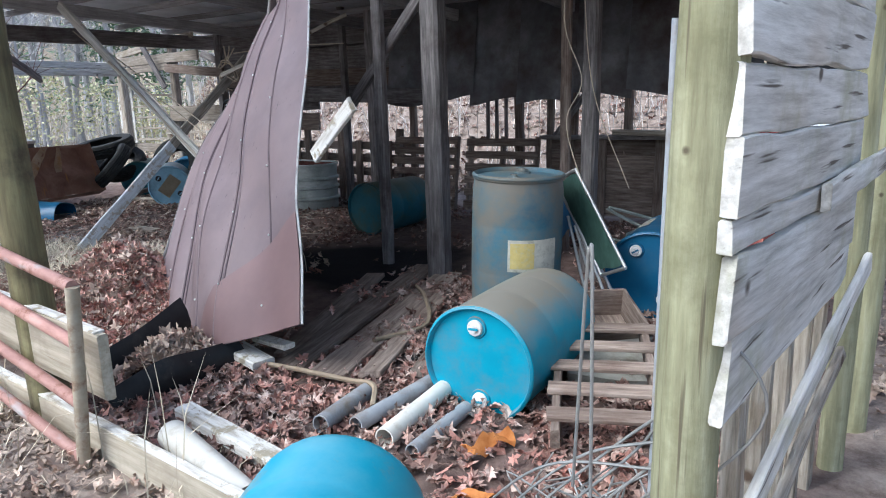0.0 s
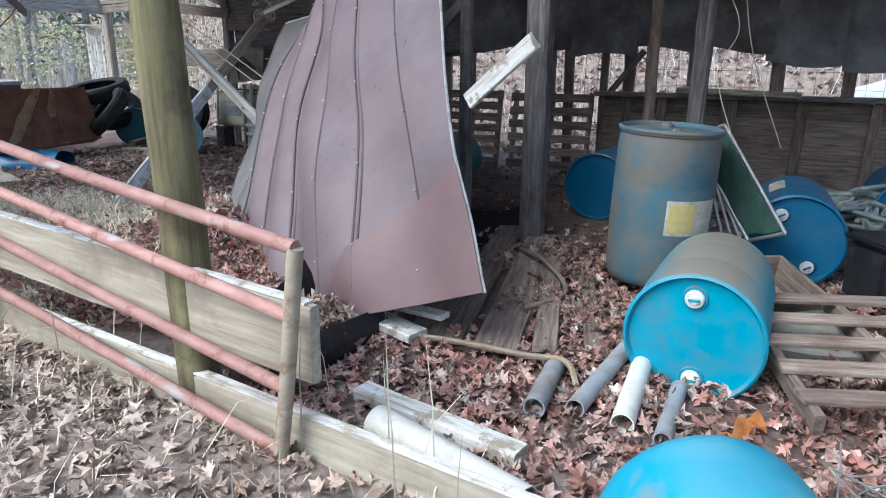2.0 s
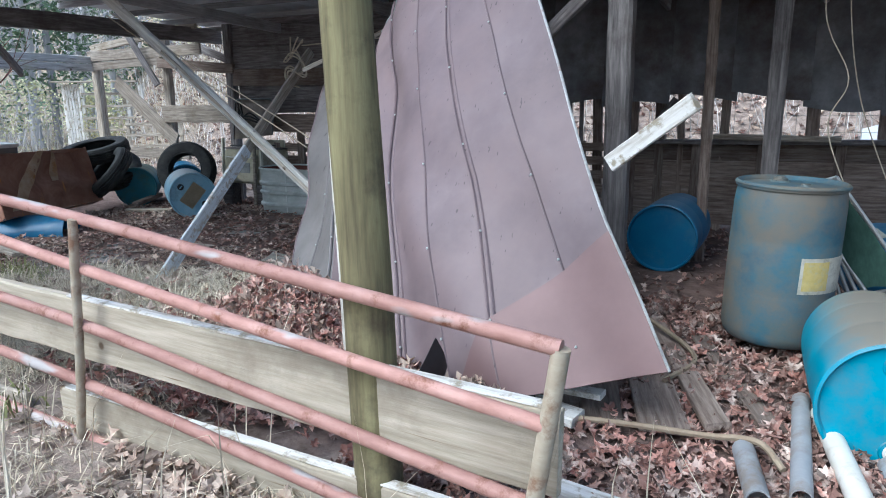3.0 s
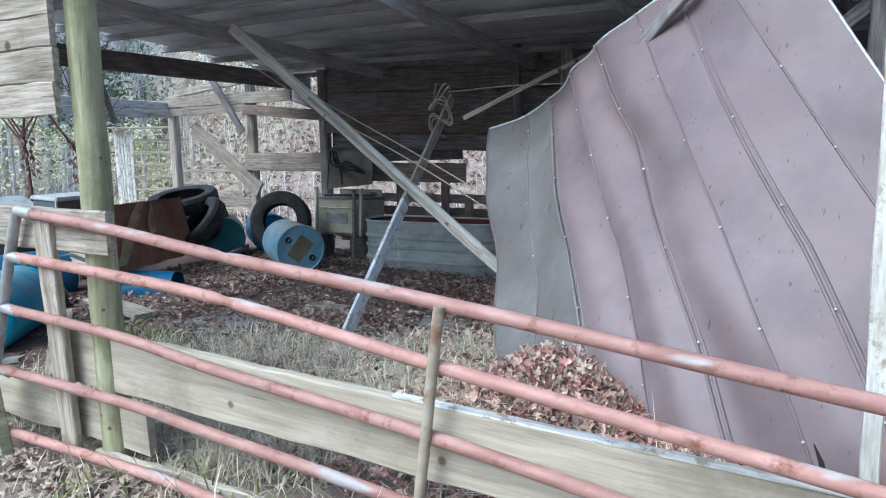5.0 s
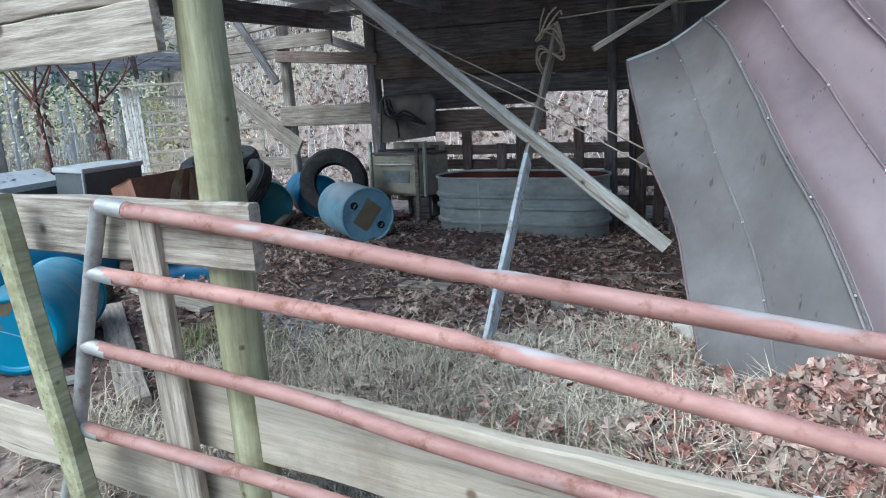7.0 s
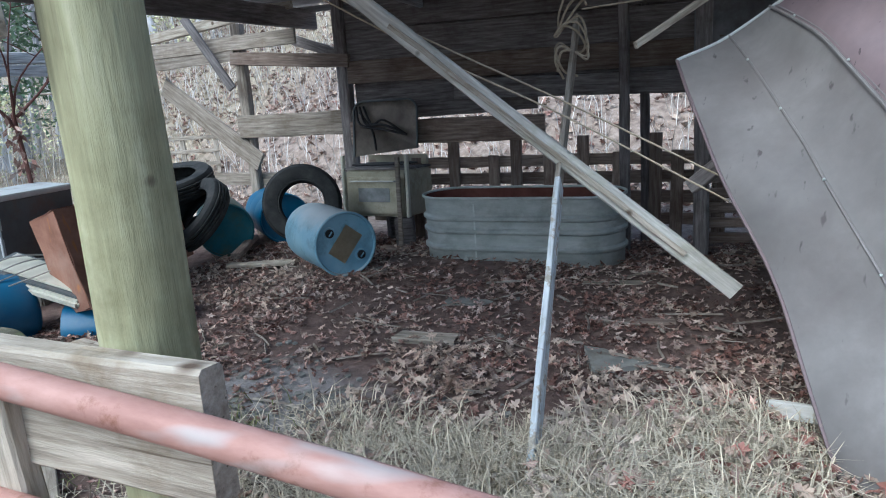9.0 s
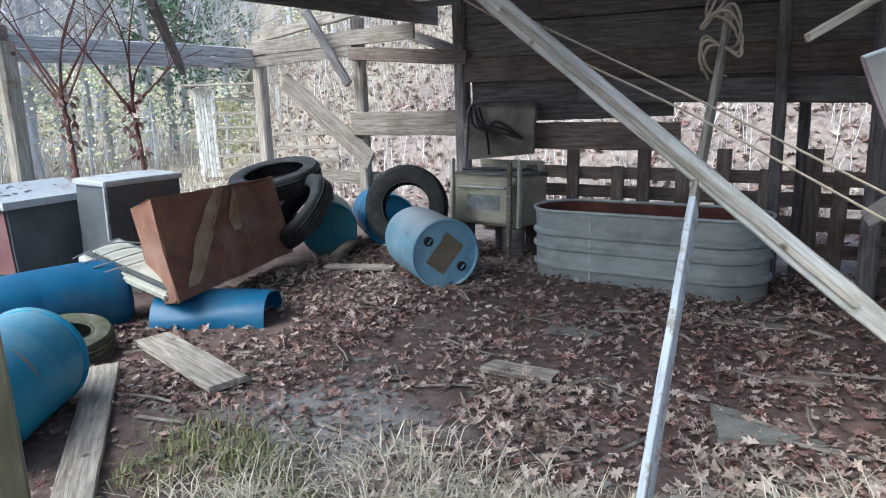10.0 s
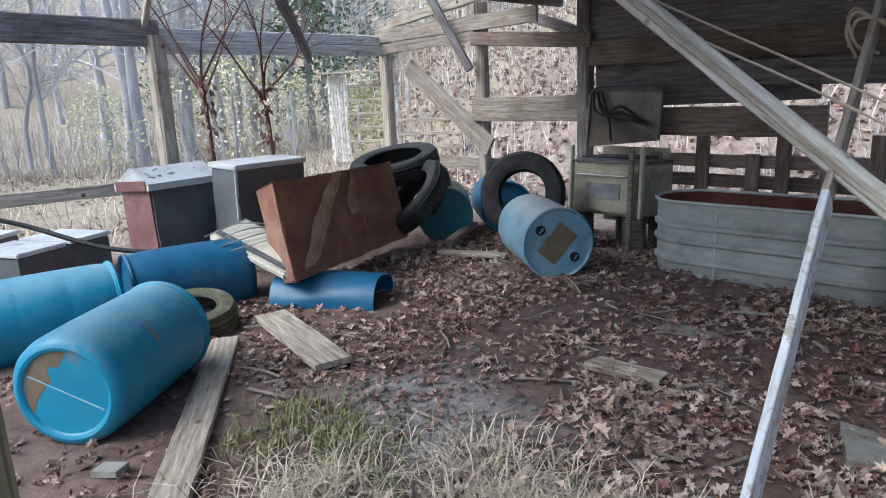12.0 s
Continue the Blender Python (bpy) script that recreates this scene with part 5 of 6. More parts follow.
# ---- hanging roof sheet ----
SHEET = [[(-1.98, 1.95, 0.1), (-1.62, 1.62, 0.06), (-1.15, 1.25, 0.06), (-0.1, 0.9, 0.08), (0.91, 0.86, 0.41)],
         [(-2.17, 2.42, 0.65), (-1.8, 2.15, 0.7), (-1.35, 1.78, 0.8), (-0.4, 1.4, 0.9), (0.5, 1.26, 1.02)],
         [(-2.45, 2.95, 1.2), (-2.05, 2.85, 1.36), (-1.6, 2.5, 1.55), (-0.75, 2.1, 1.78), (0.08, 1.8, 1.78)],
         [(-2.68, 3.5, 1.72), (-2.18, 3.72, 1.97), (-1.65, 3.1, 2.3), (-1.0, 2.75, 2.62), (-0.42, 2.42, 2.72)]]


def fallen_sheet():
    t = thing("fallen_roof_sheet", Matrix(), "buckled mauve roof metal hanging down to the ground", "roofing sheet")
    ns, nr = 60, 30
    rows_s = [spline(line, ns) for line in SHEET]
    cols = [spline([row[i] for row in rows_s], nr) for i in range(ns + 1)]
    # the ribs run aslant: where each one lies across the sheet, from its foot to its top
    heights = (0, 0.2, 0.4, 0.65, 0.85, 1)
    ribs = ((0, 0, 0, 0, 0, 0), (0.26, 0.26, 0.25, 0.22, 0.17, 0.13), (0.48, 0.48, 0.46, 0.41, 0.33, 0.25), (0.58, 0.58, 0.57, 0.53, 0.45, 0.38), (0.67, 0.66, 0.64, 0.62, 0.56, 0.5),
            (0.745, 0.74, 0.72, 0.7, 0.66, 0.62), (0.825, 0.82, 0.81, 0.78, 0.75, 0.72), (0.91, 0.92, 0.915, 0.89, 0.86, 0.83), (1, 1, 1, 1, 1, 1))
    seams = [0, 8, 16, 23, 30, 37, 44, 52, 60]
    straight = cols
    cols = []
    for i in range(ns + 1):
        col = []
        for jj in range(nr + 1):
            across = float(np.interp(i, seams, [np.interp(jj / nr, heights, rib) for rib in ribs])) * ns
            q = min(ns - 1, int(across))
            col.append(straight[q][jj].lerp(straight[q + 1][jj], across - q))
        cols.append(col)
    for i, col in enumerate(cols):
        for jj, p in enumerate(col):
            s, r = i / ns, jj / nr
            p += Vector((-0.3, -0.85, 0.2)) * (0.018 * math.sin(s * 21 + 2 * r) * (0.4 + r) + 0.05 * noise.noise((s * 6 + r * 3, r * 3, 4)) + 0.028 * math.sin(s * 44 + 3 * r) * math.exp(-((s - 0.42) / 0.14) ** 2) + 0.02 * math.sin(s * 9 + r * 11))
    for a, b in zip(seams, seams[1:]):
        part("panel", patch([cols[i] for i in range(a, b + 1)], 0.003), M_SHEETGREY if b <= 16 else M_SHEET, t)
    out = Vector((-0.3, -0.87, 0.3)).normalized()
    for n, a in enumerate(seams[1:-1]):
        for off in (-0.016, 0.016) if n % 2 else (0.0,):
            seam = part("seam", tube([cols[a][jj] + out * 0.006 + Vector((off, 0, 0)) for jj in range(0, nr + 1)], 0.009 if n % 2 else 0.007, 6), M_SHEETGREY if n < 2 else M_SHEET, t)
        for jj in range(2 + n % 3, nr, 5):
            p = cols[a][jj] + out * 0.018
            part("screw", lathe([(0.007, 0), (0.007, 0.003), (0.004, 0.007), (0, 0.007)], 8), M_GALV, seam, "", Matrix.Translation(p) @ out.to_track_quat("Z", "Y").to_matrix().to_4x4())
    for edge, mat, rad in ((cols[0], M_SHEET, 0.01), (cols[-1], M_GATEGREY, 0.008), ([c[-1] for c in cols], M_PALEMETAL, 0.012)):
        part("folded_edge", tube(edge, rad, 6), mat, t, "bent bare metal edge")
    rows = []
    for k in range(23):
        col, lim = cols[38 + k], float(np.interp(k, (0, 5, 22), (0.01, 0.13, 0.28))) * nr
        line = []
        for q in range(7):
            f = lim * q / 6
            line.append(col[int(f)].lerp(col[int(f) + 1], f - int(f)) + out * 0.012)
        rows.append(line)
    part("folded_flap", patch(rows, 0.003), M_SHEETRED, t, "folded red underside of the metal")


fallen_sheet()
solo("bent_flashing", patch([[Vector(p) + Vector((0.05 * math.sin(q * 0.9), 0.01 * q, -0.075 * q)) for p in spline([(-0.18, 0.38, 0.21), (-0.16, 0.6, 0.28), (-0.2, 0.9, 0.38)], 10)] for q in range(4)], 0.004), M_BLACK, Matrix(), "dark bent strip of flashing by the sheet", "flashing")
solo("curled_metal", patch([[Vector(p) + Vector((0.045 * math.sin(q * 0.9), 0.015 * q, -0.06 * q)) for p in spline([(0.28, 0.13, 0.17), (0.26, 0.3, 0.2), (0.31, 0.44, 0.25), (0.27, 0.68, 0.21), (0.28, 0.92, 0.2)], 14)] for q in range(4)], 0.004), M_BLACK, Matrix(), "curled dark strip of metal holding leaves", "flashing")

# ---- leaning and hanging timbers ----
fr = thing("fallen_rafter", Matrix(), "fallen weathered rafter slanting down from the roof", "rafter")
board_part("timber", (-2.345, 3.163, 0.47), (-5.0, 2.887, 2.7), 0.1, 0.05, M_SPLITBOARD, fr, seed=190, wear=0.008)
board_part("split_edge", (-2.6, 3.1, 0.69), (-4.2, 2.935, 2.03), 0.03, 0.012, M_GREYWOOD, fr, seed=188, wear=0.01, label="loose bark-edged splinter")
pole = thing("painted_plank", Matrix(), "long plank with flaking pale paint leaning up to the roof", "plank")
board_part("painted_length", (-3.1, 1.6, 0.03), (-3.262, 2.99, 1.1), 0.12, 0.03, M_BLUEPAINT, pole, up=(0, -0.6, 0.8), seed=191, wear=0.006)
board_part("bare_length", (-3.262, 2.985, 1.097), (-3.385, 4.25, 2.1), 0.11, 0.029, M_GREYWOOD, pole, up=(0, -0.6, 0.8), seed=192, wear=0.008, broken=(0, 0.1), label="bare grey upper length")
board_thing("loose_batten", (-2.9, 3.43, 1.82), (-2.0, 4.5, 2.46), 0.04, 0.03, M_GREYWOOD, "thin grey batten poking out of the roof", "batten", seed=193)
board_thing("white_board", (0.5, 1.41, 1.2), (0.94, 1.32, 1.53), 0.08, 0.025, M_PAINTWOOD, "white flaking board stuck through the sheet", "board", seed=194, broken=(0, 0.12))
board_thing("hanging_brace", (-7.0, 2.95, 2.36), (-8.3, 4.1, 2.0), 0.11, 0.05, M_DARKWOOD, "dark broken brace hanging from the beam", "brace", seed=195)
board_thing("broken_rafter", (-9.5, 3.0, 2.42), (-7.1, 2.2, 2.85), 0.1, 0.05, M_GREYWOOD, "bare rafter over the open side", "rafter", seed=196)
board_thing("broken_rafter", (-9.6, 6.2, 2.5), (-6.9, 6.0, 2.72), 0.12, 0.05, M_GREYWOOD, "bare rafter at the rear corner", "rafter", seed=197)
board_thing("slanting_brace", (0.16, 3.2, 2.5), (-1.35, 3.6, 1.3), 0.1, 0.05, M_DARKWOOD, "dark slanting brace by the inner post", "brace", seed=199)
board_thing("slanting_brace", (-0.9, 2.5, 2.55), (-2.6, 3.6, 0.98), 0.09, 0.05, M_DARKWOOD, "dark fallen brace behind the sheet", "brace", seed=200)


def twine(name, pts, r, mat, label, n=24, cat="twine"):
    return solo(name, tube(spline(pts, n), r, 6), mat, Matrix(), label, cat)


twine("twine", [(-5.0, 3.05, 2.45), (-3.99, 3.08, 1.92), (-3.26, 3.1, 1.55), (-2.39, 3.1, 1.09)], 0.006, M_ROPE, "slack twine strung beside the fallen rafter")
twine("twine", [(-5.0, 3.0, 2.42), (-4.0, 3.0, 1.86), (-3.26, 3.05, 1.48), (-2.39, 3.1, 0.98)], 0.006, M_ROPE, "slack twine strung beside the fallen rafter")
for q in range(3):
    twine("twine_tangle", [(-3.3 + 0.1 * math.cos(a * 1.7 + q) - 0.06, 3.9 + 0.06 * math.sin(a * 2.3), 2.12 - 0.07 * a + 0.07 * math.sin(a * 2.9 + q)) for a in [0.5 * i for i in range(12)]], 0.008, M_ROPE, "tangled twine hanging round the batten", 60)
twine("twine", [(-3.3, 3.95, 2.1), (-2.6, 4.1, 2.14), (-1.6, 4.0, 2.1)], 0.006, M_ROPE, "twine stretched under the roof")
twine("twine", [(1.45, 2.9, 2.7), (1.4, 2.85, 2.0), (1.55, 2.8, 1.6), (1.47, 2.75, 1.3), (1.7, 2.7, 0.7), (1.75, 2.7, 0.35)], 0.0035, M_ROPE, "pale cord hanging from the roof", 40)
twine("twine", [(1.5, 2.9, 2.7), (1.52, 2.9, 2.1), (1.62, 2.85, 1.5), (1.85, 2.9, 0.9)], 0.0035, M_ROPE, "pale cord hanging from the roof", 30)

# ---- floor boards, pipes and litter on the right ----
for q, (a, b, w) in enumerate((((0.62, 0.95, 0.06), (-0.1, 3.3, 0.06), 0.2), ((0.9, 0.95, 0.07), (0.22, 3.2, 0.06), 0.22), ((1.1, 1.1, 0.08), (0.55, 2.6, 0.07), 0.12), ((0.45, 1.1, 0.05), (-0.35, 2.9, 0.05), 0.16), ((1.32, 1.2, 0.06), (0.85, 2.4, 0.06), 0.1))):
    board_thing("floor_plank", a, b, w, 0.035, M_BROWNWOOD, "brown plank lying among dead leaves", "plank", up=(1, 0, 0), seed=210 + q, broken=(0.1, 0.1))


def pipe(p0, p1, r, mat, label):
    return solo("pipe", tube([p0, Vector(p0).lerp(Vector(p1), 0.5), p1], r, 16, hollow=0.006), mat, Matrix(), label, "pipe", "plastic pipes")


pipe((1.61, 0.62, 0.09), (1.5, 1.45, 0.08), 0.046, M_PVC, "cream plastic pipe end among the leaves")
pipe((1.41, 0.66, 0.08), (1.42, 1.6, 0.07), 0.04, M_PVCGREY, "grey plastic pipe lying on leaves")
pipe((1.27, 0.58, 0.08), (1.2, 0.98, 0.07), 0.045, M_PVCGREY, "short grey plastic pipe on leaves")
pipe((1.76, 0.62, 0.07), (1.72, 1.1, 0.06), 0.035, M_PVCGREY, "grey plastic pipe stub by the drum")
pipe((0.84, 0.12, 0.12), (1.5, -0.02, 0.1), 0.065, M_PVC, "white plastic pipe beside the plank")
pipe((3.95, 0.9, 0.06), (4.15, 1.25, 0.07), 0.045, M_PVC, "white plastic pipe outside on leaves")
pipe((2.885, 0.17, 0.05), (2.895, 0.18, 1.66), 0.01, M_PVCGREY, "thin grey rod standing by the post")
board_thing("white_beam", (0.6, 0.34, 0.08), (1.36, 0.26, 0.07), 0.1, 0.06, M_PAINTWOOD, "white flaking painted beam on the leaves", "beam", up=(0, 1, 0), seed=220)
board_thing("white_board", (0.2, 0.95, 0.12), (0.52, 0.9, 0.1), 0.14, 0.05, M_PAINTWOOD, "white board end under the metal sheet", "board", up=(0, 1, 0), seed=221)
board_thing("white_board", (0.3, 1.05, 0.17), (0.6, 1.02, 0.18), 0.08, 0.03, M_PAINTWOOD, "thin white board under the metal sheet", "board", up=(0, 1, 0), seed=222)
twine("hose", [(0.45, 0.9, 0.1), (0.75, 0.95, 0.1), (1.05, 1.0, 0.09), (1.25, 0.97, 0.12), (1.35, 0.85, 0.08)], 0.014, M_HOSE, "beige garden hose curling out of the leaves", cat="hose")
twine("hose", [(0.3, 2.6, 0.1), (0.6, 2.3, 0.14), (0.9, 1.9, 0.1), (0.8, 1.5, 0.1)], 0.014, M_HOSE, "beige garden hose across the planks", cat="hose")


def crate(m, label):
    c = thing("wooden_crate", m, label, "crate")
    for s in (-1, 1):
        board_part("side", (-0.3, s * 0.2, 0.13), (0.3, s * 0.2, 0.13), 0.24, 0.025, M_BROWNWOOD, c, seed=230 + s)
        board_part("end", (s * 0.3, -0.2, 0.13), (s * 0.3, 0.2, 0.13), 0.24, 0.025, M_BROWNWOOD, c, seed=233 + s)
    board_part("bottom", (-0.3, 0, 0.02), (0.3, 0, 0.02), 0.38, 0.02, M_BROWNWOOD, c, up=(0, 1, 0), seed=236)


crate(pose(1.95, 2.32, 0.07, 0, 12, -52) @ Matrix.Scale(0.8, 4), "open brown wooden crate behind a drum")
pallet(pose(2.2, 0.95, 0.05, 6, 0, 24), "grey wooden pallet lying on the leaves", slats=5, w=1.0, h=1.1, seed=61)
solo("slab", block(0.42, 0.5, 0.07, (0, 0, 0), 0, 0.02, 3, cuts=3), M_CONCRETE, pose(2.12, 1.95, 0.06, 8, 0, 20), "grey flat stone slab beside the pallet", "slab")
solo("slab", block(0.4, 0.3, 0.05, (0, 0, 0), 0, 0.02, 4, cuts=2), M_CONCRETE, pose(2.35, 0.2, 0.05, 10, 0, 20), "grey flat slab on the leaves", "slab")
solo("flower_pot", lathe([(0, 0.0), (0.09, 0.0), (0.13, 0.24), (0.145, 0.24), (0.145, 0.28), (0.125, 0.28), (0.1, 0.03), (0, 0.03)], 24), M_TERRACOTTA, pose(2.98, 0.55, 0.16, 70, 0, 30), "terracotta pot lying behind the torn boards", "pot")
solo("rag", patch([[(0.5 * (i / 8) - 0.2 + 0.05 * math.sin(q), 0.16 * q / 3 - 0.05 * math.sin(i * 0.9), 0.05 + 0.045 * math.sin(i * 1.3 + q) + 0.03 * q) for i in range(9)] for q in range(4)], 0.006), M_ORANGE, pose(2.02, 0.78, 0.04, 0, 0, 70) @ Matrix.Diagonal((0.5, 0.3, 0.5, 1)), "orange rag crumpled beside the drum", "rag")
solo("rag", patch([[(0.34 * (i / 8) - 0.2, 0.1 * q / 3 + 0.08 * math.sin(i * 0.7), 0.05 + 0.03 * math.sin(i * 1.1 + q)) for i in range(9)] for q in range(4)], 0.006), M_ORANGE, pose(2.16, 0.5, 0.04, 0, 0, 60) @ Matrix.Diagonal((0.5, 0.4, 0.5, 1)), "orange rag strip on the leaves", "rag")


def bin_box():
    b = thing("black_bin", pose(2.56, 2.85, 0.05, 0, 0, 35), "open black plastic bin beside a drum", "bin")
    part("tub", block(0.46, 0.34, 0.36, (0, 0, 0), 0.03), M_BLACK, b)
    part("rim", block(0.5, 0.38, 0.03, (0, 0, 0.36), 0.012), M_BLACK, b)


bin_box()


def lawn_chair():
    c = thing("folding_lawn_chair", pose(1.6, 2.75, 0.05), "folded aluminium lawn chair with green webbing", "chair")
    top, foot, wide = Vector((-0.06, 0.0, 0.98)), Vector((0.36, -0.18, 0.4)), Vector((-0.2, 0.12, -0.1))
    for f in (0.0, 1.0):
        part("frame_tube", tube([top + wide * f, foot + wide * f], 0.012, 8), M_ALU, c)
    part("crossbar", tube([top, top + wide], 0.012, 8), M_ALU, c)
    part("crossbar", tube([foot, foot + wide], 0.012, 8), M_ALU, c)
    part("webbing", patch([[top.lerp(foot, 0.04 + 0.92 * i / 8) + wide * (0.05 + 0.9 * q / 5) + Vector((0, 0, 0.012 * math.sin(i * 2 + q))) for i in range(9)] for q in range(6)], 0.006), M_GREENWEB, c, "green woven seat")
    for q in range(4):
        part("leg", tube([(0.12 + 0.07 * q, -0.12 + 0.03 * q, 0.0), (-0.12 + 0.05 * q, 0.02, 0.66 - 0.06 * q)], 0.011, 8), M_ALU, c)


lawn_chair()


def netting(m, size, count, mat, label, seed, r=0.012):
    rng = random.Random(seed)
    t = thing("netting_heap", m, label, "netting")
    for q in range(count):
        pts = [Vector((rng.gauss(0, size), rng.gauss(0, size), abs(rng.gauss(0.08, size * 0.45)))) for _ in range(6)]
        part("strand", tube(spline(pts, 24), r, 5), mat, t)


netting(pose(2.42, 4.35, 0.2), 0.24, 26, M_PILE, "heap of pale green netting by the rear wall", 1, 0.02)
netting(pose(1.75, 4.7, 0.05), 0.25, 10, M_PILE, "heap of grey netting on the floor", 2, 0.016)
netting(pose(2.65, 0.5, 0.05), 0.16, 14, M_WIRE, "coil of loose fence wire on the ground", 3, 0.004)


def sack():
    s = thing("red_sacking", pose(2.75, 1.6, 0.75, 0, 0, 30), "faded red sacking hung on sticks", "sacking")
    part("cloth", patch([[(0.2 * (i / 6) + 0.02 * math.sin(q * 2), 0.05 * math.sin(i * 2 + q), 0.1 * q - 0.02 * i) for i in range(7)] for q in range(9)], 0.006), M_PINK, s)
    for q in range(5):
        part("stick", tube([(0.05 + 0.03 * q, 0.03, -0.75), (-0.04 + 0.05 * q, 0.05, 0.75 + 0.05 * q)], 0.006, 6), M_GREYWOOD, s)


sack()
# loose fence wire by the pole post
for q in range(7):
    x0 = 2.35 + 0.09 * q
    twine("fence_wire", [(x0 - 0.15, 0.1 + 0.05 * q, 0.05), (x0, 0.15, 0.25 + 0.03 * q), (x0 + 0.25, 0.16, 0.5 + 0.05 * q), (2.93, 0.14, 0.6 + 0.08 * q)], 0.004, M_WIRE, "slack grey fence wire pulled from the post", cat="wire")
solo("crooked_rod", tube(spline([(2.87, -0.2, 0.02), (2.87, -0.19, 0.6), (2.86, -0.18, 1.16), (2.85, -0.17, 1.2), (2.84, -0.16, 1.15), (2.8, -0.12, 0.65)], 30), 0.004, 8), M_WIRE, Matrix(), "bent grey rod hooked over at the top", "rod")

# ---- boards lying on the earth at the left ----
board_thing("loose_plank", (-4.75, 0.75, 0.06), (-6.52, 1.98, 0.06), 0.17, 0.035, M_GREYWOOD, "long grey plank lying on the bare earth", "plank", up=(1, 1, 0), seed=240)
board_thing("loose_plank", (-5.5, 2.15, 0.07), (-6.75, 2.45, 0.07), 0.24, 0.04, M_GREYWOOD, "short wide grey plank with a split end", "plank", up=(0, 1, 0), seed=241, broken=(0.15, 0.1))
board_thing("loose_plank", (-6.35, 4.75, 0.09), (-7.05, 4.5, 0.09), 0.12, 0.04, M_GREYWOOD, "grey board scrap on the leaves", "plank", up=(0, 1, 0), seed=242, broken=(0.1, 0.1))
board_thing("loose_plank", (-7.05, 4.7, 0.14), (-7.35, 5.4, 0.18), 0.1, 0.06, M_BROWNWOOD, "brown board scrap on the leaves", "plank", up=(1, 0, 0), seed=243)
board_thing("loose_plank", (-4.5, 3.1, 0.07), (-3.9, 3.15, 0.06), 0.14, 0.04, M_GREYWOOD, "split grey board half under leaves", "plank", up=(0, 1, 0), seed=244, broken=(0.2, 0.2))
board_thing("loose_plank", (-5.8, 5.5, 0.06), (-5.2, 5.3, 0.06), 0.2, 0.04, M_BROWNWOOD, "brown board beside the tank", "plank", up=(0, 1, 0), seed=245)
solo("slab", block(0.55, 0.3, 0.05, (0, 0, 0), 0, 0.03, 13, cuts=3), M_CONCRETE, pose(-4.1, 3.95, 0.02, 0, 0, 10), "flat grey stone in the floor", "slab")
solo("slab", block(0.5, 0.34, 0.05, (0, 0, 0), 0, 0.07, 14, cuts=6), M_CONCRETE, pose(-2.9, 3.1, 0.0, 0, 0, 20), "flat grey stone in the floor", "slab")
solo("slab", block(0.13, 0.09, 0.025, (0, 0, 0), 0, 0.03, 21, cuts=3), M_CONCRETE, pose(-5.42, 0.84, 0.035, 4, 0, 30), "broken grey stone lying on the earth", "slab")
board_thing("loose_plank", (-3.5, 4.55, 0.06), (-2.75, 4.62, 0.06), 0.13, 0.03, M_GREYWOOD, "grey board half buried before the tank", "plank", up=(0, 1, 0), seed=248, broken=(0.1, 0.1))
board_thing("white_board", (-2.2, 2.5, 0.12), (-1.95, 2.3, 0.2), 0.08, 0.03, M_PAINTWOOD, "white board end showing under the sheet", "board", seed=246)
board_thing("loose_plank", (-3.6, 3.6, 0.05), (-2.7, 3.8, 0.05), 0.13, 0.03, M_BROWNWOOD, "brown board on the leaves", "plank", up=(0, 1, 0), seed=247)


# ---- leaf litter, grass ----
LEAF = [(0.0, -0.5), (0.16, -0.28), (0.1, -0.16), (0.34, -0.06), (0.17, 0.06), (0.3, 0.26), (0.1, 0.24), (0.0, 0.52), (-0.1, 0.24), (-0.3, 0.26), (-0.17, 0.06), (-0.34, -0.06), (-0.1, -0.16), (-0.16, -0.28)]


def litter(name, mat, places, label, size=(0.06, 0.11), lift=0.03, tilt=0.5, seed=0):
    """Many dry lobed leaves in one mesh. places: rows of x, y, z."""
    rng = np.random.default_rng(seed)
    n = len(places)
    out = np.array(LEAF + [(0.0, 0.0)])
    m = len(out)
    s = rng.uniform(*size, n)[:, None]
    x, y = out[None, :, 0] * s * rng.uniform(0.75, 1.2, n)[:, None], out[None, :, 1] * s
    curl, fold = rng.uniform(-4, 7, n)[:, None], rng.uniform(-0.6, 0.9, n)[:, None]
    z = curl * (y ** 2 + 0.3 * x ** 2) + fold * np.abs(x) + rng.normal(0, 0.1, (n, m)) * s * 0.6
    a, b, c = rng.uniform(0, 2 * np.pi, n)[:, None], rng.normal(0, tilt, n)[:, None], rng.normal(0, tilt, n)[:, None]
    y, z = y * np.cos(b) - z * np.sin(b), y * np.sin(b) + z * np.cos(b)
    x, z = x * np.cos(c) + z * np.sin(c), -x * np.sin(c) + z * np.cos(c)
    x, y = x * np.cos(a) - y * np.sin(a), x * np.sin(a) + y * np.cos(a)
    p = np.asarray(places, float)
    z = z - z.min(1, keepdims=True) * 0.7 + rng.uniform(0, lift, n)[:, None]
    co = np.stack([x + p[:, :1], y + p[:, 1:2], z + p[:, 2:]], -1).reshape(-1, 3)
    k = np.arange(m - 1)
    tri = np.stack([k, (k + 1) % (m - 1), np.full(m - 1, m - 1)], -1)
    faces = (tri[None] + (np.arange(n) * m)[:, None, None]).reshape(-1, 3)
    me = bpy.data.meshes.new(name)
    me.from_pydata(co, [], faces)
    me.materials.append(mat)
    return tagged(new(name, me), label, "leaves", kind="stuff")


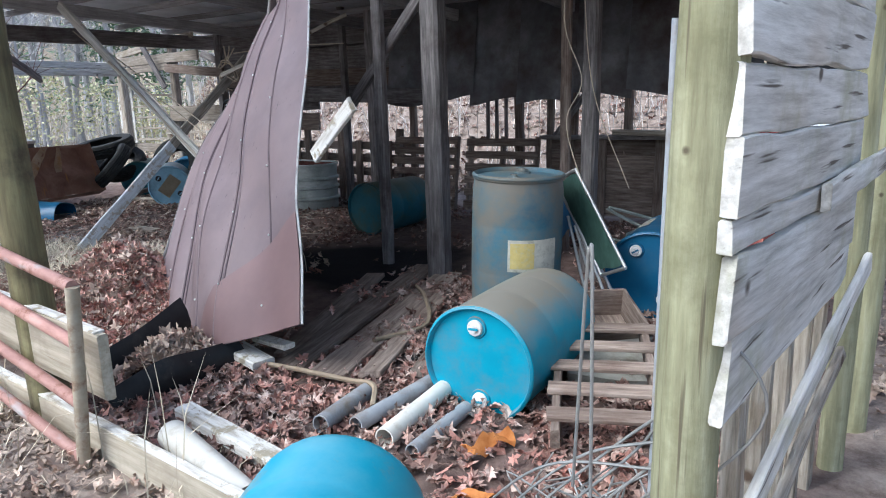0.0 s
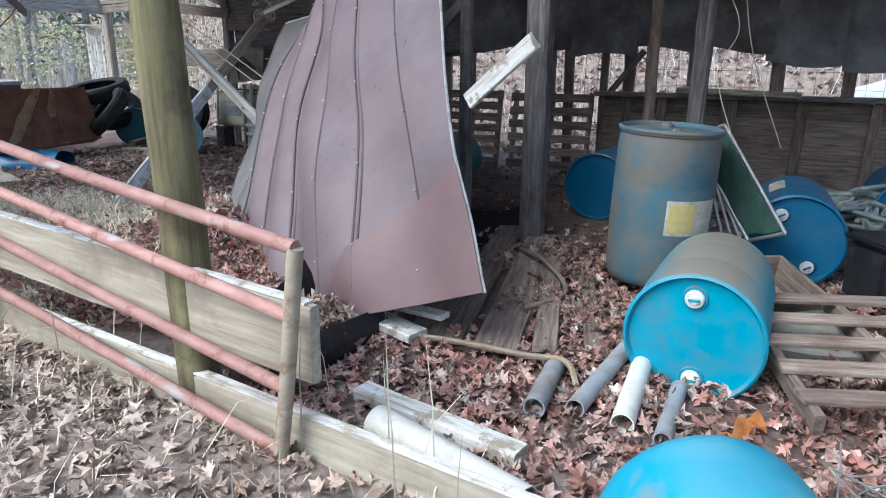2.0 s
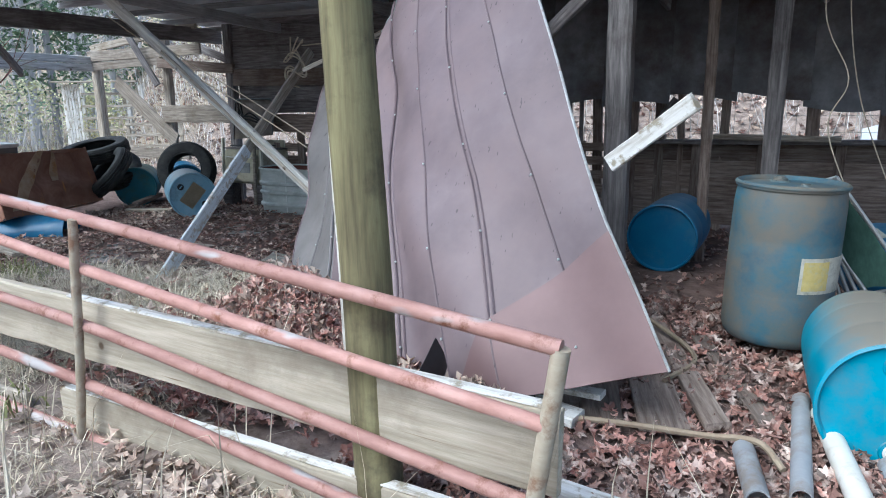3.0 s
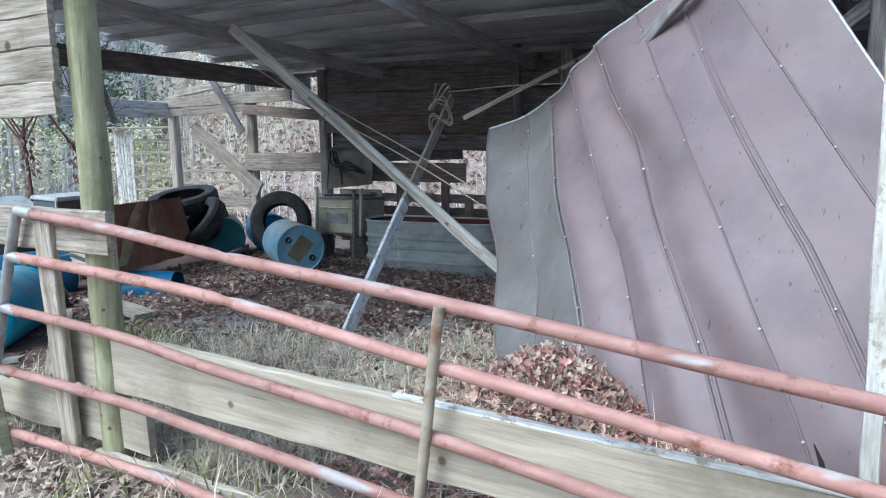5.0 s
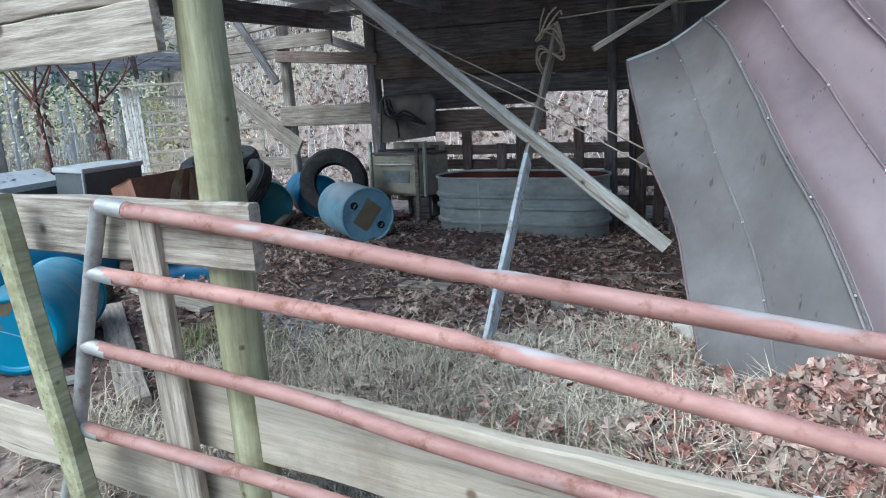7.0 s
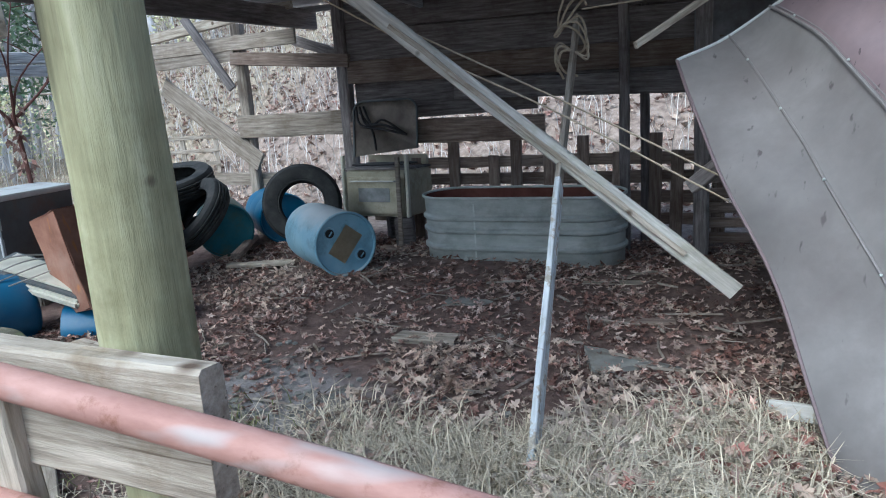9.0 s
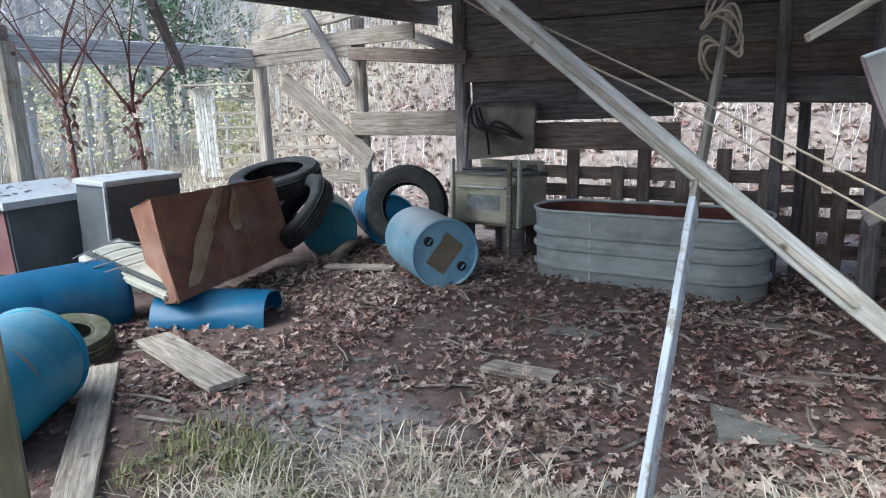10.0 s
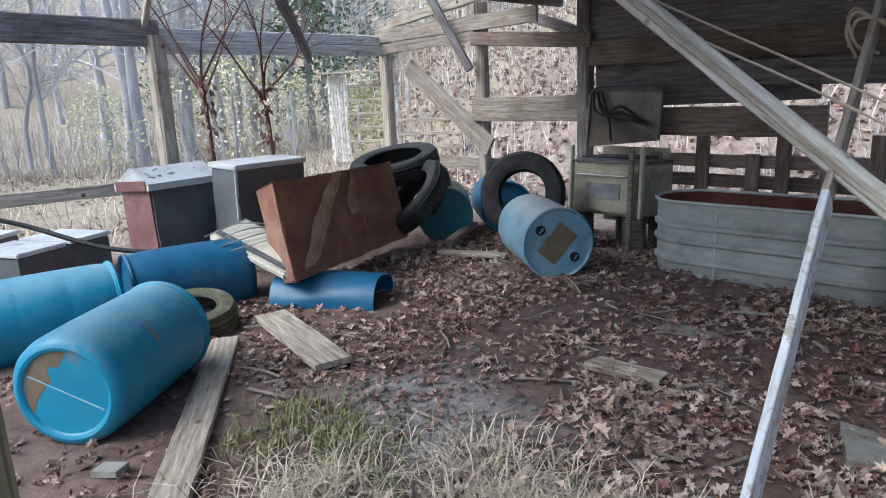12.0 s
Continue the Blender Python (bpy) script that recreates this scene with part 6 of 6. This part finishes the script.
def scatter(n, x0, x1, y0, y1, seed, keep=None, z=None):
    rng = random.Random(seed)
    out = []
    while len(out) < n:
        x, y = rng.uniform(x0, x1), rng.uniform(y0, y1)
        if keep is None or rng.random() < keep(x, y):
            out.append((x, y, (z or ground_z)(x, y)))
    return out


def rubble():
    rg = random.Random(77)
    bm = bmesh.new()
    for q in range(260):
        x, y = rg.gauss(-4.7, 0.7), rg.gauss(2.05, 0.4)
        z, s = ground_z(x, y), rg.uniform(0.008, 0.03)
        vs = [bm.verts.new((x + s * rg.uniform(0.6, 1.2) * math.cos(a), y + s * rg.uniform(0.6, 1.2) * math.sin(a), z - 0.01 + h)) for h in (0, s * 0.9) for a in (0, 1.3, 2.5, 3.8, 5.0)]
        for k in range(5):
            bm.faces.new((vs[k], vs[(k + 1) % 5], vs[5 + (k + 1) % 5], vs[5 + k]))
        bm.faces.new(vs[5:])
    solo("rubble", bm, M_CONCRETE, Matrix(), "small grey stones and clods on dried mud", "stones", kind="stuff", smooth=False)


rubble()


def clump(x, y, f=1.4, o=0.0):
    return max(0.05, 0.55 + 1.1 * noise.noise((x * f, y * f, o)))


def off_sheet(x, y):
    return 0.0 if (y > 1.0 + 0.75 * max(0, -x - 0.2) and y < 2.2 + 0.3 * max(0, -x) and -2.0 < x < 0.6) else 1.0


litter("leaf_litter_front", M_LEAFPALE, scatter(9000, -5.5, 4.5, -2.6, -0.08, 1, lambda x, y: clump(x, y, 1.6, 1) * smooth_step(-2.6, -2.0, y) * smooth_step(4.5, 4.0, x) * smooth_step(-5.5, -4.8, x)), "bleached dry oak leaves before the gate", seed=1)
litter("leaf_litter_outside", M_LEAFPALE, scatter(3500, 3.2, 9.0, -2.5, 8.0, 2, lambda x, y: clump(x, y, 1, 2)), "bleached dry leaves outside the wall", seed=2)
litter("leaf_litter_bay_russet", M_LEAFRED, scatter(1300, -0.3, 3.0, 0.0, 2.6, 33, lambda x, y: clump(x, y, 1.5, 13) * off_sheet(x, y)), "russet dry leaves in the right bay", seed=33)
litter("leaf_litter_bay", M_LEAF, scatter(5000, -0.3, 3.0, 0.0, 3.2, 3, lambda x, y: clump(x, y, 1.7, 3) * off_sheet(x, y) * (1 - 0.9 * cover(x, y)[3])), "red-brown dry leaves in the right bay", seed=3)
litter("leaf_litter_floor", M_LEAF, scatter(8500, -7.4, -1.6, 1.8, 6.3, 4, lambda x, y: clump(x, y, 1.5, 4) * (1 - 0.85 * cover(x, y)[2])), "dark red-brown dry leaves on the barn floor", (0.04, 0.085), 0.02, 0.35, seed=4)
litter("leaf_litter_floor_pale", M_LEAFPALE, scatter(2600, -7.4, -1.6, 1.6, 6.3, 5, lambda x, y: clump(x, y, 1.2, 9) ** 2 * (1 - 0.8 * cover(x, y)[2])), "paler dry leaves on the barn floor", (0.04, 0.08), 0.02, 0.35, seed=5)
litter("leaf_litter_side", M_LEAF, scatter(2600, -10.5, -4.0, -1.0, 2.6, 6, lambda x, y: clump(x, y, 1.5, 5)), "dry leaves on the open side", (0.035, 0.08), 0.02, 0.35, seed=6)
litter("leaf_litter_rear", M_LEAF, scatter(1700, -2.0, 3.0, 3.0, 6.2, 7, lambda x, y: clump(x, y, 1.5, 6) * (1 - 0.93 * cover(x, y)[3])), "dark dry leaves at the rear", (0.04, 0.08), seed=7)


def pile_z(x, y):
    return ground_z(x, y) + 0.22 * math.exp(-((x + 1.35) / 0.33) ** 2 - ((y - 1.25) / 0.3) ** 2) + 0.15 * math.exp(-((x - 0.06) / 0.17) ** 2 - ((y - 0.66) / 0.24) ** 2)


litter("leaf_pile", M_LEAFPALE, scatter(2300, -2.2, 0.3, 0.35, 1.8, 8, lambda x, y: math.exp(-((x + 1.1) / 0.75) ** 2 - ((y - 0.95) / 0.4) ** 2) + math.exp(-((x - 0.06) / 0.2) ** 2 - ((y - 0.66) / 0.26) ** 2), lambda x, y: pile_z(x, y) + 0.02), "heap of dry oak leaves against the fallen sheet", (0.06, 0.12), 0.06, 0.8, seed=8)
litter("leaf_pile_red", M_LEAFRED, scatter(5200, -2.2, 0.3, 0.2, 1.8, 9, lambda x, y: math.exp(-((x + 1.0) / 0.7) ** 2 - ((y - 1.0) / 0.42) ** 2), lambda x, y: pile_z(x, y) + 0.02), "red-brown dry leaves round the fallen sheet", (0.06, 0.11), 0.05, 0.7, seed=9)
litter("leaf_litter_meadow", M_LEAFPALE, scatter(1500, -4.3, -0.9, 0.2, 3.0, 34, lambda x, y: clump(x, y, 1.9, 14) ** 2 * off_sheet(x, y)), "bleached leaves caught in the dead grass", (0.05, 0.1), 0.1, 0.6, seed=34)
litter("leaf_litter_meadow_russet", M_LEAFRED, scatter(900, -3.2, -0.7, 0.2, 2.6, 35, lambda x, y: smooth_step(-3.2, -1.4, x) * clump(x, y, 1.9, 15) * off_sheet(x, y)), "russet leaves blown round the leaf heap", (0.05, 0.1), 0.1, 0.6, seed=35)
litter("hillside_litter_dark", M_LEAF, scatter(8000, -21, 9, 7.2, 20, 36, lambda x, y: smooth_step(-6, -3, x + y)), "brown leaves on the wooded slope", (0.09, 0.2), seed=36)
litter("hillside_litter", M_LEAFPALE, scatter(7000, -21, 9, 7.2, 20, 10, lambda x, y: smooth_step(-6, -3, x + y)), "bleached leaves on the wooded slope", (0.09, 0.2), seed=10)
litter("field_litter", M_LEAFPALE, scatter(3000, -22, -10.2, -2, 14, 11, lambda x, y: clump(x, y, 0.5, 8)), "leaves on the field edge", (0.07, 0.14), seed=11)


litter("pale_scraps", M_LEAFPALE, scatter(420, -7.4, -5.6, 3.4, 5.0, 37, lambda x, y: clump(x, y, 2.5, 37) ** 2), "pale curled leaves and scraps by the drums", (0.04, 0.09), 0.04, 0.7, seed=37)


def twigs(count, x0, x1, y0, y1, seed):
    """Short broken sticks lying on the floor, in one mesh."""
    rg = random.Random(seed)
    verts, faces = [], []
    for q in range(count):
        x, y, a, ln, r = rg.uniform(x0, x1), rg.uniform(y0, y1), rg.uniform(0, 6.28), rg.uniform(0.1, 0.45), rg.uniform(0.003, 0.009)
        d = Vector((math.cos(a), math.sin(a), 0))
        n = Vector((-d.y, d.x, 0))
        for f in (0, 0.5, 1):
            p = Vector((x, y, 0)) + d * ln * f + n * 0.05 * ln * rg.uniform(-1, 1)
            p.z = ground_z(p.x, p.y) + r * 1.5 + 0.01
            verts.extend((p + n * r, p + Vector((0, 0, r * 1.7)), p - n * r))
        b = len(verts) - 9
        for f in (0, 3):
            for k in range(3):
                j = (k + 1) % 3
                faces.append((b + f + k, b + f + j, b + f + 3 + j, b + f + 3 + k))
    me = bpy.data.meshes.new("twigs")
    me.from_pydata(verts, [], faces)
    me.materials.append(M_FRAMEWOOD)
    tagged(new("twigs", me), "broken grey-brown twigs strewn on the barn floor", "twigs", kind="stuff")


twigs(170, -7.0, -2.0, 1.6, 5.8, 91)


def blades(name, mat, places, label, height=(0.08, 0.25), width=0.004, lean=0.6, seed=0):
    """Many bent stalks in one mesh, each two quads long."""
    rng = np.random.default_rng(seed)
    n = len(places)
    p = np.asarray(places, float)
    h, a, ln = rng.uniform(*height, n), rng.uniform(0, 2 * np.pi, n), np.clip(rng.normal(lean, 0.3, n), 0.05, 1.45)
    d = np.stack([np.cos(a), np.sin(a), np.zeros(n)], -1)
    side = np.stack([-np.sin(a), np.cos(a), np.zeros(n)], -1) * width
    up = np.array([0, 0, 1.0])
    q0 = p - up * 0.01
    q1 = p + d * (h * np.sin(ln) * 0.4)[:, None] + up * (h * np.cos(ln) * 0.6)[:, None]
    q2 = p + d * (h * np.sin(ln * 1.4))[:, None] + up * np.maximum(0.01, h * np.cos(ln * 1.3))[:, None]
    co = np.stack([q0 - side, q0 + side, q1 - side * 0.8, q1 + side * 0.8, q2], 1).reshape(-1, 3)
    base = (np.arange(n) * 5)[:, None]
    quads = (np.array([[0, 1, 3, 2]]) + base).tolist()
    tris = (np.array([[2, 3, 4]]) + base).tolist()
    me = bpy.data.meshes.new(name)
    me.from_pydata(co, [], quads + tris)
    me.materials.append(mat)
    return tagged(new(name, me), label, "grass", kind="stuff")


def meadow(x, y):
    far = 2.05 + 0.5 * smooth_step(-3.4, -2.2, x) - 0.35 * smooth_step(-4.0, -5.0, x)
    return smooth_step(-5.2, -4.2, x) * smooth_step(-0.9, -1.5, x) * smooth_step(far + 0.25, far - 0.35, y) * smooth_step(0.1, 0.3, y) * clump(x, y, 2.0, 20) ** 1.5


blades("dead_grass", M_STRAW, scatter(26000, -5.2, -0.9, 0.1, 3.1, 20, meadow), "matted dead grass inside the gate", (0.1, 0.3), 0.0032, 1.1, seed=20)
blades("dead_grass_front", M_STRAW, scatter(3500, -4.5, 1.5, -1.6, 0.1, 21, lambda x, y: clump(x, y, 1.3, 21) ** 2), "dead grass along the gate", (0.08, 0.24), 0.003, 1.1, seed=21)
blades("green_grass", M_GREEN, scatter(700, -5.8, -3.4, 0.6, 2.2, 22, lambda x, y: math.exp(-((x + 4.9) / 0.4) ** 2 - ((y - 1.55) / 0.25) ** 2) * clump(x, y, 3, 22)), "green grass tufts on the earth", (0.04, 0.17), 0.004, 0.7, seed=22)
blades("green_weeds", M_GREEN, scatter(220, -3.2, -1.9, -0.5, 0.1, 23, lambda x, y: clump(x, y, 3, 23)), "green weeds under the gate", (0.05, 0.2), 0.007, 0.6, seed=23)
blades("green_ivy", M_GREEN, scatter(1500, 4.2, 6.5, 3.0, 6.5, 24, lambda x, y: clump(x, y, 1.5, 24)), "green ground cover outside", (0.08, 0.3), 0.018, 0.9, seed=24)
blades("field_grass", M_STRAW, scatter(9000, -26, -10.4, -1, 17, 25, lambda x, y: clump(x, y, 0.6, 25)), "pale dead grass on the field", (0.12, 0.4), 0.008, 0.7, seed=25)
blades("tall_stems", M_STRAW, scatter(70, -3.2, 1.5, -0.9, 0.3, 26, lambda x, y: clump(x, y, 2, 26)), "tall dry weed stems by the gate", (0.3, 0.7), 0.003, 0.35, seed=26)
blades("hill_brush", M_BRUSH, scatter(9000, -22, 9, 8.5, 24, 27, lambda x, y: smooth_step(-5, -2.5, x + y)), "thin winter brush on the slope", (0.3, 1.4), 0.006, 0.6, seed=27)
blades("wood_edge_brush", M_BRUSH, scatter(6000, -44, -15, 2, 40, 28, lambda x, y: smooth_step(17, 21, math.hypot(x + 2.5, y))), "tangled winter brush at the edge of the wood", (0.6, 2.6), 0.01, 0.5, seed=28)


# ---- trees ----
def tree_meshes(seed, height, r):
    """A bare winter tree: the trunk, and a crown of limbs and twigs."""
    rng = random.Random(seed)
    bends = [Vector((rng.gauss(0, 0.07) * k, rng.gauss(0, 0.07) * k, height * k / 7)) for k in range(8)]
    path = spline(bends, 21)
    trunk = tube(path, [max(0.015, r * (1 - 0.9 * k / 21)) * (1.35 if k == 0 else 1) for k in range(22)], 10, wobble=0.12, seed=seed)
    verts, faces = [], []

    def limb(p, d, length, rad, depth):
        pts = [p]
        for k in range(4):
            d = (d + Vector((rng.gauss(0, 0.22), rng.gauss(0, 0.22), rng.gauss(0.06, 0.15)))).normalized()
            pts.append(pts[-1] + d * length / 4)
        side = d.orthogonal().normalized()
        other = d.cross(side)
        base = len(verts)
        for k, q in enumerate(pts):
            w = rad * (1 - 0.85 * k / 4)
            for a in (0, 2.09, 4.19):
                verts.append(q + (side * math.cos(a) + other * math.sin(a)) * w)
        for k in range(4):
            for a in range(3):
                b = (a + 1) % 3
                faces.append((base + 3 * k + a, base + 3 * k + b, base + 3 * k + 3 + b, base + 3 * k + 3 + a))
        if depth:
            for k in range(1, 5):
                for _ in range(2):
                    dd = (d + Vector((rng.gauss(0, 0.7), rng.gauss(0, 0.7), rng.gauss(0.2, 0.5)))).normalized()
                    limb(pts[k], dd, length * rng.uniform(0.35, 0.6), rad * 0.5, depth - 1)

    for k in range(15):
        f = rng.uniform(0.16, 0.98)
        a = rng.uniform(0, 6.28)
        p = path[int(f * 21)]
        limb(p, Vector((math.cos(a), math.sin(a), rng.uniform(0.2, 1.1))).normalized(), height * rng.uniform(0.12, 0.3) * (1.2 - 0.6 * f), r * (1 - 0.8 * f) * 0.28, 2)
    return trunk, verts, faces


def tree(m, seed, height, r):
    t = thing("bare_tree", m, "tall bare grey winter tree in the wood", "tree", "winter trees")
    trunk, verts, faces = tree_meshes(seed, height, r)
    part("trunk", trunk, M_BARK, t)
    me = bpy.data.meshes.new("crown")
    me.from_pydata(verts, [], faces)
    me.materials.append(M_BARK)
    ob = new("crown", me)
    ob.parent = t
    return t


rng = random.Random(5)
kinds = [tree(pose(-24 - 2 * q, 6 + 5 * q, ground_z(-24 - 2 * q, 6 + 5 * q) - 0.1, 0, 0, 50 * q), 50 + q, 11 + 1.5 * q, 0.08 + 0.022 * q) for q in range(6)]
made = 0
while made < 150:
    a, dist = rng.uniform(-20, 100), rng.uniform(19, 60)
    x, y = -3 - dist * math.cos(radians(a)), 1 + dist * math.sin(radians(a))
    if y < 8 and x > -16 or (a > 55 and rng.random() < 0.35):
        continue
    copy_thing(rng.choice(kinds), pose(x, y, ground_z(x, y) - 0.15, rng.gauss(0, 2), rng.gauss(0, 2), rng.uniform(0, 360)))
    made += 1
for x, y in ((5.2, 3.2), (6.4, 5.5), (8.0, 4.2), (9.5, 8.0), (7.5, 10.0), (4.5, 12.0), (1.0, 13.0)):
    copy_thing(rng.choice(kinds[:3]), pose(x, y, ground_z(x, y) - 0.15, 0, 0, rng.uniform(0, 360)))


def bush(m, seed, mat, size, label, leaves=700, evergreen=False):
    rg = random.Random(seed)
    t = thing("evergreen" if evergreen else "bush", m, label, "evergreen tree" if evergreen else "bush")
    part("trunk", tube([(0, 0, -0.2), (0.05, 0, size * 0.5), (0, 0.05, size * 0.95)], [0.04 * size / 2, 0.03 * size / 2, 0.01], 8), M_BARK, t)
    verts, faces = [], []
    for q in range(leaves):
        f = rg.random() ** 0.7
        rad = size * (0.32 * (1.02 - f) if evergreen else 0.5 * abs(math.sin(3.0 * f + 0.1)) ** 0.5) * rg.uniform(0.3, 1.0)
        a = rg.uniform(0, 6.28)
        p = Vector((rad * math.cos(a), rad * math.sin(a), size * (0.08 + 0.92 * f)))
        p += rough(p, size * 0.12, 1.2, seed)
        d = Vector((rg.gauss(0, 1), rg.gauss(0, 1), rg.gauss(-0.2 if evergreen else 0.2, 0.6))).normalized()
        s = d.orthogonal().normalized()
        ln, w = (0.3, 0.05) if evergreen else (0.1, 0.035)
        b = len(verts)
        verts.extend([p, p + d * ln * 0.5 + s * w, p + d * ln, p + d * ln * 0.5 - s * w])
        faces.append((b, b + 1, b + 2, b + 3))
    me = bpy.data.meshes.new("crown")
    me.from_pydata(verts, [], faces)
    me.materials.append(mat)
    ob = new("crown", me)
    ob.parent = t
    return t


for q, (x, y, s) in enumerate(((-18, 8.5, 2.6), (-20, 11.5, 2.4), (-17.5, 12, 2.2), (-21, 6.5, 2.2), (-16.5, 14.5, 2.0), (-23, 9.5, 3.0), (-15.5, 10.5, 1.6))):
    bush(pose(x, y, ground_z(x, y), 0, 0, q * 40), 300 + q, M_YELLOWLEAF, s, "yellow-green bush at the edge of the wood", 650)
for q, (x, y, s) in enumerate(((-24, 15, 8), (-27, 20, 9), (-30, 13, 9), (-22, 22, 8), (-33, 18, 10))):
    bush(pose(x, y, ground_z(x, y), 0, 0, q * 40), 320 + q, M_PINE, s, "dark green evergreen among bare trees", 1800, True)


def sapling(x, y, seed, height, label):
    rg = random.Random(seed)
    t = thing("vine_sapling", pose(x, y, ground_z(x, y)), label, "sapling")
    fork = height * 0.62
    part("stem", tube(spline([(0, 0, -0.05), (0.03, 0.02, fork * 0.5), (0, 0, fork)], 10), 0.02, 8, wobble=0.2, seed=seed), M_TWIG, t)
    for k in range(7):
        a = rg.uniform(0, 6.28)
        p0 = Vector((0, 0, fork * rg.uniform(0.9, 1.0)))
        d = Vector((0.55 * math.cos(a), 0.55 * math.sin(a), rg.uniform(0.5, 1)))
        p1 = p0 + d * height * 0.22
        p2 = p1 + (d + Vector((rg.gauss(0, 0.3), rg.gauss(0, 0.3), 0.2))) * height * 0.2
        part("branch", tube(spline([p0, p1, p2], 8), [0.013 - 0.0013 * i for i in range(9)], 6), M_TWIG, t)
        for q in range(3):
            e = p1.lerp(p2, rg.random())
            part("twig", tube([e, e + Vector((rg.gauss(0, 0.2), rg.gauss(0, 0.2), rg.uniform(0.0, 0.35)))], 0.004, 5), M_TWIG, t)
    verts, faces = [], []
    for q in range(60):
        p = Vector((rg.gauss(0, 0.05), rg.gauss(0, 0.05), rg.uniform(fork * 0.45, fork * 1.05)))
        d = Vector((rg.gauss(0, 0.6), rg.gauss(0, 0.6), -1)).normalized()
        s = d.orthogonal().normalized() * 0.02
        b = len(verts)
        verts.extend([p, p + d * 0.05 + s, p + d * 0.1, p + d * 0.05 - s])
        faces.append((b, b + 1, b + 2, b + 3))
    me = bpy.data.meshes.new("dead_leaves")
    me.from_pydata(verts, [], faces)
    me.materials.append(M_LEAF)
    ob = new("dead_leaves", me)
    ob.parent = t


sapling(-8.75, 3.15, 1, 2.9, "thin reddish sapling hung with dead leaves")
sapling(-8.4, 3.6, 2, 2.7, "thin reddish forked sapling")


# ---- pale shed frame and gate in the field ----
def shed():
    s = thing("field_shed", pose(-15.0, 9.3, ground_z(-15.0, 9.3), 0, 0, 35), "weathered white shed frame beyond the barn", "shed")
    for q, (x, y) in enumerate(((0, 0), (1.5, 0), (0, 1.2), (1.5, 1.2))):
        board_part("post", (x, y, 0), (x, y, 2.0), 0.1, 0.1, M_PAINTWOOD, s, up=(1, 0, 0), seed=400 + q)
    for q in range(5):
        board_part("board", (0.06 + 0.07 * q, -0.06, 0.1), (0.06 + 0.07 * q, -0.06, 2.0), 0.06, 0.02, M_PAINTWOOD, s, up=(1, 0, 0), seed=410 + q)
    for q in range(6):
        board_part("rail", (0.4, -0.05, 0.25 + 0.3 * q), (1.6, -0.05, 0.25 + 0.3 * q), 0.06, 0.03, M_GREYWOOD, s, seed=420 + q)
    board_part("roof_board", (-0.2, -0.2, 2.05), (1.8, -0.2, 2.05), 0.2, 0.04, M_GREYWOOD, s, up=(0, 1, 0), seed=430)


shed()
gate2 = thing("field_gate", pose(-12.4, 8.9, ground_z(-12.4, 8.9), 0, 0, 30), "grey wooden field gate behind the barn", "gate")
for q in range(4):
    board_part("bar", (0, 0, 0.25 + 0.25 * q), (1.3, 0, 0.25 + 0.25 * q), 0.07, 0.03, M_GREYWOOD, gate2, seed=440 + q)
for q in range(3):
    board_part("upright", (0.05 + q * 0.6, 0.03, 0), (0.05 + q * 0.6, 0.03, 1.1), 0.08, 0.04, M_GREYWOOD, gate2, up=(1, 0, 0), seed=450 + q)


# ---- wire mesh fence behind the open slot, white sheet on the slope ----
wf = thing("wire_fence", pose(0, 6.75, 0), "sagging wire mesh fence behind the barn", "fence")
for q in range(36):
    part("wire", tube([(-2.5 + q * 0.16, 0, 0.3), (-2.5 + q * 0.16, 0.02, 1.75)], 0.003, 4), M_WIRE, wf)
for q in range(8):
    part("wire", tube([(-2.5, 0, 0.4 + q * 0.18), (3.2, 0, 0.38 + q * 0.18)], 0.003, 4), M_WIRE, wf)
solo("white_tarpaulin", patch([[(3.2 * i / 14 - 1.2, 0.5 * q / 4, 0.36 * math.sin(math.pi * i / 14) + 0.1 * q + 0.05 * noise.noise((i * 0.6, q, 3))) for i in range(15)] for q in range(5)], 0.01), M_PALEMETAL, pose(3.3, 8.3, 0.65, 0, 0, -6), "white tarpaulin heaped behind the barn", "tarpaulin")
